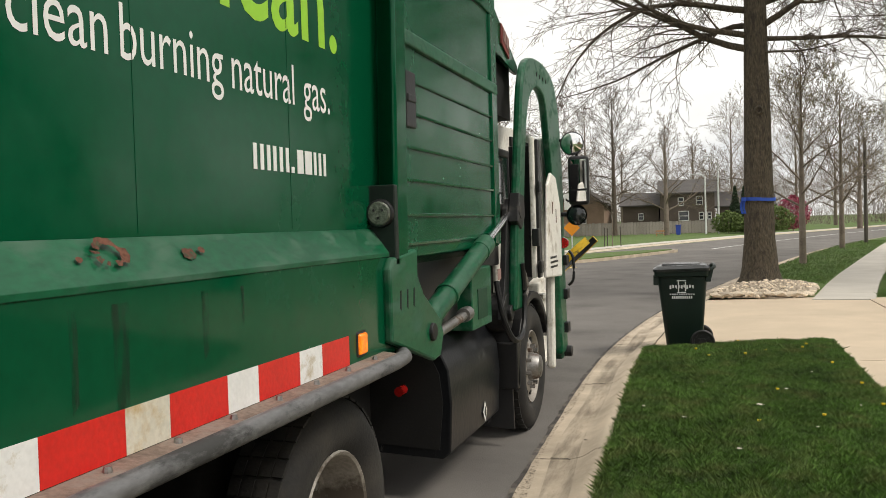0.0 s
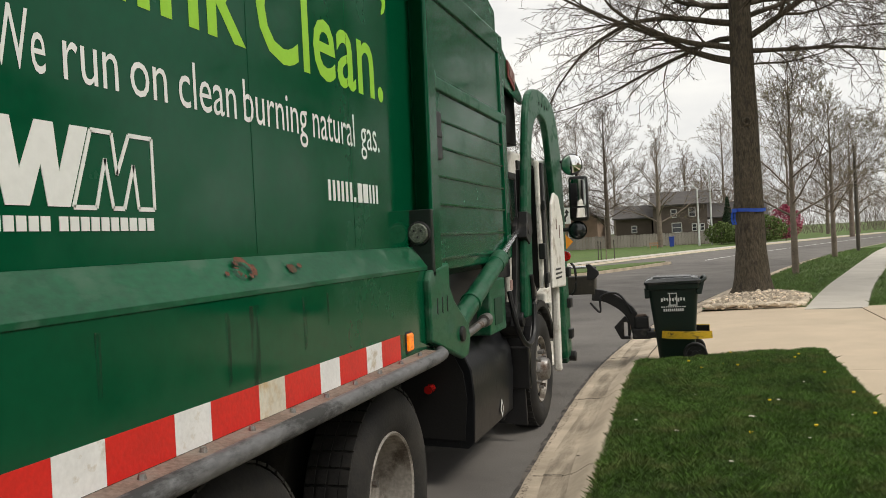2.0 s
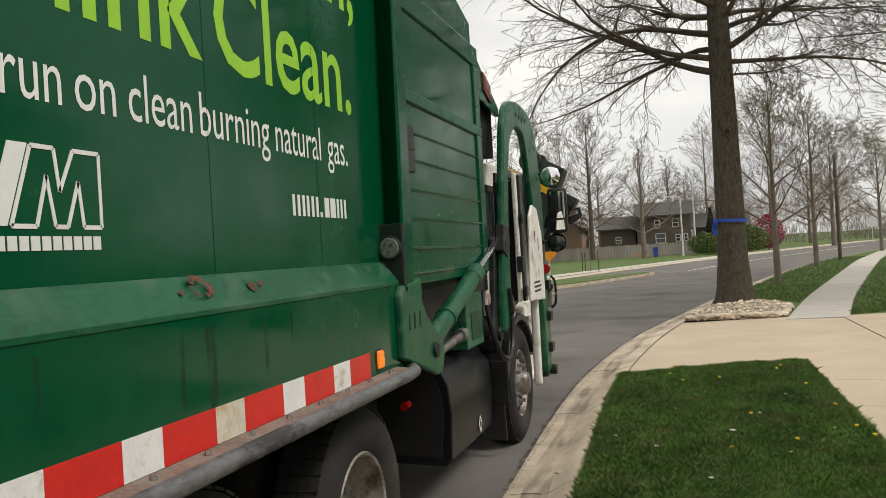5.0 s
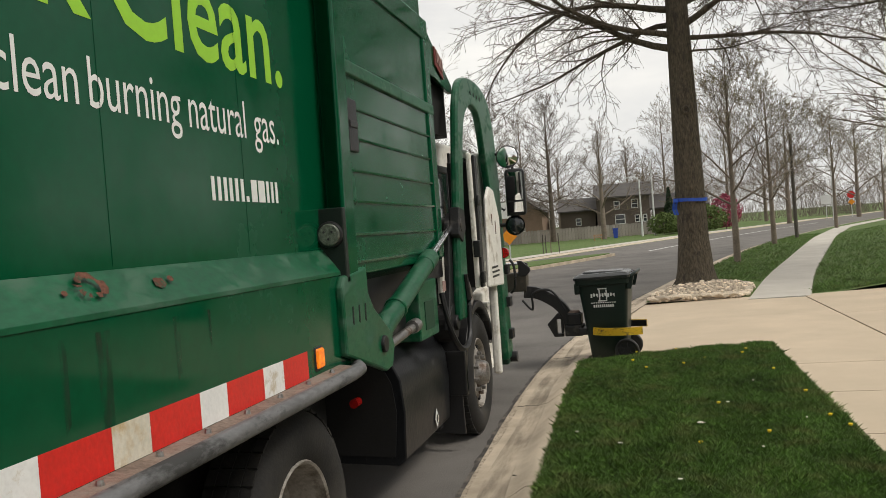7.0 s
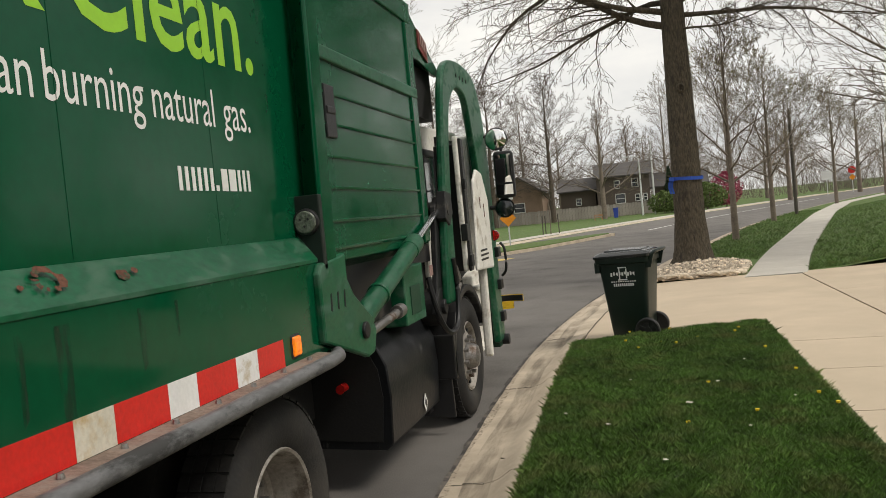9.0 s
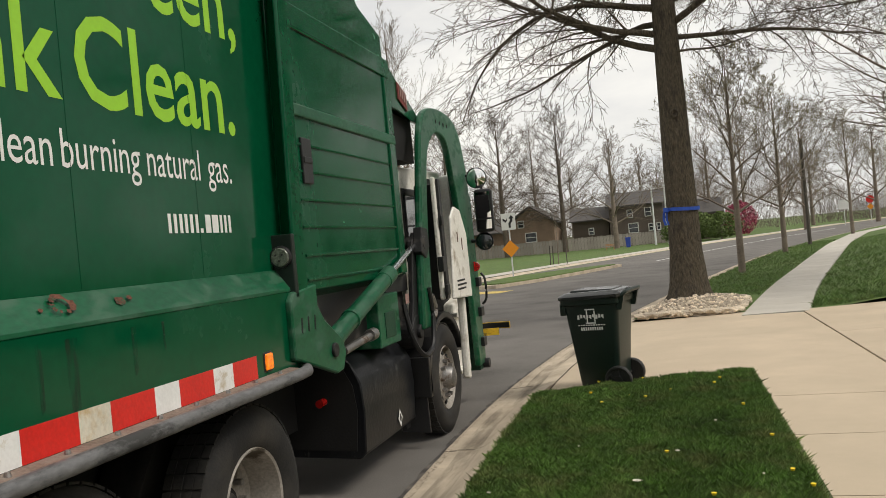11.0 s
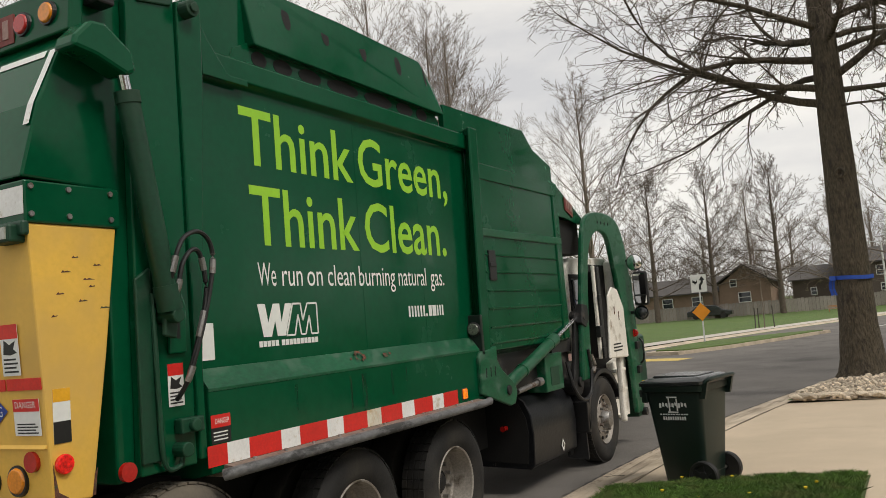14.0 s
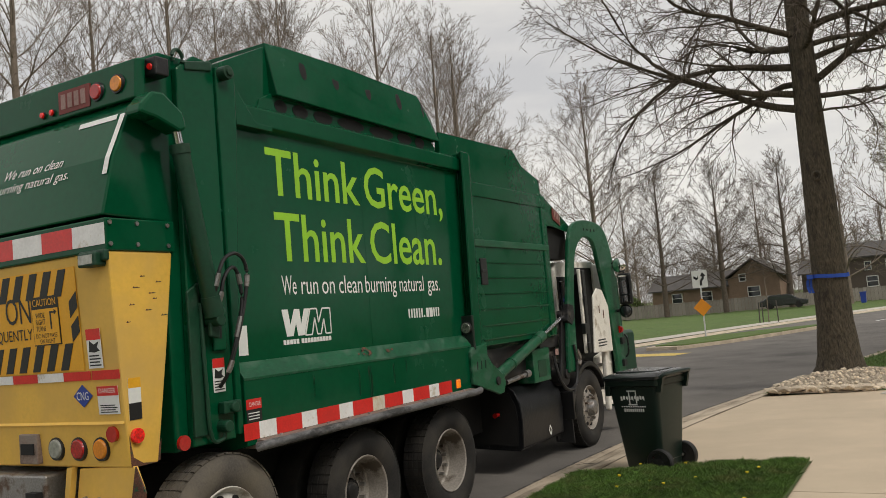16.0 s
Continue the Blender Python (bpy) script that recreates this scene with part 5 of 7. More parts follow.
cyl(bm, (-1.215, -3.82, 1.345), (-1.19, -3.82, 1.345), 0.046, n=20)
part("side_lamp", bm, REDLIT, truck, "lit red side lamp", bevel=0.006)


def warning(y, z, w, h, x, name="warning_label", red=0.28, figure=True, o=None, r=RIGHT, up=UPV):
    """A label: red heading, dark pictogram band, lines of small writing as bars."""
    o = (x, y, z) if o is None else o
    k = Vector(r).cross(Vector(up))
    lab = plate(name, WHITE, truck, o, r, up, w, h, 0.002, "white warning label with red heading")
    o = Vector(o) + k * 0.002
    rv, uv = Vector(r), Vector(up).normalized()
    plate("heading", TAPERED, lab, o + uv * h * (1 - red), r, up, w, h * red, 0.001)
    if figure:
        flat_shape("pictogram", SIGNBLACK, lab, [[(w * 0.12, h * 0.42), (w * 0.5, h * 0.40), (w * 0.9, h * 0.44), (w * 0.7, h * 0.52), (w * 0.85, h * 0.68), (w * 0.5, h * 0.6), (w * 0.2, h * 0.7)]], o, r, up, 0.001)
    for i in range(4):
        plate("writing_bar", SIGNBLACK, lab, o + rv * w * 0.1 + uv * h * (0.06 + 0.08 * i), r, up, w * (0.8 - 0.1 * (i % 2)), h * 0.035, 0.001)
    return lab


warning(-3.205, 1.525, 0.108, 0.225, -1.183)
lab = plate("danger_label", SIGNBLACK, truck, (-1.1540, -2.945, 1.29), RIGHT, UPV, 0.15, 0.155, 0.002, "red and black danger label")
plate("heading", TAPERED, lab, (-1.152, -2.945, 1.375), RIGHT, UPV, 0.15, 0.07, 0.001)
lettering("danger_word", "DANGER", WHITE, lab, (-1.151, -2.915, 1.395), RIGHT, UPV, 0.11, 0.03)
for i in range(3):
    plate("writing_bar", WHITE, lab, (-1.1519, -2.93, 1.305 + 0.02 * i), RIGHT, UPV, 0.11, 0.007, 0.001)
plate("paper_label", WHITE, truck, (-1.2385, -2.915, 1.745), RIGHT, UPV, 0.115, 0.21, 0.002, "plain white paper label")

# rear face signs on the yellow panel, which leans
rear_lean = Vector((0, -0.07, 1.06)).normalized()
def rear(x, z, out=0.0):
    return (x, -3.885 - 0.066 * (z - 1.40) - out, z)


def rplate(name, m, x, z, w, h, out=0.004, label="", parent=None):
    return plate(name, m, parent or truck, rear(x, z, out), REARR, rear_lean, w, h, 0.003, label)


sign = rplate("hazard_sign", SIGNYELLOW, -3.6, 1.755, 2.07, 0.645, 0.004, "yellow and black striped rear warning sign")
for k in range(14):
    x = -3.55 + 0.142 * k
    for z0 in (1.765, 2.225):
        flat_shape("sign_stripe", SIGNBLACK, sign, [[(0, 0), (0.075, 0), (0.145, 0.165), (0.07, 0.165)]], rear(x - 0.05, z0, 0.008), REARR, rear_lean)
for k in range(2):
    flat_shape("sign_stripe", SIGNBLACK, sign, [[(0, 0), (0.075, 0.06), (0.075, 0.16), (0, 0.10)]], rear(-1.61, 1.935 + 0.15 * k, 0.008), REARR, rear_lean)
lettering("sign_word", "ON", SIGNBLACK, sign, rear(-2.26, 2.08, 0.009), REARR, rear_lean, 0.26, 0.17)
lettering("sign_word", "QUENTLY", SIGNBLACK, sign, rear(-2.38, 1.96, 0.009), REARR, rear_lean, 0.38, 0.085)
inset = rplate("caution_sign", SIGNBLACK, -1.985, 1.93, 0.27, 0.31, 0.0075, label="yellow caution plate with black border")
rplate("caution_field", SIGNYELLOW, -1.977, 1.937, 0.254, 0.225, 0.011, parent=inset)
lettering("caution_word", "CAUTION", SIGNYELLOW, inset, rear(-1.965, 2.18, 0.012), REARR, rear_lean, 0.23, 0.045)
for i, wd in enumerate(("WIDE", "RIGHT", "TURNS")):
    lettering("caution_word", wd, SIGNBLACK, inset, rear(-1.945, 2.105 - 0.042 * i, 0.0145), REARR, rear_lean, 0.095, 0.033)
lettering("caution_word", "DO NOT PASS", SIGNBLACK, inset, rear(-1.955, 1.978, 0.0145), REARR, rear_lean, 0.21, 0.028)
lettering("caution_word", "ON RIGHT", SIGNBLACK, inset, rear(-1.92, 1.943, 0.0145), REARR, rear_lean, 0.15, 0.028)
flat_shape("turn_arrow", SIGNBLACK, inset, [[(0, 0), (0.012, 0), (0.012, 0.10), (0, 0.10)], [(0.0, 0.10), (0.05, 0.10), (0.05, 0.112), (0.0, 0.112)], [(0.045, 0.09), (0.07, 0.106), (0.045, 0.122)]], rear(-1.80, 2.03, 0.0145), REARR, rear_lean)
for i in range(6):
    rplate("tape_piece", (TAPEWHITE, TAPERED)[i % 2], -1.22 - 0.26 * (i + 1) + (0.0), 1.695, 0.258, 0.055, 0.004) if i else rplate("tape_piece", TAPERED, -1.47, 1.695, 0.25, 0.055, 0.004)
warning(0, 0, 0.13, 0.24, 0, o=rear(-1.485, 1.765, 0.006), r=REARR, up=rear_lean)
flat_shape("fuel_diamond", BLUEPLASTIC, truck, [[(0, 0.07), (0.09, 0.0), (0.18, 0.07), (0.09, 0.14)]], rear(-1.665, 1.53, 0.004), REARR, rear_lean, label="blue diamond fuel label")
lettering("fuel_word", "CNG", WHITE, truck, rear(-1.63, 1.575, 0.008), REARR, rear_lean, 0.11, 0.05)
warning(0, 0, 0.19, 0.17, 0, name="danger_label", o=rear(-1.44, 1.485, 0.004), r=REARR, figure=False, red=0.34, up=rear_lean)
lettering("danger_word", "DANGER", WHITE, truck, rear(-1.42, 1.613, 0.009), REARR, rear_lean, 0.15, 0.03)
lab = plate("warning_label", WHITE, truck, (-1.2145, -3.862, 1.44), RIGHT, UPV, 0.092, 0.25, 0.002, "orange and black warning label")
plate("heading", SIGNYELLOW, lab, (-1.2125, -3.862, 1.63), RIGHT, UPV, 0.092, 0.06, 0.001)
plate("writing_bar", SIGNBLACK, lab, (-1.2125, -3.862, 1.44), RIGHT, UPV, 0.092, 0.10, 0.001)
bm = bmnew()
for i in range(9):
    y, z = -3.85 + 0.03 * (i * 37 % 10), 2.02 + 0.035 * (i * 13 % 9)
    prism(bm, [(y, z), (y + 0.03 + 0.005 * i, z + 0.004), (y + 0.035, z + 0.011), (y + 0.02, z + 0.006), (y + 0.012, z + 0.013)], -1.2148, -1.2143, "x")
part("paint_chip", bm, RUST, truck, "chipped scratches in the yellow paint")
bm = bmnew()
prism(bm, [(-3.865, 1.162), (-3.67, 1.162), (-3.78, 1.178), (-3.845, 1.22), (-3.872, 1.36)], -1.2148, -1.2143, "x")
prism(bm, [(-3.668, 1.17), (-3.65, 1.17), (-3.632, 1.3), (-3.65, 1.27)], -1.2148, -1.2143, "x")
part("rust_edge", bm, RUST, truck, "rusted lower edge")
# lower light sill
for x, m, lb in ((-1.89, CLEAR, "clear reversing lamp"), (-1.67, REDLENS, "glowing red tail lamp"), (-1.46, AMBEROFF, "amber turn lamp")):
    round_lamp("tail_lamp", x, -3.870, 1.275, 0.064, m, lb)
bm = bmnew()
cyl(bm, (-1.335, -3.88, 1.365), (-1.335, -3.902, 1.365), 0.048, n=18)
part("rear_reflector", bm, REDOFF, truck, "dull red reflector")
bm = bmnew()
box(bm, -2.24, -2.05, -3.905, -3.86, 1.18, 1.37)
part("plate_recess", bm, RUSTLEDGE, truck, bevel=0.006)
bm = bmnew()
box(bm, -2.21, -2.08, -3.915, -3.88, 1.24, 1.31)
part("recess_opening", bm, DARK, truck)
bm = bmnew()
prism(bm, [(-3.90, 1.425), (-3.885, 1.445), (-3.87, 1.425)], mx(-1.23), -1.23, "x")
part("sill_lip", bm, YELLOW, truck)
bm = bmnew()
prism(bm, [(-1.75, 0.90), (-1.20, 0.92), (-1.14, 1.04), (-1.20, 1.17), (-1.70, 1.15)], -3.86, -3.83)
part("yellow_flap", bm, YELLOW, truck, "battered yellow under-run plate", bevel=0.006)
bm = bmnew()
prism(bm, [(-1.24, 0.92), (-1.14, 0.90), (-1.10, 1.02), (-1.18, 1.17)], -3.868, -3.858)
part("flap_rust", bm, RUST, truck, "rusted flap end")
for i in range(4):
    bm = bmnew()
    cyl(bm, (-1.65 + 0.13 * i, -3.86, 0.97), (-1.65 + 0.13 * i, -3.88, 0.97), 0.014, n=8)
    part("bolt", bm, STEEL, truck)
bm = bmnew()
box(bm, -3.0, -1.92, -3.95, -3.55, 0.70, 1.12)
part("under_box", bm, STEEL, truck, "grey metal box under the tail", bevel=0.015)
bm = bmnew()
prism(bm, [(-1.86, 0.66), (-1.82, 0.66), (-1.72, 1.16), (-1.77, 1.16)], -3.90, -3.86)
part("under_strut", bm, YELLOW, truck)
bm = bmnew()
box(bm, -1.40, -1.24, -4.03, -3.93, 2.37, 2.455)
prism(bm, [(-1.44, 2.40), (-1.20, 2.40), (-1.20, 2.47), (-1.44, 2.47)], -3.99, -3.95)
wl_ = part("work_lamp", bm, GREEN_DARK, truck, "dark green work lamp under the bumper", bevel=0.012)
bm = bmnew()
box(bm, -1.38, -1.26, -4.036, -4.028, 2.385, 2.44)
part("lens", bm, CLEAR, wl_)
# curved white edging and the rear slogan on the tailgate
pts = [(-3.728, 3.345), (-3.864, 3.045), (-3.893, 2.94)]
bm = bmnew()
for (a, b), (c, d2) in zip(pts, pts[1:]):
    vs = [bm.verts.new(p) for p in ((-1.255, a - 0.006, b), (-1.30, a - 0.006, b), (-1.30, c - 0.006, d2), (-1.255, c - 0.006, d2))]
    bm.faces.new(vs)
vs = [bm.verts.new(p) for p in ((-1.33, -3.728, 3.352), (-1.70, -3.728, 3.352), (-1.70, -3.745, 3.315), (-1.33, -3.745, 3.315))]
bm.faces.new(vs)
part("white_edging", bm, TAPEWHITE, truck, "white reflective edging strips")
hood_up = Vector((0, 0.14, 0.31)).normalized()
lettering("tail_slogan", "We run on clean", WHITE, truck, (-2.35, -3.858, 3.058), REARR, hood_up, 0.62, 0.075, "white slanting slogan", shear=0.25, thick=0.004)
lettering("tail_slogan", "burning natural gas.", WHITE, truck, (-2.42, -3.889, 2.945), REARR, (0, 0.10, 0.37), 0.78, 0.085, "white slanting slogan", shear=0.25, thick=0.004)

# the side-lift: rail box, boom, gripper with two yellow fingers
bm = bmnew()
prism(bm, [(-1.95, -0.17), (-0.01, -0.15), (0.0, 0.06), (-0.06, 0.085), (-1.95, 0.085)], -0.11, 0.11)
rail = part("lift_rail", bm, OLIVE, truck, "grimy olive telescoping lift rail", bevel=0.014)
bm = bmnew()
prism(bm, [(-0.10, 0.04), (0.0, 0.04), (0.055, 0.10), (0.05, 0.14), (-0.05, 0.235), (-0.11, 0.235), (-0.09, 0.17)], -0.12, -0.06)
part("rail_bracket", bm, BLACK, rail, bevel=0.008)
bm = bmnew()
prism(bm, [(-0.06, 0.05), (0.0, 0.05), (0.0, 0.19), (-0.06, 0.21)], 0.06, 0.12)
part("rail_bracket", bm, BLACK, rail, bevel=0.008)
bm = bmnew()
cyl(bm, (-1.4, -0.09, 0.20), (-0.08, -0.09, 0.20), 0.018, n=12)
part("rail_rod", bm, CHROME, rail, smooth=True)
bm = bmnew()
o3 = smooth_curve([(0.0, 0.0, 0), (0.18, -0.03, 0), (0.39, -0.16, 0), (0.51, -0.32, 0), (0.54, -0.50, 0)], 5)
rows = []
for i, p in enumerate(o3):
    dd = (o3[min(i + 1, len(o3) - 1)] - o3[max(i - 1, 0)]).normalized()
    q = Vector((-dd.y, dd.x, 0)) * (0.075 - 0.015 * i / len(o3))
    rows.append([bm.verts.new(v) for v in ((p.x + q.x, -0.06, p.y + q.y), (p.x + q.x, 0.06, p.y + q.y), (p.x - q.x, 0.06, p.y - q.y), (p.x - q.x, -0.06, p.y - q.y))])
for a, b in zip(rows, rows[1:]):
    for i in range(4):
        bm.faces.new((a[i], a[(i + 1) % 4], b[(i + 1) % 4], b[i]))
bm.faces.new(rows[0])
bm.faces.new(rows[-1][::-1])
prism(bm, [(0.40, -0.28), (0.26, -0.42), (0.34, -0.58), (0.46, -0.58), (0.46, -0.54), (0.38, -0.54), (0.38, -0.36), (0.43, -0.36), (0.43, -0.54), (0.46, -0.54), (0.48, -0.36)], -0.05, 0.05)
boom = part("lift_boom", bm, BLACK, truck, "black curved lift boom", bevel=0.01)
bm = bmnew()
tube(bm, smooth_curve([(-0.02, -0.09, -0.1), (0.10, -0.10, -0.22), (0.12, -0.09, -0.02), (0.34, -0.08, 0.0), (0.5, -0.08, -0.25)]), 0.014, 8)
part("boom_hose", bm, BLACKPLASTIC, boom, smooth=True)
bm = bmnew()
box(bm, -0.10, 0.12, -0.13, 0.13, -0.07, 0.06)
box(bm, -0.06, 0.10, -0.10, 0.10, 0.06, 0.20)
cyl(bm, (0.0, 0, 0.05), (0.0, 0, 0.21), 0.095, n=20)
box(bm, 0.08, 0.22, -0.20, 0.20, -0.05, 0.03)
gripper = part("gripper", bm, BLACK, truck, "black gripper head with hydraulics", bevel=0.012)
bm = bmnew()
cyl(bm, (0.0, 0, 0.21), (0.0, 0, 0.235), 0.088, 0.07, n=20)
box(bm, -0.13, -0.08, -0.05, 0.05, 0.04, 0.22)
part("motor_cap", bm, RUSTLEDGE, gripper, "tan dusty motor cap", bevel=0.006)
FINGERS = []
for s in (-1, 1):
    pts = [(0.0, 0.0), (0.14, s * 0.13), (0.30, s * 0.20), (0.50, s * 0.21), (0.68, s * 0.15)]
    c3 = smooth_curve([(a, b, 0) for a, b in pts], 4)
    bm = bmnew()
    for slot, z0, z1, off in ((0, -0.045, 0.045, 0.012), (1, -0.035, 0.035, -0.006)):
        rows = []
        for i, p in enumerate(c3):
            dd = (c3[min(i + 1, len(c3) - 1)] - c3[max(i - 1, 0)]).normalized()
            q = Vector((-dd.y, dd.x, 0)) * s
            a, b = p + q * off, p + q * (off - 0.016)
            rows.append([bm.verts.new((a.x, a.y, z0)), bm.verts.new((a.x, a.y, z1)), bm.verts.new((b.x, b.y, z1)), bm.verts.new((b.x, b.y, z0))])
        for a, b in zip(rows, rows[1:]):
            for i in range(4):
                bm.faces.new((a[i], a[(i + 1) % 4], b[(i + 1) % 4], b[i])).material_index = slot
        bm.faces.new(rows[0]).material_index = slot
        bm.faces.new(rows[-1][::-1]).material_index = slot
    fg = part("finger", bm, YELLOW_ARM, gripper, "scuffed yellow gripper finger")
    fg.data.materials.append(BLACKPLASTIC)
    fg.matrix_basis = pose(0.18, s * 0.16, 0)
    FINGERS.append(fg)


# wheeled refuse bin
def refuse_bin():
    b = thing("wheelie_bin", "dark green plastic wheeled bin with black lid and white print", "bin")
    bm = bmnew()
    rows = []
    for z, x0, x1, hw, r in ((0.03, -0.235, 0.215, 0.235, 0.05), (0.06, -0.245, 0.225, 0.245, 0.06), (0.55, -0.305, 0.265, 0.285, 0.06), (0.92, -0.35, 0.30, 0.315, 0.06), (0.93, -0.385, 0.325, 0.345, 0.06), (0.99, -0.39, 0.33, 0.35, 0.06)):
        ring = []
        for cx, cy, a0 in ((x1 - r, hw - r, 0), (x0 + r, hw - r, 90), (x0 + r, -hw + r, 180), (x1 - r, -hw + r, 270)):
            for k in range(5):
                a = radians(a0 + 22.5 * k)
                ring.append(bm.verts.new((cx + r * math.cos(a), cy + r * math.sin(a), z)))
        rows.append(ring)
    for a, c in zip(rows, rows[1:]):
        for i in range(20):
            bm.faces.new((a[i], a[(i + 1) % 20], c[(i + 1) % 20], c[i]))
    bm.faces.new(rows[0][::-1])
    bm.faces.new(rows[-1])
    part("bin_body", bm, BINGREEN, b, smooth=True)
    bm = bmnew()
    rows = []
    for z, g, r in ((0.985, 0.012, 0.06), (1.015, 0.015, 0.06), (1.03, 0.0, 0.06), (1.05, -0.05, 0.05), (1.055, -0.07, 0.05)):
        ring = []
        x0, x1, hw = -0.39 - g, 0.33 + g, 0.35 + g
        for cx, cy, a0 in ((x1 - r, hw - r, 0), (x0 + r, hw - r, 90), (x0 + r, -hw + r, 180), (x1 - r, -hw + r, 270)):
            for k in range(5):
                a = radians(a0 + 22.5 * k)
                ring.append(bm.verts.new((cx + r * math.cos(a), cy + r * math.sin(a), z + 0.02 * (cx + 0.4))))
        rows.append(ring)
    for a, c in zip(rows, rows[1:]):
        for i in range(20):
            bm.faces.new((a[i], a[(i + 1) % 20], c[(i + 1) % 20], c[i]))
    bm.faces.new(rows[0][::-1])
    bm.faces.new(rows[-1])
    lid = part("lid", bm, BINLID, b, "black domed lid", smooth=True)
    bm = bmnew()
    box(bm, -0.26, 0.20, -0.22, 0.22, 1.05, 1.078)
    part("lid_panel", bm, BINLID, lid, bevel=0.02)
    bm = bmnew()
    tube(bm, smooth_curve([(0.31, -0.30, 0.97), (0.375, -0.29, 1.03), (0.40, -0.22, 1.045), (0.40, 0.22, 1.045), (0.375, 0.29, 1.03), (0.31, 0.30, 0.97)], 4), 0.022, 8)
    prism(bm, [(0.28, 0.86), (0.34, 0.86), (0.385, 1.02), (0.36, 1.04), (0.30, 0.99)], -0.31, -0.27)
    prism(bm, [(0.28, 0.86), (0.34, 0.86), (0.385, 1.02), (0.36, 1.04), (0.30, 0.99)], 0.27, 0.31)
    part("handle", bm, BINGREEN, b, smooth=True)
    bm = bmnew()
    prism(bm, [(-0.40, 0.82), (-0.33, 0.82), (-0.33, 0.95), (-0.40, 0.95)], -0.30, 0.30)
    part("rim_lip", bm, BINGREEN, b, bevel=0.01)
    for s in (-1, 1):
        w = new("bin_wheel")
        w.parent = b
        w.matrix_basis = pose(0.205, s * 0.275, 0.125) @ Matrix.Diagonal((1.15, 1, 1.15, 1))
        bm = bmnew()
        lathe(bm, [(o, r) for o, r in ((-0.03, 0.02), (-0.03, 0.09), (-0.035, 0.115), (-0.025, 0.125), (0.025, 0.125), (0.035, 0.115), (0.03, 0.09), (0.012, 0.085), (0.012, 0.04), (0.03, 0.035), (0.03, 0.0))], (0, 0, 0), 26)
        for v in bm.verts:
            v.co = Vector((v.co.y, v.co.x * s, v.co.z))
        part("tyre", bm, BINBLACK, w, smooth=True)
        for k in range(6):
            bm = bmnew()
            m = Matrix.Rotation(radians(60 * k), 4, "Y")
            box(bm, -0.011, 0.011, s * 0.010, s * 0.028, 0.03, 0.092, m)
            part("spoke", bm, BINBLACK, w)
    bm = bmnew()
    cyl(bm, (0.215, -0.26, 0.125), (0.215, 0.26, 0.125), 0.016, n=10)
    part("axle", bm, STEEL, b)
    # print on the side facing the street corner
    up = Vector((0, -0.085, 1)).normalized()
    o = lambda x, z: (x, -0.245 - 0.0815 * (z - 0.06) - 0.004, z)
    polys = []
    for i in range(9):
        polys.append([(0.036 * i, 0.0 + 0.012 * (i % 3)), (0.036 * i + 0.024, 0.012 * (i % 2)), (0.036 * i + 0.027, 0.045), (0.036 * i + 0.003, 0.045 + 0.01 * (i % 2))])
    flat_shape("print_bars", WHITE, b, polys, o(-0.19, 0.775), (1, 0, 0), up, label="white slanting bars of print")
    t = 0.014
    sq = [[(0, 0), (0.12, 0), (0.12, t), (0, t)], [(0, 0.16), (0.12, 0.16), (0.12, 0.16 - t), (0, 0.16 - t)], [(0.015, 0), (0.03, 0), (0.03, 0.16), (0.015, 0.16)], [(0.105, 0.02), (0.12, 0.02), (0.12, 0.14), (0.105, 0.14)]]
    flat_shape("print_badge", WHITE, b, sq, o(-0.095, 0.725), (1, 0, 0), up, label="white square printed badge")
    flat_shape("print_bars", WHITE, b, [[(0.030 * i, 0), (0.030 * i + 0.022, 0), (0.030 * i + 0.022, 0.012), (0.030 * i, 0.012)] for i in range(11)], o(-0.19, 0.705), (1, 0, 0), up)
    flat_shape("print_bars", WHITE, b, [[(0.027 * i, 0), (0.027 * i + 0.018, 0), (0.027 * i + 0.018, 0.034), (0.027 * i, 0.034)] for i in range(10)], o(-0.16, 0.655), (1, 0, 0), up)
    for ch in b.children:
        if ch.type == "MESH":
            for v in ch.data.vertices:
                v.co.x *= 0.91
    return b


the_bin = refuse_bin()


# trees: tapered limbs grown from a seed
class Wood:
    def __init__(self):
        self.v, self.f = [], []

    def tube(self, pts, rs, n):
        base = len(self.v)
        for i, p in enumerate(pts):
            d = pts[min(i + 1, len(pts) - 1)] - pts[max(i - 1, 0)]
            d = d / (d.length + 1e-9)
            u = d.orthogonal().normalized()
            w = d.cross(u)
            for k in range(n):
                a = 2 * math.pi * k / n
                self.v.append(tuple(p + (u * math.cos(a) + w * math.sin(a)) * rs[i]))
        for i in range(len(pts) - 1):
            for k in range(n):
                self.f.append((base + i * n + k, base + i * n + (k + 1) % n, base + (i + 1) * n + (k + 1) % n, base + (i + 1) * n + k))

    def mesh(self, name, m):
        me = bpy.data.meshes.new(name)
        me.from_pydata(self.v, [], self.f)
        me.materials.append(m)
        me.shade_smooth()
        return me


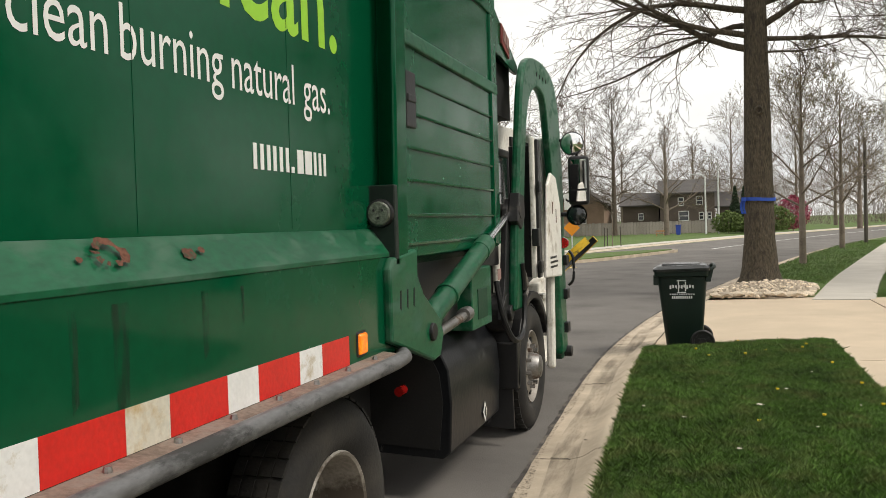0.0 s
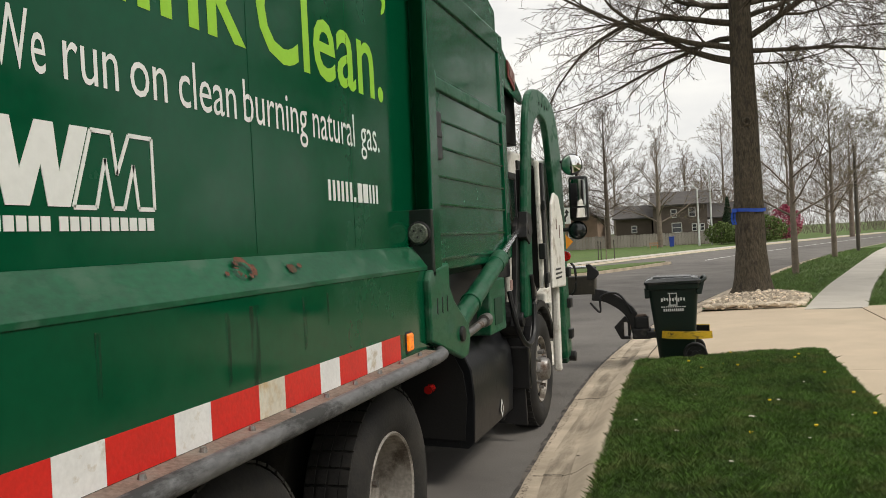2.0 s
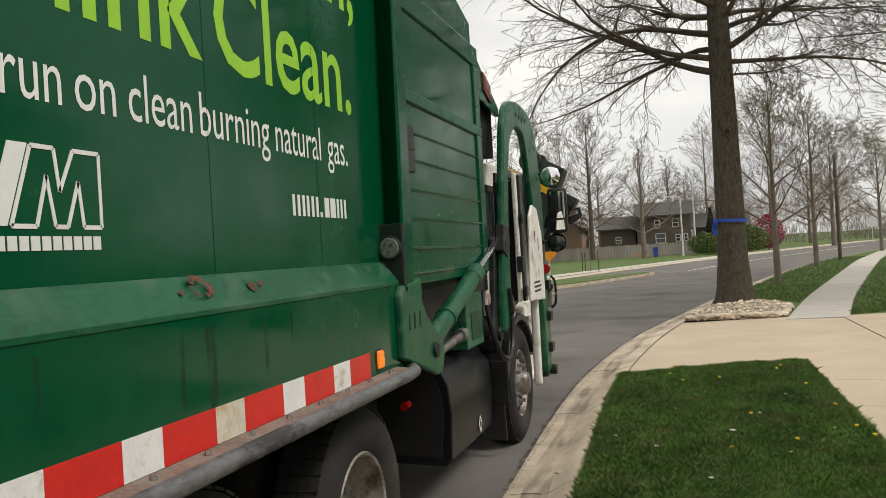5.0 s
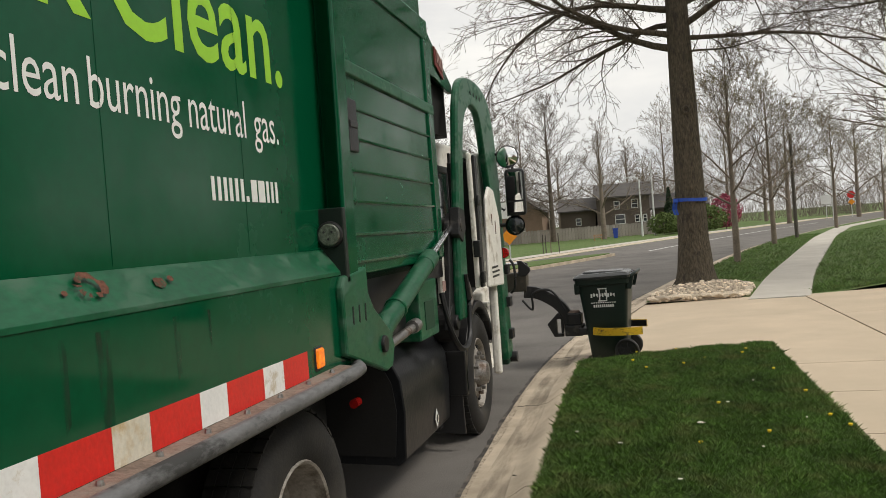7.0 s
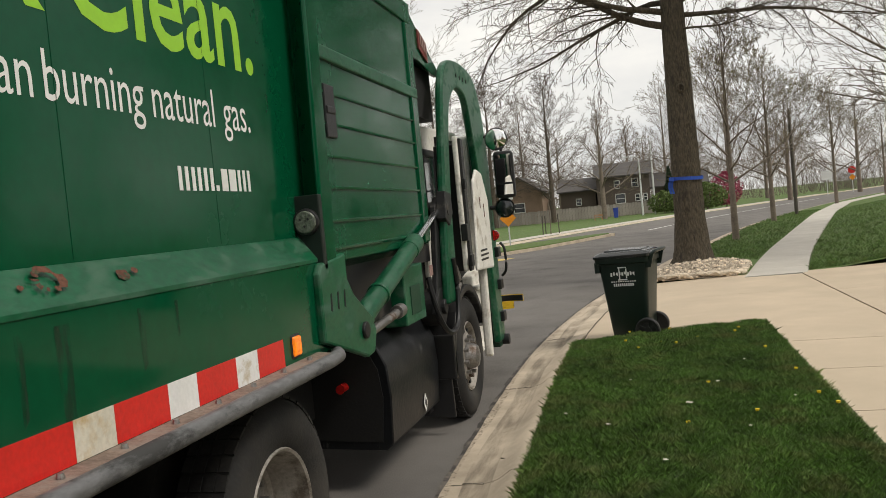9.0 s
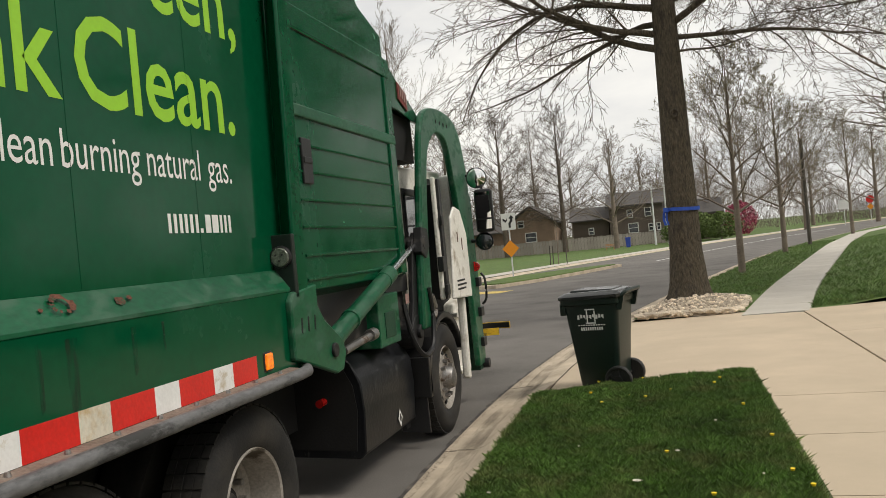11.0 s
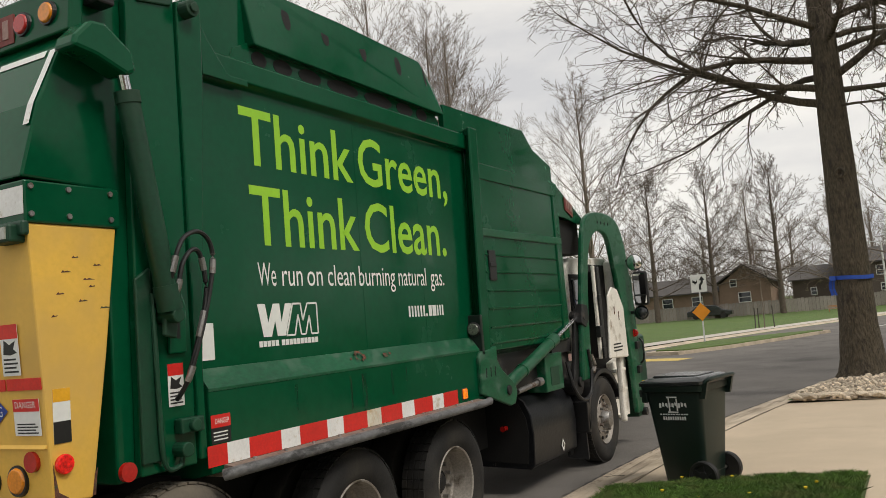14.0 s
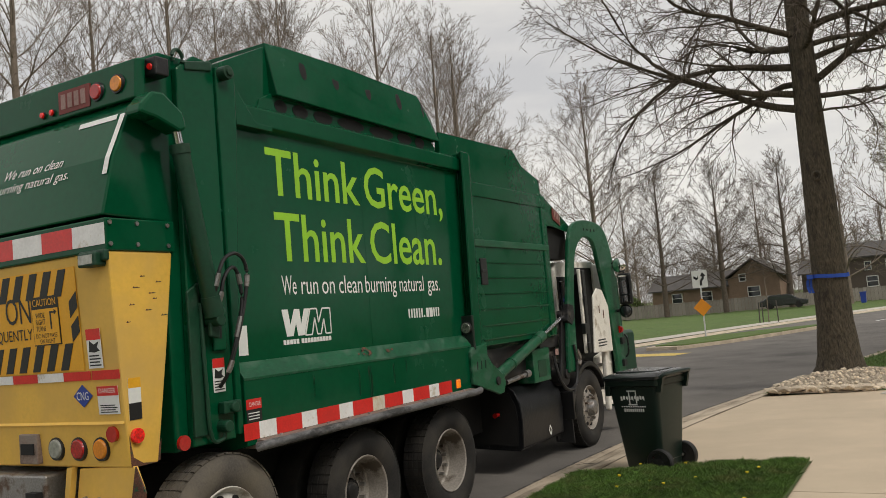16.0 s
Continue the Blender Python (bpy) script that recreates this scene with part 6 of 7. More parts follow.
def limb(rg, p, d, length, r, level, spec, coarse, fine, buds=None):
    """A wandering branch with its side branches; each level is thinner and shorter."""
    k = (11, 7, 5, 2)[level - 1]
    pts, q, dd = [p], p.copy(), d.copy()
    drift = Vector((0, 0, 0))
    for i in range(k):
        drift = drift * 0.55 + Vector((rg.gauss(0, 1), rg.gauss(0, 1), rg.gauss(0, 0.8))) * spec["wander"]
        lift = Vector((0, 0, (spec["lift"] if level > 1 else spec["limb_lift"]) * 6 / k))
        dd = (dd + drift + lift).normalized()
        q = q + dd * (length / k)
        pts.append(q)
    rs = [max(r * (1 - 0.88 * (i / k) ** 0.8), spec["tip"]) for i in range(k + 1)]
    (coarse if level <= 2 else fine).tube(pts, rs, 7 if level == 1 else 4 if level == 2 else 3)
    if level >= spec["levels"]:
        if buds is not None:
            for b in range(3):
                c = pts[-1 - b]
                s = 0.012 + 0.02 * rg.random()
                base = len(buds.v)
                for a in range(3):
                    buds.v.append((c.x + s * rg.uniform(-1, 1), c.y + s * rg.uniform(-1, 1), c.z + s * rg.uniform(-1, 1)))
                buds.f.append((base, base + 1, base + 2))
        return
    count = spec["kids"][level - 1]
    turn = rg.random() * 6.28
    for c in range(count):
        t = spec.get("bare", 0.18) + (1 - spec.get("bare", 0.18)) * (c + rg.random()) / count
        f = min(t, 0.999) * k
        i = int(f)
        at = pts[i].lerp(pts[i + 1], f - i)
        axis = (pts[i + 1] - pts[i]).normalized()
        side = axis.orthogonal().normalized()
        turn += 2.399 + rg.uniform(-0.6, 0.6)
        side.rotate(Matrix.Rotation(turn, 3, axis))
        side.z *= spec["flat"]
        ang = radians(rg.uniform(*spec["fork"]))
        nd = (axis * math.cos(ang) + side.normalized() * math.sin(ang)).normalized()
        ln = length * (spec["ratio"][0] + (spec["ratio"][1] - spec["ratio"][0]) * rg.random() ** 1.7) * (1.15 - 0.6 * t)
        limb(rg, at, nd, ln, max(rs[i] * rg.uniform(0.35, 0.6), spec["tip"]), level + 1, spec, coarse, fine, buds)


def tree(name, label, seed, height, r, first, limbs, spec, bark, twig, bud=False, flare=0.0, low=()):
    rg = random.Random(seed)
    coarse, fine, buds = Wood(), Wood(), Wood()
    k = 16
    pts, rs = [], []
    x = y = 0.0
    for i in range(k + 1):
        u = i / k
        z = height * u
        if i > 2:
            x += rg.gauss(0, spec["lean"]) * height / k
            y += rg.gauss(0, spec["lean"]) * height / k
        pts.append(Vector((x, y, z)))
        rs.append(max(r * (1 - 0.92 * u ** 1.15) , spec["tip"]))
    if flare:
        extra = [(0.0, 1.55), (0.12, 1.30), (0.35, 1.14), (0.7, 1.05)]
        pts = [Vector((0, 0, z)) for z, _ in extra] + pts[1:]
        rs = [r * s for _, s in extra] + rs[1:]
    coarse.tube(pts, rs, 18 if flare else 9)
    for c in range(limbs):
        u = first + (0.97 - first) * ((c + 0.5 * rg.random()) / limbs) ** spec.get("crowd", 1.0)
        base = [p for p in pts if p.z <= height * u][-1]
        j = pts.index(base)
        at = base.lerp(pts[min(j + 1, len(pts) - 1)], 0.5)
        a = c * 2.399 + rg.uniform(-0.5, 0.5)
        el = radians(spec["pitch"][0] + (spec["pitch"][1] - spec["pitch"][0]) * (u - first) / (1 - first) + rg.uniform(-9, 9))
        d = Vector((math.cos(a) * math.cos(el), math.sin(a) * math.cos(el), math.sin(el)))
        ln = height * spec["reach"] * (1.0 - 0.72 * ((u - first) / (1 - first)) ** spec.get("taper", 1.3)) * rg.uniform(0.8, 1.15)
        limb(rg, at, d, ln, max(rs[min(j, len(rs) - 1)] * spec["limb_r"], 0.012), 1, spec, coarse, fine, buds if bud else None)
    for z, a, el, ln, lr in low:
        a, el = radians(a), radians(el)
        limb(rg, Vector((0, 0, z)), Vector((math.cos(a) * math.cos(el), math.sin(a) * math.cos(el), math.sin(el))), ln, lr, 1, spec, coarse, fine)
    root = thing(name, label, "tree")
    for nm, wd, mt in (("trunk", coarse, bark), ("crown", fine, twig), ("blossom", buds, BUD)):
        if wd.v:
            ob = new(nm, wd.mesh(nm, mt))
            ob.parent = root
    return root


OAK = dict(wander=0.115, lift=-0.035, limb_lift=-0.02, levels=4, kids=(17, 9, 5), fork=(22, 58), ratio=(0.20, 0.58), flat=0.75, tip=0.0045, pitch=(14, 60), reach=0.40, limb_r=0.26, lean=0.004, crowd=1.1, taper=0.9, bare=0.12)
SLIM = dict(wander=0.05, lift=0.025, limb_lift=0.02, levels=4, kids=(9, 6, 4), fork=(20, 45), ratio=(0.35, 0.72), flat=0.9, tip=0.0035, pitch=(38, 66), reach=0.50, limb_r=0.36, lean=0.012, taper=0.9)
WIDE = dict(wander=0.06, lift=0.02, limb_lift=0.02, levels=3, kids=(9, 7), fork=(20, 48), ratio=(0.30, 0.70), flat=0.85, tip=0.013, pitch=(28, 74), reach=0.50, limb_r=0.40, lean=0.012, taper=0.9)
# lower limbs of the oak: height, heading, rise, length, thickness
LOW = [(5.05, 178, 9, 6.2, 0.085), (5.35, 205, 14, 5.6, 0.075), (5.6, 165, 15, 5.6, 0.07), (5.3, 15, -4, 4.6, 0.06), (5.5, -20, 26, 5.4, 0.08), (5.9, 190, 16, 6.0, 0.08), (6.0, 40, 12, 5.0, 0.07), (6.2, -60, 14, 4.6, 0.06), (6.3, 150, 16, 5.2, 0.07), (6.5, 230, 14, 5.0, 0.07), (6.6, 0, 20, 5.6, 0.08), (5.0, -40, -10, 2.8, 0.03)]
oak = tree("oak_tree", "large bare brown oak with drooping limbs in a stone ring", 11, 15.5, 0.335, 0.42, 34, OAK, BARK, TWIG, flare=1, low=LOW)
oak.matrix_basis = pose(1.2, 15.75, 0.25)
bm = bmnew()
lathe(bm, [(0.0, 0.03), (0.035, 0.045), (0.05, 0.075), (0.0, 0.11)], (0, 0, 0), 14)
for v in bm.verts:
    v.co = Vector((v.co.y * 0.9, -v.co.x, v.co.z)) + Vector((0.02, -0.285, 3.72))
part("knot", bm, BARK, oak, "pale healed branch knot")
# ribbon round the trunk
ribbon = thing("ribbon", "blue ribbon tied round the oak trunk", "ribbon", pose(1.2, 15.75, 2.07))
bm = bmnew()
rows = []
for k in range(28):
    a = 2 * math.pi * k / 28
    z = 0.012 * math.sin(a * 2)
    rows.append([bm.verts.new((0.345 * math.cos(a), 0.345 * math.sin(a), z + d)) for d in (-0.035, 0.035)])
for a, b in zip(rows, rows[1:] + rows[:1]):
    bm.faces.new((a[0], b[0], b[1], a[1]))
part("band", bm, BLUECLOTH, ribbon)
bm = bmnew()
for dx, w in ((-0.03, 0.05), (0.03, 0.04)):
    pts = [(-0.30 + dx, -0.20, 0.02), (-0.36 + dx, -0.24, -0.06), (-0.37 + dx, -0.22, -0.18), (-0.34 + dx, -0.23, -0.30)]
    prev = None
    for p in pts:
        a, b = bm.verts.new(p), bm.verts.new((p[0] + w, p[1] + 0.02, p[2]))
        if prev:
            bm.faces.new((prev[0], prev[1], b, a))
        prev = (a, b)
box(bm, -0.37, -0.27, -0.28, -0.20, -0.03, 0.05)
part("knot", bm, BLUECLOTH, ribbon, "hanging blue ribbon ends")

street = tree("street_tree", "young bare street tree with first buds", 21, 6.6, 0.115, 0.26, 20, dict(SLIM, pitch=(34, 64), reach=0.60, wander=0.07, taper=0.7, limb_r=0.45), GREYTWIG, GREYTWIG, bud=True)
street.matrix_basis = pose(3.0, 25.6, 0.11)
street["group"] = "street trees"
copy_thing(street, pose(5.9, 38.5, 0.11, 0, 0, 130) @ Matrix.Scale(1.1, 4))
for x, y, a in ((13.0, 60.5, 200), (20.5, 78, 300)):
    copy_thing(street, pose(x, y, 0.11, 0, 0, a) @ Matrix.Scale(1.15, 4))
tall = tree("bare_tree", "tall bare grey-brown tree across the street", 31, 17.0, 0.24, 0.20, 36, dict(SLIM, tip=0.0055, kids=(9, 6, 3), pitch=(26, 66), reach=0.42, fork=(18, 40), lift=0.02, taper=1.0, limb_r=0.30, ratio=(0.30, 0.66)), GREYTWIG, GREYTWIG)
tall.matrix_basis = pose(-18.5, 38, 0, 0, 0, 20)
tall["group"] = "bare trees"
broad = tree("bare_tree", "broad bare tree with a forked crown", 41, 11.5, 0.30, 0.20, 20, WIDE, GREYTWIG, GREYTWIG)
broad.matrix_basis = pose(-4.3, 88, 0, 0, 0, 20)
broad["group"] = "bare trees"
for x, y, a in ((11.5, 33, 130), (9.0, 25, 250), (-33, 78, 150), (-29, 66, 61), (-36, 52, 200), (-16, 112, 10), (-31, 104, 99), (12, 128, 45), (3, 120, 140)):
    copy_thing(tall, pose(x, y, 0, 0, 0, a))
for x, y, a, sc in ((-19.5, 25, 80, 0.95), (-25, 13, 33, 1.05), (-27, 33, 200, 1.1), (-30, 24, 140, 1.15), (-24, 29, 10, 1.0), (-29, 42, 250, 1.1), (-22, 44, 300, 1.0), (-14.5, 47, 60, 0.9), (-21, 34.5, 120, 1.1), (-27, 18, 70, 1.2), (-25, 24, 190, 1.15), (-17.5, 34, 220, 0.95), (-32, 34, 15, 1.25), (-20, 4, 290, 1.0)):
    copy_thing(tall, pose(x, y, 0, 0, 0, a) @ Matrix.Scale(sc, 4))
yard_tree = tree("bare_tree", "bare spreading tree by the far board fence", 51, 15.5, 0.32, 0.17, 38, dict(SLIM, tip=0.010, kids=(9, 6, 3), pitch=(14, 66), reach=0.46, fork=(18, 40), lift=0.015, taper=1.0, limb_r=0.27, ratio=(0.30, 0.66)), TWIG, TWIG)
yard_tree.matrix_basis = pose(-22.5, 89.5, 0)
yard_tree["group"] = "bare trees"
copy_thing(yard_tree, pose(-16.6, 91.2, 0, 0, 0, 110))
copy_thing(yard_tree, pose(-10.2, 92.6, 0, 0, 0, 230))
copy_thing(oak, pose(8.6, 20.0, 0.5, 0, 0, 100))
# Unseen trees beside and behind the camera, added for the truck's side to mirror
for x, y, a in ((9.5, -5, 10), (8, -20, 200), (26, -2, 150), (-2, -26, 20)):
    copy_thing(broad, pose(x, y, 0.2, 0, 0, a))
for x, y, a in ((-45, 84, 80), (-2, 112, 20), (6, 104, 180), (12.2, 30, 60), (20, 52, 140), (27, 66, 200), (34, 84, 310), (16, 100, 90), (26, 112, 35), (40, 120, 70), (-12, 120, 33), (-24, 122, 200), (-38, 112, 130), (-52, 108, 64), (33, 104, 5), (48, 110, 111), (18, 135, 50), (0, 138, 82), (-20, 140, 160), (-42, 138, 222), (-60, 130, 10)) + tuple((-95 + 7.3 * i, 118 + 37 * ((i * 7) % 5) / 5, i * 77 % 360) for i in range(0, 26, 2)):
    copy_thing(broad, pose(x, y, 0, 0, 0, a))


# brushy woods at the end of the street, too fine to tell apart
rg = np.random.RandomState(77)
n = 80000
bx = rg.uniform(-150, 170, n)
by = 150 + 26 * rg.uniform(0, 1, n) - 0.0006 * bx ** 2
top = 7.5 + 2.6 * np.sin(bx * 0.11) + 1.9 * np.sin(bx * 0.31 + 1) + 1.4 * np.sin(bx * 0.77 + 2)
bz = top * rg.uniform(0, 1, n) ** 1.15
bl = rg.uniform(0.5, 1.9, n)
ba = rg.normal(0, 0.55, n)
bw = rg.uniform(0.012, 0.034, n)
bv = np.zeros((n, 3, 3))
bv[:, 0] = np.stack([bx - bw, by, bz - 0.3], 1)
bv[:, 1] = np.stack([bx + bw, by + 0.02, bz - 0.3], 1)
bv[:, 2] = np.stack([bx + bl * np.sin(ba), by, bz + bl * np.cos(ba)], 1)
me = bpy.data.meshes.new("woods")
me.from_pydata(bv.reshape(-1, 3).tolist(), [], (np.arange(n)[:, None] * 3 + [0, 1, 2]).tolist())
me.materials.append(BRUSH)
tagged(new("woods", me), "leafless grey-brown woods at the end of the street", "woods", kind="stuff")


# shrubs of small leaves
def shrub(name, label, w, h, m, seed, count, pointed=False, trunk=False):
    rg = random.Random(seed)
    wd = Wood()
    for i in range(count):
        u = rg.random()
        z = h * (0.08 + 0.92 * u)
        rad = w * (1 - u if pointed else math.sqrt(max(0.02, 1 - (2 * u - 0.9) ** 2))) * rg.uniform(0.55, 1.08)
        a = rg.random() * 2 * math.pi
        c = Vector((rad * math.cos(a), rad * math.sin(a), z))
        s = 0.09 + 0.10 * rg.random()
        base = len(wd.v)
        for k in range(4):
            wd.v.append(tuple(c + Vector((rg.uniform(-s, s), rg.uniform(-s, s), rg.uniform(-s, s)))))
        wd.f += [(base, base + 1, base + 2), (base, base + 2, base + 3)]
    root = thing(name, label, "shrub")
    ob = new("foliage", wd.mesh("foliage", m))
    ob.parent = root
    bm = bmnew()
    tube(bm, [(0, 0, 0), (0.02, 0, h * 0.4), (0, 0.02, h * 0.8)], [0.08, 0.06, 0.02], 6)
    part("stem", bm, GREYTWIG, root)
    return root


redbud = shrub("redbud", "crimson flowering redbud in the far yard", 1.9, 4.2, MAGENTA, 5, 2200)
redbud.matrix_basis = pose(8.4, 92, 0.0) @ Matrix.Scale(0.9, 4)
hedge = shrub("shrub", "rounded green shrub by the far house", 1.7, 2.3, SHRUB, 6, 1800)
hedge.matrix_basis = pose(1.9, 90, 0)
for x, y, sc in ((3.6, 91, 0.7), (6.3, 90, 1.2), (4.3, 95, 1.3), (-28, 92, 1.2)):
    copy_thing(hedge, pose(x, y, 0) @ Matrix.Scale(sc, 4))
con = shrub("conifer", "dark upright conifer by the far house", 1.0, 5.0, CONIFER, 7, 2400, True)
con.matrix_basis = pose(2.7, 94, 0)
copy_thing(con, pose(3.7, 95, 0, 0, 0, 40))


# far houses
def window(root, x, z, w, h, y):
    bm = bmnew()
    for a in ((x - w / 2, x + w / 2, z, z + 0.09), (x - w / 2, x + w / 2, z + h - 0.09, z + h), (x - w / 2, x - w / 2 + 0.09, z, z + h), (x + w / 2 - 0.09, x + w / 2, z, z + h), (x - w / 2, x + w / 2, z + h / 2 - 0.03, z + h / 2 + 0.03)):
        box(bm, a[0], a[1], y - 0.08, y, a[2], a[3])
    wdw = part("window", bm, TRIMWHITE, root)
    bm = bmnew()
    box(bm, x - w / 2 + 0.06, x + w / 2 - 0.06, y - 0.03, y - 0.01, z + 0.06, z + h - 0.06)
    part("pane", bm, WINDOWGLASS, wdw)


def house(name, label, x0, x1, y0, y1, eave, ridge, wall, wins, gable_x=True):
    h = thing(name, label, "house")
    bm = bmnew()
    box(bm, x0, x1, y0, y1, -0.2, eave)
    part("wall", bm, wall, h)
    bm = bmnew()
    ym = (y0 + y1) / 2
    if gable_x:
        prism(bm, [(y0 - 0.5, eave - 0.1), (ym, ridge), (y1 + 0.5, eave - 0.1), (y1 + 0.5, eave), (ym, ridge + 0.18), (y0 - 0.5, eave + 0.05)], x0 - 0.4, x1 + 0.4, "x")
        prism(bm, [(y0, eave), (y1, eave), (ym, ridge)], x0 + 0.05, x1 - 0.05, "x")
    else:
        xm = (x0 + x1) / 2
        prism(bm, [(x0 - 0.5, eave - 0.1), (xm, ridge), (x1 + 0.5, eave - 0.1), (x1 + 0.5, eave), (xm, ridge + 0.18), (x0 - 0.5, eave + 0.05)], y0 - 0.4, y1 + 0.4)
    part("roof", bm, ROOF, h)
    if not gable_x:
        bm = bmnew()
        prism(bm, [(x0 + 0.05, eave), (x1 - 0.05, eave), ((x0 + x1) / 2, ridge - 0.05)], y0 + 0.02, y1 - 0.05)
        part("gable", bm, wall, h)
    for x, z, w, hh in wins:
        window(h, x, z, w, hh, y0)
    return h


house("house", "two-storey brown sided house with white windows", -5.6, 0.6, 100, 109, 4.7, 6.3, SIDING, [(-2.9, 1.4, 1.2, 1.2), (-1.1, 3.2, 0.8, 1.1), (-3.2, 3.2, 0.7, 1.0), (-0.9, 1.5, 0.6, 0.9), (0.0, 1.5, 0.5, 0.9)])
house("house", "low wing of the brown house", 0.9, 7.0, 101, 108, 3.0, 4.6, SIDING, [(3.0, 1.2, 1.2, 1.1)])
house("house", "low brown sided wing behind the fence", -10.2, -5.9, 102, 110, 3.4, 4.9, SIDING, [(-8.0, 1.6, 0.7, 0.9)])
house("house", "tan brick house with a gabled roof", -17.5, -12.0, 98, 106, 3.6, 5.6, BRICKTAN, [(-14.8, 1.4, 1.4, 1.2), (-15.9, 3.2, 0.8, 0.9)], False)
house("house", "long tan brick house wing", -27.0, -17.4, 100, 107, 2.9, 4.6, BRICKTAN, [(-24, 1.3, 1.3, 1.2), (-20.5, 1.3, 1.3, 1.2)])
# Two houses out of view, added to darken what the truck's paint reflects
house("house", "unseen two-storey house by the driveway, added for truck reflections", 13, 24, 2, 15, 5.4, 7.6, SIDING, [])
house("house", "unseen tan brick two-storey house, added for truck reflections", 14, 25, -26, -9, 5.4, 7.6, BRICKTAN, [])
house("house", "grey house behind the woods", 36, 48, 118, 126, 4.6, 6.6, SIDING, [(40, 1.4, 1.2, 1.2), (44, 1.4, 1.2, 1.2)])

# wooden fence of boards
fence = thing("fence", "weathered grey board fence round the far yards", "fence")
me = None
pts = [(-46, 84), (-20, 92), (1.2, 97.5)]
for (xa, ya), (xb, yb) in zip(pts, pts[1:]):
    ln = math.hypot(xb - xa, yb - ya)
    k = int(ln / 0.36)
    for i in range(k):
        if me is None:
            bm = bmnew()
            prism(bm, [(-0.17, 0), (0.17, 0), (0.17, 1.36), (0.12, 1.42), (-0.12, 1.42), (-0.17, 1.36)], -0.015, 0.015)
            o = part("board", bm, FENCE, fence)
            me = o.data
        else:
            o = new("board", me)
            o.parent = fence
        u = (i + 0.5) / k
        o.matrix_basis = pose(xa + (xb - xa) * u, ya + (yb - ya) * u, -0.02 + 0.03 * (i % 3), 0, 0, math.degrees(math.atan2(yb - ya, xb - xa)))


# street furniture
def lamp_pole(x, y, h, arm):
    p = thing("street_lamp", "slim pale galvanised street lamp", "street lamp", pose(x, y, 0), group="street lamps")
    bm = bmnew()
    tube(bm, [(0, 0, 0), (0, 0, h)], [0.11, 0.07], 8)
    part("pole", bm, POLEWHITE, p, smooth=True)
    bm = bmnew()
    tube(bm, smooth_curve([(0, 0, h - 0.05), (-0.25 * arm, 0, h + 0.25), (-1.0 * arm, 0, h + 0.35)], 4), 0.05, 6)
    box(bm, -1.5 * arm, -0.95 * arm, -0.12, 0.12, h + 0.29, h + 0.40)
    part("lamp_head", bm, POLEWHITE, p)


lamp_pole(-0.35, 88, 5.9, 1)
lamp_pole(0.95, 90, 7.8, 1)
lamp_pole(21.5, 104, 6.0, 1)
lamp_pole(27.5, 118, 6.5, 1)
post = thing("utility_post", "dark wooden post by the sidewalk", "post", pose(8.0, 45.5, 0.1))
bm = bmnew()
tube(bm, [(0, 0, 0), (0, 0, 5.6)], [0.10, 0.08], 8)
part("pole", bm, POLEDARK, post, smooth=True)
sg = thing("road_sign", "white arrow sign above an orange diamond on one post", "road sign", pose(-6.25, 37, 0.05))
bm = bmnew()
box(bm, -0.03, 0.03, -0.02, 0.02, 0, 3.1)
part("post", bm, POLEWHITE, sg)
bm = bmnew()
box(bm, -0.34, 0.34, -0.035, -0.022, 2.24, 3.02)
arrow = part("arrow_plate", bm, TRIMWHITE, sg, "white plate with a black curved arrow")
flat_shape("arrow", SIGNBLACK, arrow, [[(0.36, 0.10), (0.46, 0.10), (0.46, 0.28), (0.56, 0.40), (0.56, 0.52), (0.64, 0.52), (0.51, 0.70), (0.38, 0.52), (0.46, 0.52), (0.46, 0.44), (0.36, 0.32)], [(0.10, 0.42), (0.30, 0.42), (0.30, 0.56), (0.20, 0.34), (0.10, 0.56)]], (-0.36, -0.0365, 2.24), (1, 0, 0), UPV)
bm = bmnew()
prism(bm, [(-0.40, 1.36), (0, 0.96), (0.40, 1.36), (0, 1.76)], -0.05, -0.036)
part("diamond_plate", bm, ORANGE, sg, "orange diamond plate")
st = thing("stop_sign", "small red stop sign far up the street", "road sign", pose(26.3, 117, 0))
bm = bmnew()
box(bm, -0.04, 0.04, -0.02, 0.02, 0, 2.6)
part("post", bm, POLEWHITE, st)
bm = bmnew()
prism(bm, [(0.5 * math.cos(radians(22.5 + 45 * i)), 2.9 + 0.5 * math.sin(radians(22.5 + 45 * i))) for i in range(8)], -0.05, -0.03)
part("plate", bm, TAPERED, st, "red octagon plate")
bm = bmnew()
prism(bm, [(-0.42, 1.95), (0, 1.55), (0.42, 1.95), (0, 2.35)], -0.05, -0.03)
part("lower_plate", bm, ORANGE, st, "orange diamond plate")
s2 = thing("road_sign", "white street plate on a post", "road sign", pose(21.4, 107.5, 0))
bm = bmnew()
box(bm, -0.04, 0.04, -0.02, 0.02, 0, 2.2)
part("post", bm, POLEWHITE, s2)
bm = bmnew()
box(bm, -0.6, 0.6, -0.05, -0.03, 1.9, 3.0)
part("plate", bm, TRIMWHITE, s2)
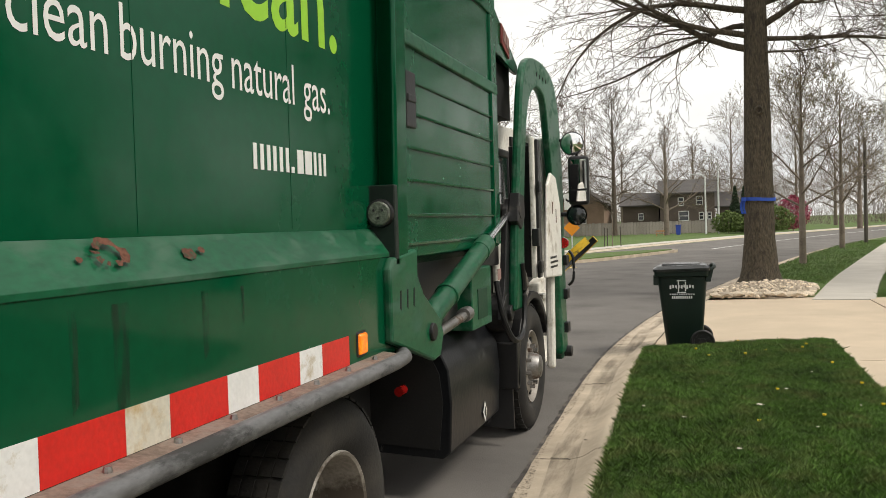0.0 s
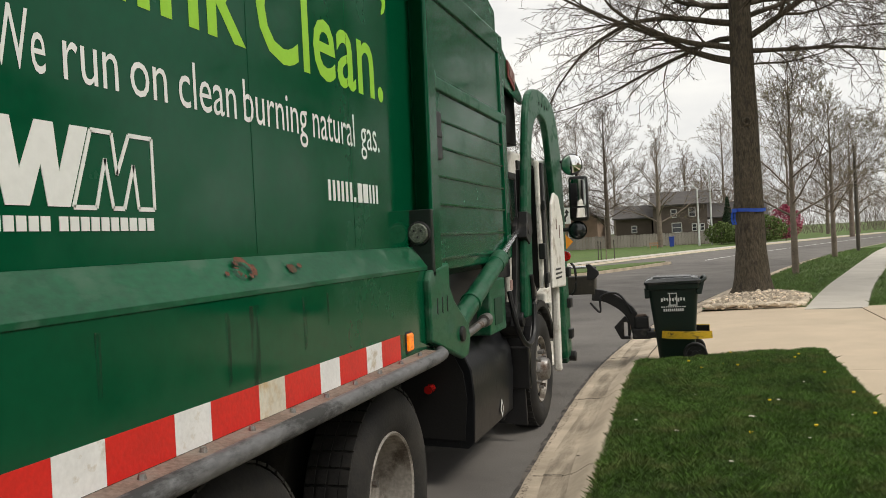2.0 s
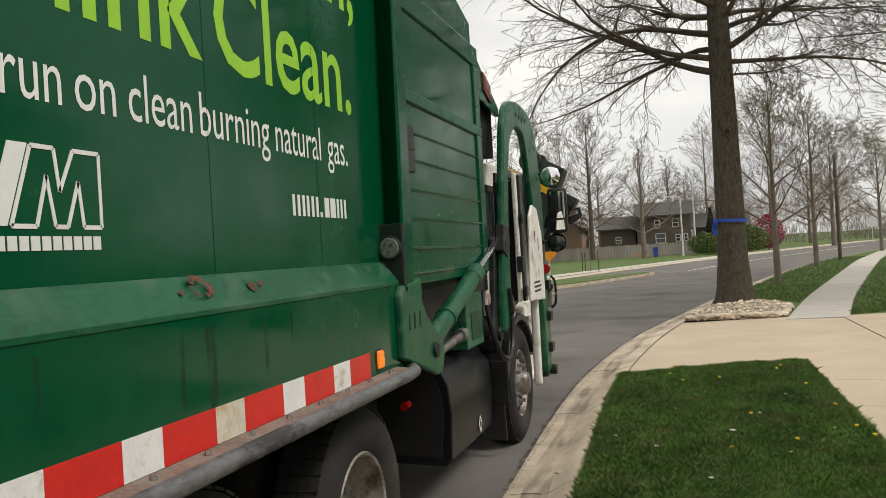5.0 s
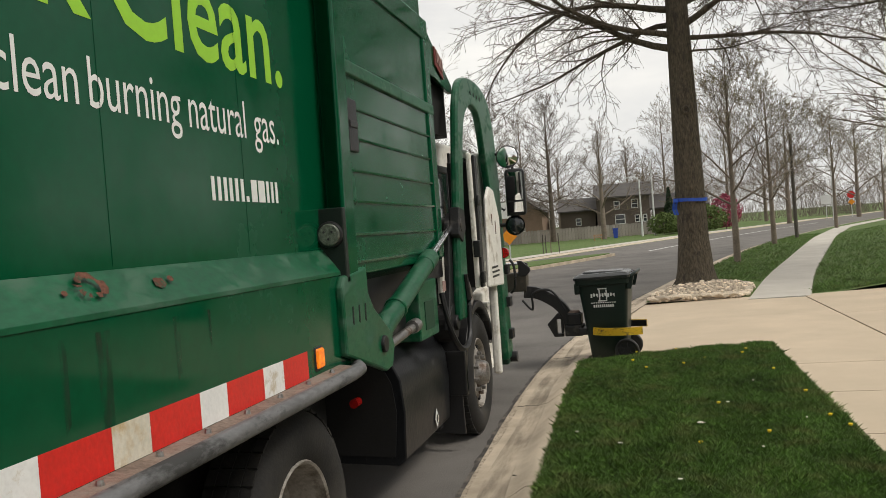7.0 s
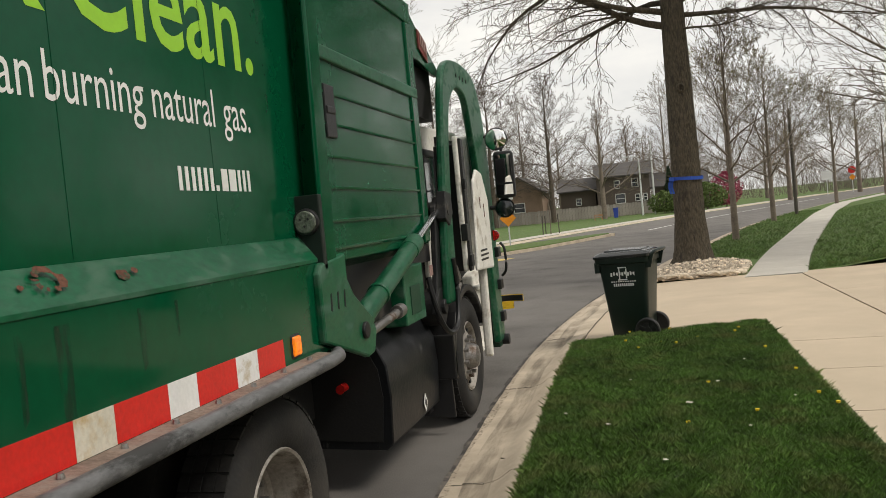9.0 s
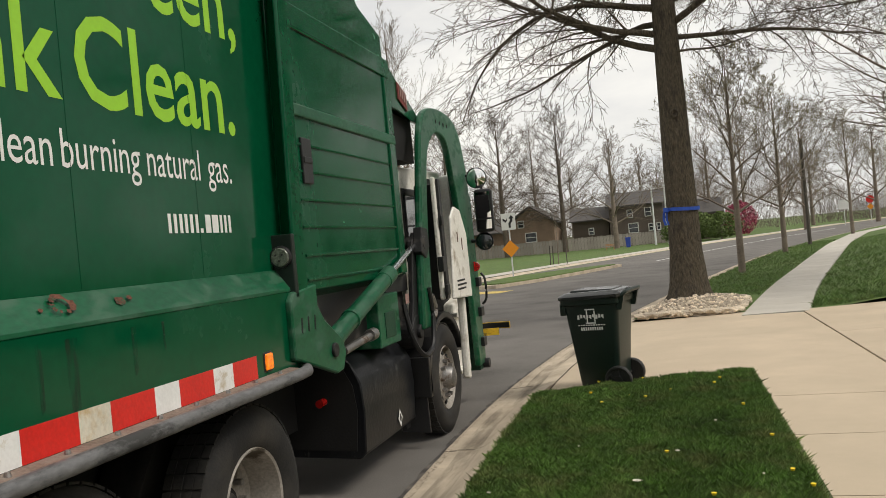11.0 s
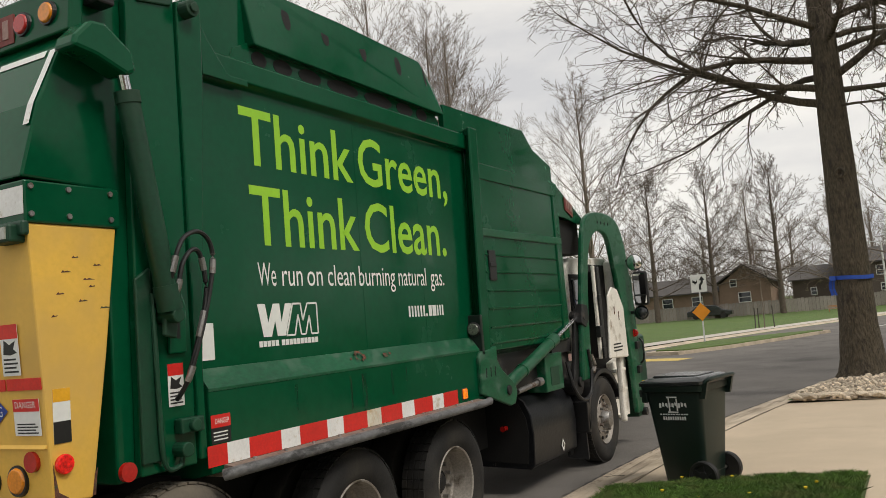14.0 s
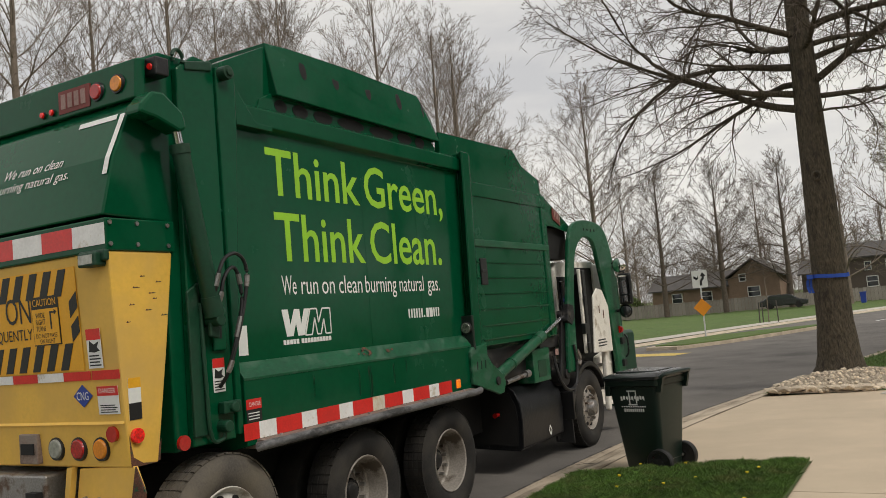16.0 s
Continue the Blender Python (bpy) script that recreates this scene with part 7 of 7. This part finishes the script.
# staked sapling on the far lawn
sap = thing("sapling_stakes", "three dark stakes round a thin sapling", "sapling", pose(-6.0, 52, 0.0))
for x, y, h in ((-0.5, 0, 1.25), (0.55, 0.1, 1.3), (-0.35, 0.3, 1.2)):
    bm = bmnew()
    tube(bm, [(x, y, 0), (x * 0.95, y, h)], 0.035, 6)
    part("stake", bm, POLEDARK, sap)
bm = bmnew()
tube(bm, [(0, 0.1, 0), (0.03, 0.1, 1.5), (0, 0.1, 3.4)], [0.04, 0.03, 0.01], 6)
part("stem", bm, GREYTWIG, sap)
bench = thing("bench", "small brown wooden bench on the far lawn", "bench", pose(-4.7, 83, 0, 0, 0, 10) @ Matrix.Scale(0.6, 4))
for z, y, h in ((0.45, -0.2, 0.05), (0.7, 0.05, 0.10), (0.86, 0.07, 0.10)):
    bm = bmnew()
    box(bm, -0.75, 0.75, y - (0.2 if h < 0.08 else 0.02), y + (0.2 if h < 0.08 else 0.02), z, z + h)
    part("slat", bm, BENCHWOOD, bench)
for x in (-0.6, 0.6):
    bm = bmnew()
    box(bm, x - 0.04, x + 0.04, -0.35, 0.08, 0, 0.45)
    part("leg", bm, BENCHWOOD, bench)
cart = thing("recycling_cart", "blue wheeled cart on the far lawn", "bin", pose(-3.05, 86, 0) @ Matrix.Diagonal((0.72, 0.8, 1, 1)))
bm = bmnew()
prism(bm, [(-0.28, 0.05), (0.28, 0.05), (0.36, 1.0), (-0.36, 1.0)], -0.3, 0.3)
part("cart_body", bm, BLUEPLASTIC, cart, bevel=0.03)
bm = bmnew()
box(bm, -0.40, 0.40, -0.34, 0.34, 1.0, 1.08)
part("lid", bm, BLUEPLASTIC, cart, bevel=0.02)


def passing_car(label, m, material):
    c = thing("passing_car", label, "car", m)
    bm = bmnew()
    prism(bm, [(-2.3, 0.3), (2.25, 0.3), (2.3, 0.75), (1.4, 0.92), (0.7, 1.42), (-1.3, 1.42), (-1.9, 0.95), (-2.3, 0.85)], -0.85, 0.85)
    part("car_body", bm, material, c, bevel=0.08)
    bm = bmnew()
    prism(bm, [(-1.75, 0.95), (1.25, 0.95), (0.66, 1.36), (-1.25, 1.36)], -0.862, 0.862)
    part("glass", bm, WINDOWGLASS, c)
    for x in (-1.4, 1.4):
        for y in (-0.75, 0.75):
            bm = bmnew()
            cyl(bm, (x, y - 0.12, 0.32), (x, y + 0.12, 0.32), 0.32, n=18)
            part("wheel", bm, RUBBER, c)
    return c


CARS = [passing_car("black sports utility car driving past the fence", pose(-20, 90.5, 0.0), CARPAINT),
        passing_car("dark saloon car driving past the fence", pose(-10, 91.5, 0.0), CARPAINT)]


# grass blades on the near strip, and sparser beyond
def blades(name, label, count, place, height, seed, material=BLADE):
    rg = np.random.RandomState(seed)
    xy = place(rg, count)
    n = len(xy)
    h = height * rg.uniform(0.45, 1.35, n)
    a = rg.uniform(0, 2 * np.pi, n)
    w = rg.uniform(0.0012, 0.0030, n) * (height / 0.06) ** 0.5
    clump = np.sin(xy[:, 0] * 9.1 + 1.7 * np.sin(xy[:, 1] * 5.3)) * np.sin(xy[:, 1] * 7.7 + 2.1 * np.sin(xy[:, 0] * 6.1))
    h = h * (1 + 0.38 * clump)
    lean = rg.normal(0, 0.55, (n, 2)) * h[:, None]
    v = np.zeros((n, 4, 3))
    dx = np.stack([np.cos(a) * w, np.sin(a) * w], 1)
    v[:, 0, :2], v[:, 1, :2] = xy[:, :2] - dx, xy[:, :2] + dx
    v[:, 0, 2] = v[:, 1, 2] = xy[:, 2]
    v[:, 2, :2], v[:, 2, 2] = xy[:, :2] + dx * 0.7 + lean * 0.4, xy[:, 2] + h * 0.6
    v[:, 3, :2], v[:, 3, 2] = xy[:, :2] + lean, xy[:, 2] + h
    i = np.arange(n)[:, None] * 4
    f = np.concatenate([i + [0, 1, 2], i + [0, 2, 3]], 0)
    me = bpy.data.meshes.new(name)
    me.from_pydata(v.reshape(-1, 3).tolist(), [], f.tolist())
    me.materials.append(material)
    return tagged(new(name, me), label, "grass", kind="stuff")


def near_place(rg, n):
    y = 7.55 - 9.5 * rg.uniform(0, 1, n) ** 1.25
    u = rg.uniform(-0.015, 1.0, n)
    a = np.array([inner(q) for q in np.linspace(-4, 8, 60)])
    left = np.interp(y, np.linspace(-4, 8, 60), a)
    x = left + (1.605 - left) * u
    keep = y < 6.64 + 0.82 * u + 0.035 * rg.normal(size=n) + 0.03 * np.sin(9 * x)
    z = TOP + 0.012 + 0.03 * np.sin(np.pi * np.clip(u, 0, 1))
    return np.stack([x, y, z], 1)[keep]


blades("grass", "dense mown green spring grass by the kerb", 430000, near_place, 0.036, 3)


def far_place(rg, n):
    y = 13.8 + 36 * rg.uniform(0, 1, n) ** 1.8
    s = np.interp(y, [13, 17, 20.3, 25.5, 32, 44, 62], [1.93, 2.67, 3.34, 4.48, 5.9, 8.55, 13.2])
    right = rg.uniform(0, 1, n) > 0.4
    k = np.interp(y, np.linspace(13, 51, 90), [inner(q) for q in np.linspace(13, 51, 90)])
    d = 4.5 * rg.uniform(0, 1, n)
    x = np.where(right, s + 1.11 + d, k + (s - k) * rg.uniform(0, 1, n))
    z = np.where(right, 0.10 + np.interp(d, [0, 0.6, 3, 8], [0, 0.04, 0.35, 1.1]), 0.113)
    ok = right | (y > 17.0)
    return np.stack([x, y, z], 1)[ok]


blades("far_grass", "mown green grass beyond the driveway", 80000, far_place, 0.06, 5)

# dandelions and pale litter in the grass
rg = random.Random(17)
for i in range(16):
    fl = thing("dandelion", "small yellow dandelion in the grass", "flower", pose(rg.uniform(-0.1, 1.55), rg.uniform(2.5, 7.2), TOP + 0.03, 0, 0, rg.uniform(0, 360)), group="dandelions")
    bm = bmnew()
    cyl(bm, (0, 0, 0.035), (0, 0, 0.05), 0.012, 0.017, n=8)
    part("bloom", bm, DANDELION, fl)
    bm = bmnew()
    cyl(bm, (0, 0, 0), (0, 0, 0.036), 0.003, n=5)
    part("stalk", bm, BLADE, fl)
for x, y, s in ((0.55, 3.30, 0.035), (-0.02, 2.75, 0.02), (0.8, 4.0, 0.02), (0.35, 1.9, 0.018), (1.1, 4.9, 0.016), (-0.35, 3.1, 0.014), (0.9, 2.6, 0.015), (1.3, 3.4, 0.015), (0.1, 4.2, 0.012)):
    fl = thing("leaf_scrap", "pale dry leaf scrap on the grass", "leaf", pose(x, y, TOP + 0.075, 12, 8, 40 * x), group="scraps")
    bm = bmnew()
    prism(bm, [(-s, -s * 0.3), (-s * 0.2, -s * 0.5), (s, 0.0), (s * 0.3, s * 0.5), (-s * 0.7, s * 0.3)], 0, 0.004, "z")
    part("scrap", bm, LITTER, fl)
for x, y in ((-0.72, 2.5), (-0.66, 4.9), (-0.62, 5.3), (-0.3, 8.4)):
    fl = thing("twig", "small dark twig in the gutter", "twig", pose(x, y, 0.03, 0, 0, 70 * x))
    bm = bmnew()
    tube(bm, [(-0.06, 0, 0), (0.02, 0.01, 0.004), (0.07, 0, 0)], 0.006, 5)
    part("stem", bm, POLEDARK, fl)

# stone ring and gravel bed round the oak
bed = thing("rock_bed", "heap of tan limestone gravel ringed with flat stones", "rock bed")


def bed_at(u, v):
    """A place on the bed: u from the kerb to the sidewalk, v away from the driveway."""
    y = 13.72 + 3.0 * v
    lo_, hi_ = inner(y) + 0.06, 1.98 + 0.20 * (y - 13.72)
    pinch = 0.14 * max(0.0, v - 0.45) ** 2 * 4
    x = lo_ + (hi_ - lo_) * (pinch + (1 - 2 * pinch) * u)
    return x, y, 0.10 + 0.21 * max(0.0, 16 * u * (1 - u) * v * (1 - v)) ** 0.55


bm = bmnew()
k = 14
rows = [[bm.verts.new(bed_at(i / k, j / k)) for i in range(k + 1)] for j in range(k + 1)]
for a, b in zip(rows, rows[1:]):
    for i in range(k):
        bm.faces.new((a[i], a[i + 1], b[i + 1], b[i]))
part("gravel_base", bm, STONE, bed)


def stone_mesh(seed, flat):
    rg = random.Random(seed)
    bm = bmnew()
    bmesh.ops.create_icosphere(bm, subdivisions=1, radius=1.0)
    for v in bm.verts:
        v.co = Vector((v.co.x * rg.uniform(0.75, 1.15), v.co.y * rg.uniform(0.75, 1.15), v.co.z * flat * rg.uniform(0.75, 1.1)))
    me = bpy.data.meshes.new("stone")
    bm.to_mesh(me)
    bm.free()
    me.materials.append(STONE)
    return me


round_stones = [stone_mesh(i, 0.7) for i in range(6)]
flat_stones = [stone_mesh(20 + i, 0.42) for i in range(5)]
rg = random.Random(9)
ring = [((i + 0.5) / 9, 0.02) for i in range(9)] + [(0.02, 0.08 + i / 8) for i in range(8)] + [(0.98, 0.08 + i / 8) for i in range(8)]
for i, (u, v) in enumerate(ring):
    ob = new("edge_stone", flat_stones[i % 5])
    ob.parent = bed
    s = rg.uniform(0.11, 0.19)
    x, y, z = bed_at(u, min(v, 1))
    ob.matrix_basis = pose(x + rg.uniform(-0.03, 0.03), y, z + 0.03, rg.uniform(-9, 9), rg.uniform(-9, 9), (0 if i < 9 else 90) + rg.uniform(-18, 18)) @ Matrix.Diagonal((s * rg.uniform(1.0, 1.5), s * 0.75, s * 0.85, 1))
for i in range(295):
    u, v = rg.uniform(0.03, 0.97), rg.random() ** 1.6 * 0.75
    ob = new("stone", round_stones[i % 6])
    ob.parent = bed
    s = rg.uniform(0.026, 0.06)
    x, y, z = bed_at(u, v)
    ob.matrix_basis = pose(x, y, z + 0.015, rg.uniform(0, 60), rg.uniform(0, 60), rg.uniform(0, 360)) @ Matrix.Scale(s, 4)

gv, gf = [], []
src = round_stones[0]
base_v = [v.co.copy() for v in src.vertices]
base_f = [tuple(f.vertices) for f in src.polygons]
for i in range(1500):
    x, y, z = bed_at(rg.uniform(0.02, 0.98), rg.uniform(0.01, 0.98))
    s = rg.uniform(0.016, 0.04)
    m = pose(x, y, z + 0.008, rg.uniform(0, 90), rg.uniform(0, 90), 0)
    k = len(gv)
    gv += [tuple(m @ (v * s)) for v in base_v]
    gf += [tuple(j + k for j in f) for f in base_f]
me = bpy.data.meshes.new("gravel")
me.from_pydata(gv, [], gf)
me.materials.append(STONE)
ob = tagged(new("gravel", me), kind="stuff")
ob.parent = bed


# letters and other loose pieces of the truck and bin, each a part of its own
PIECES = {"paint_chip": "paint_chip", "slogan": "letter", "slogan_line": "letter", "tail_slogan": "letter", "brand_outline": "brand_stroke", "brand_mark": "brand_stroke", "brand_caption": "caption_bar", "web_bars": "web_bar", "print_bars": "print_bar", "cab_step": "cab_step", "frame_bracket": "frame_bracket", "arm_rung_hole": "arm_hole", "bracket_slot": "bracket_slot", "stack_louvre": "louvre", "chassis_frame": "chassis_rail", "body_floor": "floor_plate", "rust_streak": "rust_streak", "panel_seam": "panel_seam", "pivot_pin": "pivot_pin", "sub_frame": "sub_frame"}
for ob in [o for o in list(truck.children) + list(the_bin.children) if o.type == "MESH"]:
    kind_ = ob.name.split(".")[0]
    if kind_ in PIECES:
        split(ob, PIECES[kind_])


# what moves
TRUCK_Y = [(0.0, -0.734), (0.25, -0.46), (0.5, -0.257), (0.75, -0.11), (1.0, -0.023), (1.25, -0.004), (1.5, 0.0), (4.2, 0.0), (4.8, 0.02), (5.5, 0.17), (6.2, 0.224), (6.5, 0.225), (7.5, 0.229), (9.0, 0.238), (9.5, 0.26), (10.0, 0.50), (10.5, 1.05), (11.0, 1.96), (11.5, 3.102), (12.0, 4.13), (12.5, 4.72), (13.0, 5.011), (13.5, 5.053), (14.0, 5.014), (14.5, 4.991), (15.0, 5.006), (15.5, 5.144), (16.0, 5.42)]
TRUCK_X = [(0.0, -0.012), (1.0, 0.0), (9.0, 0.0), (11.5, -0.037), (12.0, -0.067), (13.0, -0.092), (14.5, -0.07), (16.0, -0.08)]


def truck_at(t):
    return float(np.interp(t, [a for a, _ in TRUCK_X], [b for _, b in TRUCK_X])), float(np.interp(t, [a for a, _ in TRUCK_Y], [b for _, b in TRUCK_Y]))


# bin: seconds, x, y, z of its foot, tilt of its top towards the truck, turn
BIN = [(0.0, -0.14, 7.1, 0.07, 0, 2), (2.2, -0.14, 7.1, 0.07, 0, 2), (2.6, -0.15, 7.1, 0.09, -3, 2), (2.8, -0.17, 7.1, 0.18, -10, 2), (3.0, -0.04, 7.09, 0.49, -29, 2), (3.2, -0.18, 7.08, 1.05, -55, 2), (3.4, -0.4, 7.15, 1.75, -80, 2), (3.5, -0.38, 7.15, 2.02, -92, 0), (3.6, -0.5, 7.15, 2.3, -102, 0), (3.8, -1.12, 7.15, 2.58, -122, 0), (4.1, -1.35, 7.15, 2.85, -150, 0), (5.3, -1.35, 7.3, 2.85, -150, 0), (5.8, -1.25, 7.36, 2.75, -138, 0), (6.1, -0.62, 7.38, 1.62, -72, 2), (6.3, -0.55, 7.3, 0.98, -42, 4), (6.5, -0.6, 7.3, 0.32, -17, 2), (6.7, -0.48, 7.29, 0.13, -8, 0), (6.9, -0.3, 7.28, 0.075, -1, -2), (7.0, -0.26, 7.27, 0.07, 0, -4), (7.2, -0.04, 7.26, 0.07, 0, -8), (7.35, 0.08, 7.25, 0.07, 0, -11), (7.5, 0.1, 7.25, 0.07, 0, -12), (16.0, 0.1, 7.25, 0.07, 0, -12)]


def bin_pose(t):
    c = [float(np.interp(t, [r[0] for r in BIN], [r[i] for r in BIN])) for i in range(1, 6)]
    return pose(c[0], c[1], c[2], 0, 0, c[4]) @ pose(0, 0, 0, 0, c[3], 0)


GRIP_Z = 0.37
# gripper reach when it holds no bin: seconds, x, z, tilt, opening of the fingers
FREE = [(0.0, -1.80, 0.92, -42, 4), (0.6, -1.75, 0.86, -36, 4), (1.0, -1.58, 0.72, -26, 12), (1.3, -1.42, 0.50, -4, 26), (1.5, -1.32, 0.43, 0, 36), (1.8, -0.86, 0.43, 0, 24)]
BACK = [(7.35, -0.80, 0.42, 0, 38), (7.5, -1.10, 0.42, 0, 66), (7.8, -1.32, 0.48, 0, 72), (8.1, -1.60, 0.58, 0, 50), (8.6, -2.0, 0.60, 0, 16), (9.0, -2.15, 0.60, 0, 6), (16.0, -2.15, 0.60, 0, 6)]


def motions():
    walk(the_bin, [(t, bin_pose(t)) for t, *_ in BIN])
    times = sorted({0.25 * i for i in range(65)} | {t for t, _ in TRUCK_Y})
    walk(truck, [(t, pose(*truck_at(t), 0)) for t, _ in TRUCK_Y])
    for w in WHEELS:
        base = w.matrix_basis.copy()
        walk(w, [(t, base @ pose(0, 0, 0, -math.degrees(truck_at(t)[1] / 0.515))) for t in times])
    rows, fing, boomr, railr = [], [], [], []
    hold = [(t, None, None, None, 4) for t in (2.0, 2.2, 2.6, 2.8, 3.0, 3.2, 3.4, 3.5, 3.6, 3.8, 4.1, 5.3, 5.8, 6.1, 6.3, 6.5, 6.7, 6.9, 7.0, 7.2)]
    for t, x, z, tilt, opened in FREE + hold + BACK:
        dx, dy = truck_at(t)
        if x is None:
            m = pose(-dx, -dy, 0) @ bin_pose(t) @ pose(-0.44, 0, GRIP_Z)
        else:
            m = pose(x, 7.10, z, 0, tilt, 0)
        rows.append((t, m))
        fing.append((t, opened))
        p = m @ Vector((-0.05, 0, 0.0))
        # the boom hangs from the rail; its far end meets the gripper
        lift = max(0.0, p.z - 0.58)
        swing = min(100.0, 62 * lift + 22 * min(1, lift / 0.1))
        end = Vector((0.54 * math.cos(radians(swing)) + 0.50 * math.sin(radians(swing)), 0, 0.54 * math.sin(radians(swing)) - 0.50 * math.cos(radians(swing))))
        rx, rz = min(p.x - end.x, -0.95), 1.10
        boomr.append((t, pose(rx, p.y, p.z - end.z if lift < 0.6 else max(p.z - end.z, 1.0), 0, -swing, 0)))
        out = -1.0 if 7.1 < t < 7.6 else -1.3 if 7.6 <= t < 8.0 else min(rx + 0.05, -0.82)
        railr.append((t, pose(out, 7.10, 1.10)))
    # two cars drive by on the cross street
    for car, ahead in zip(CARS, (0.0, 13.6)):
        walk(car, [(t, pose(-15.7 + ahead + 10.1 * (t - 15.5), 90.4 + 0.04 * ahead, 0.0, 0, 0, 3)) for t in (0.0, 4.0, 8.0, 12.0, 16.0)])
    walk(gripper, rows)
    walk(boom, boomr)
    walk(rail, railr)
    for s, fg in zip((-1, 1), FINGERS):
        walk(fg, [(t, pose(0.18, s * 0.16, 0, 0, 0, s * o)) for t, o in fing])


motions()
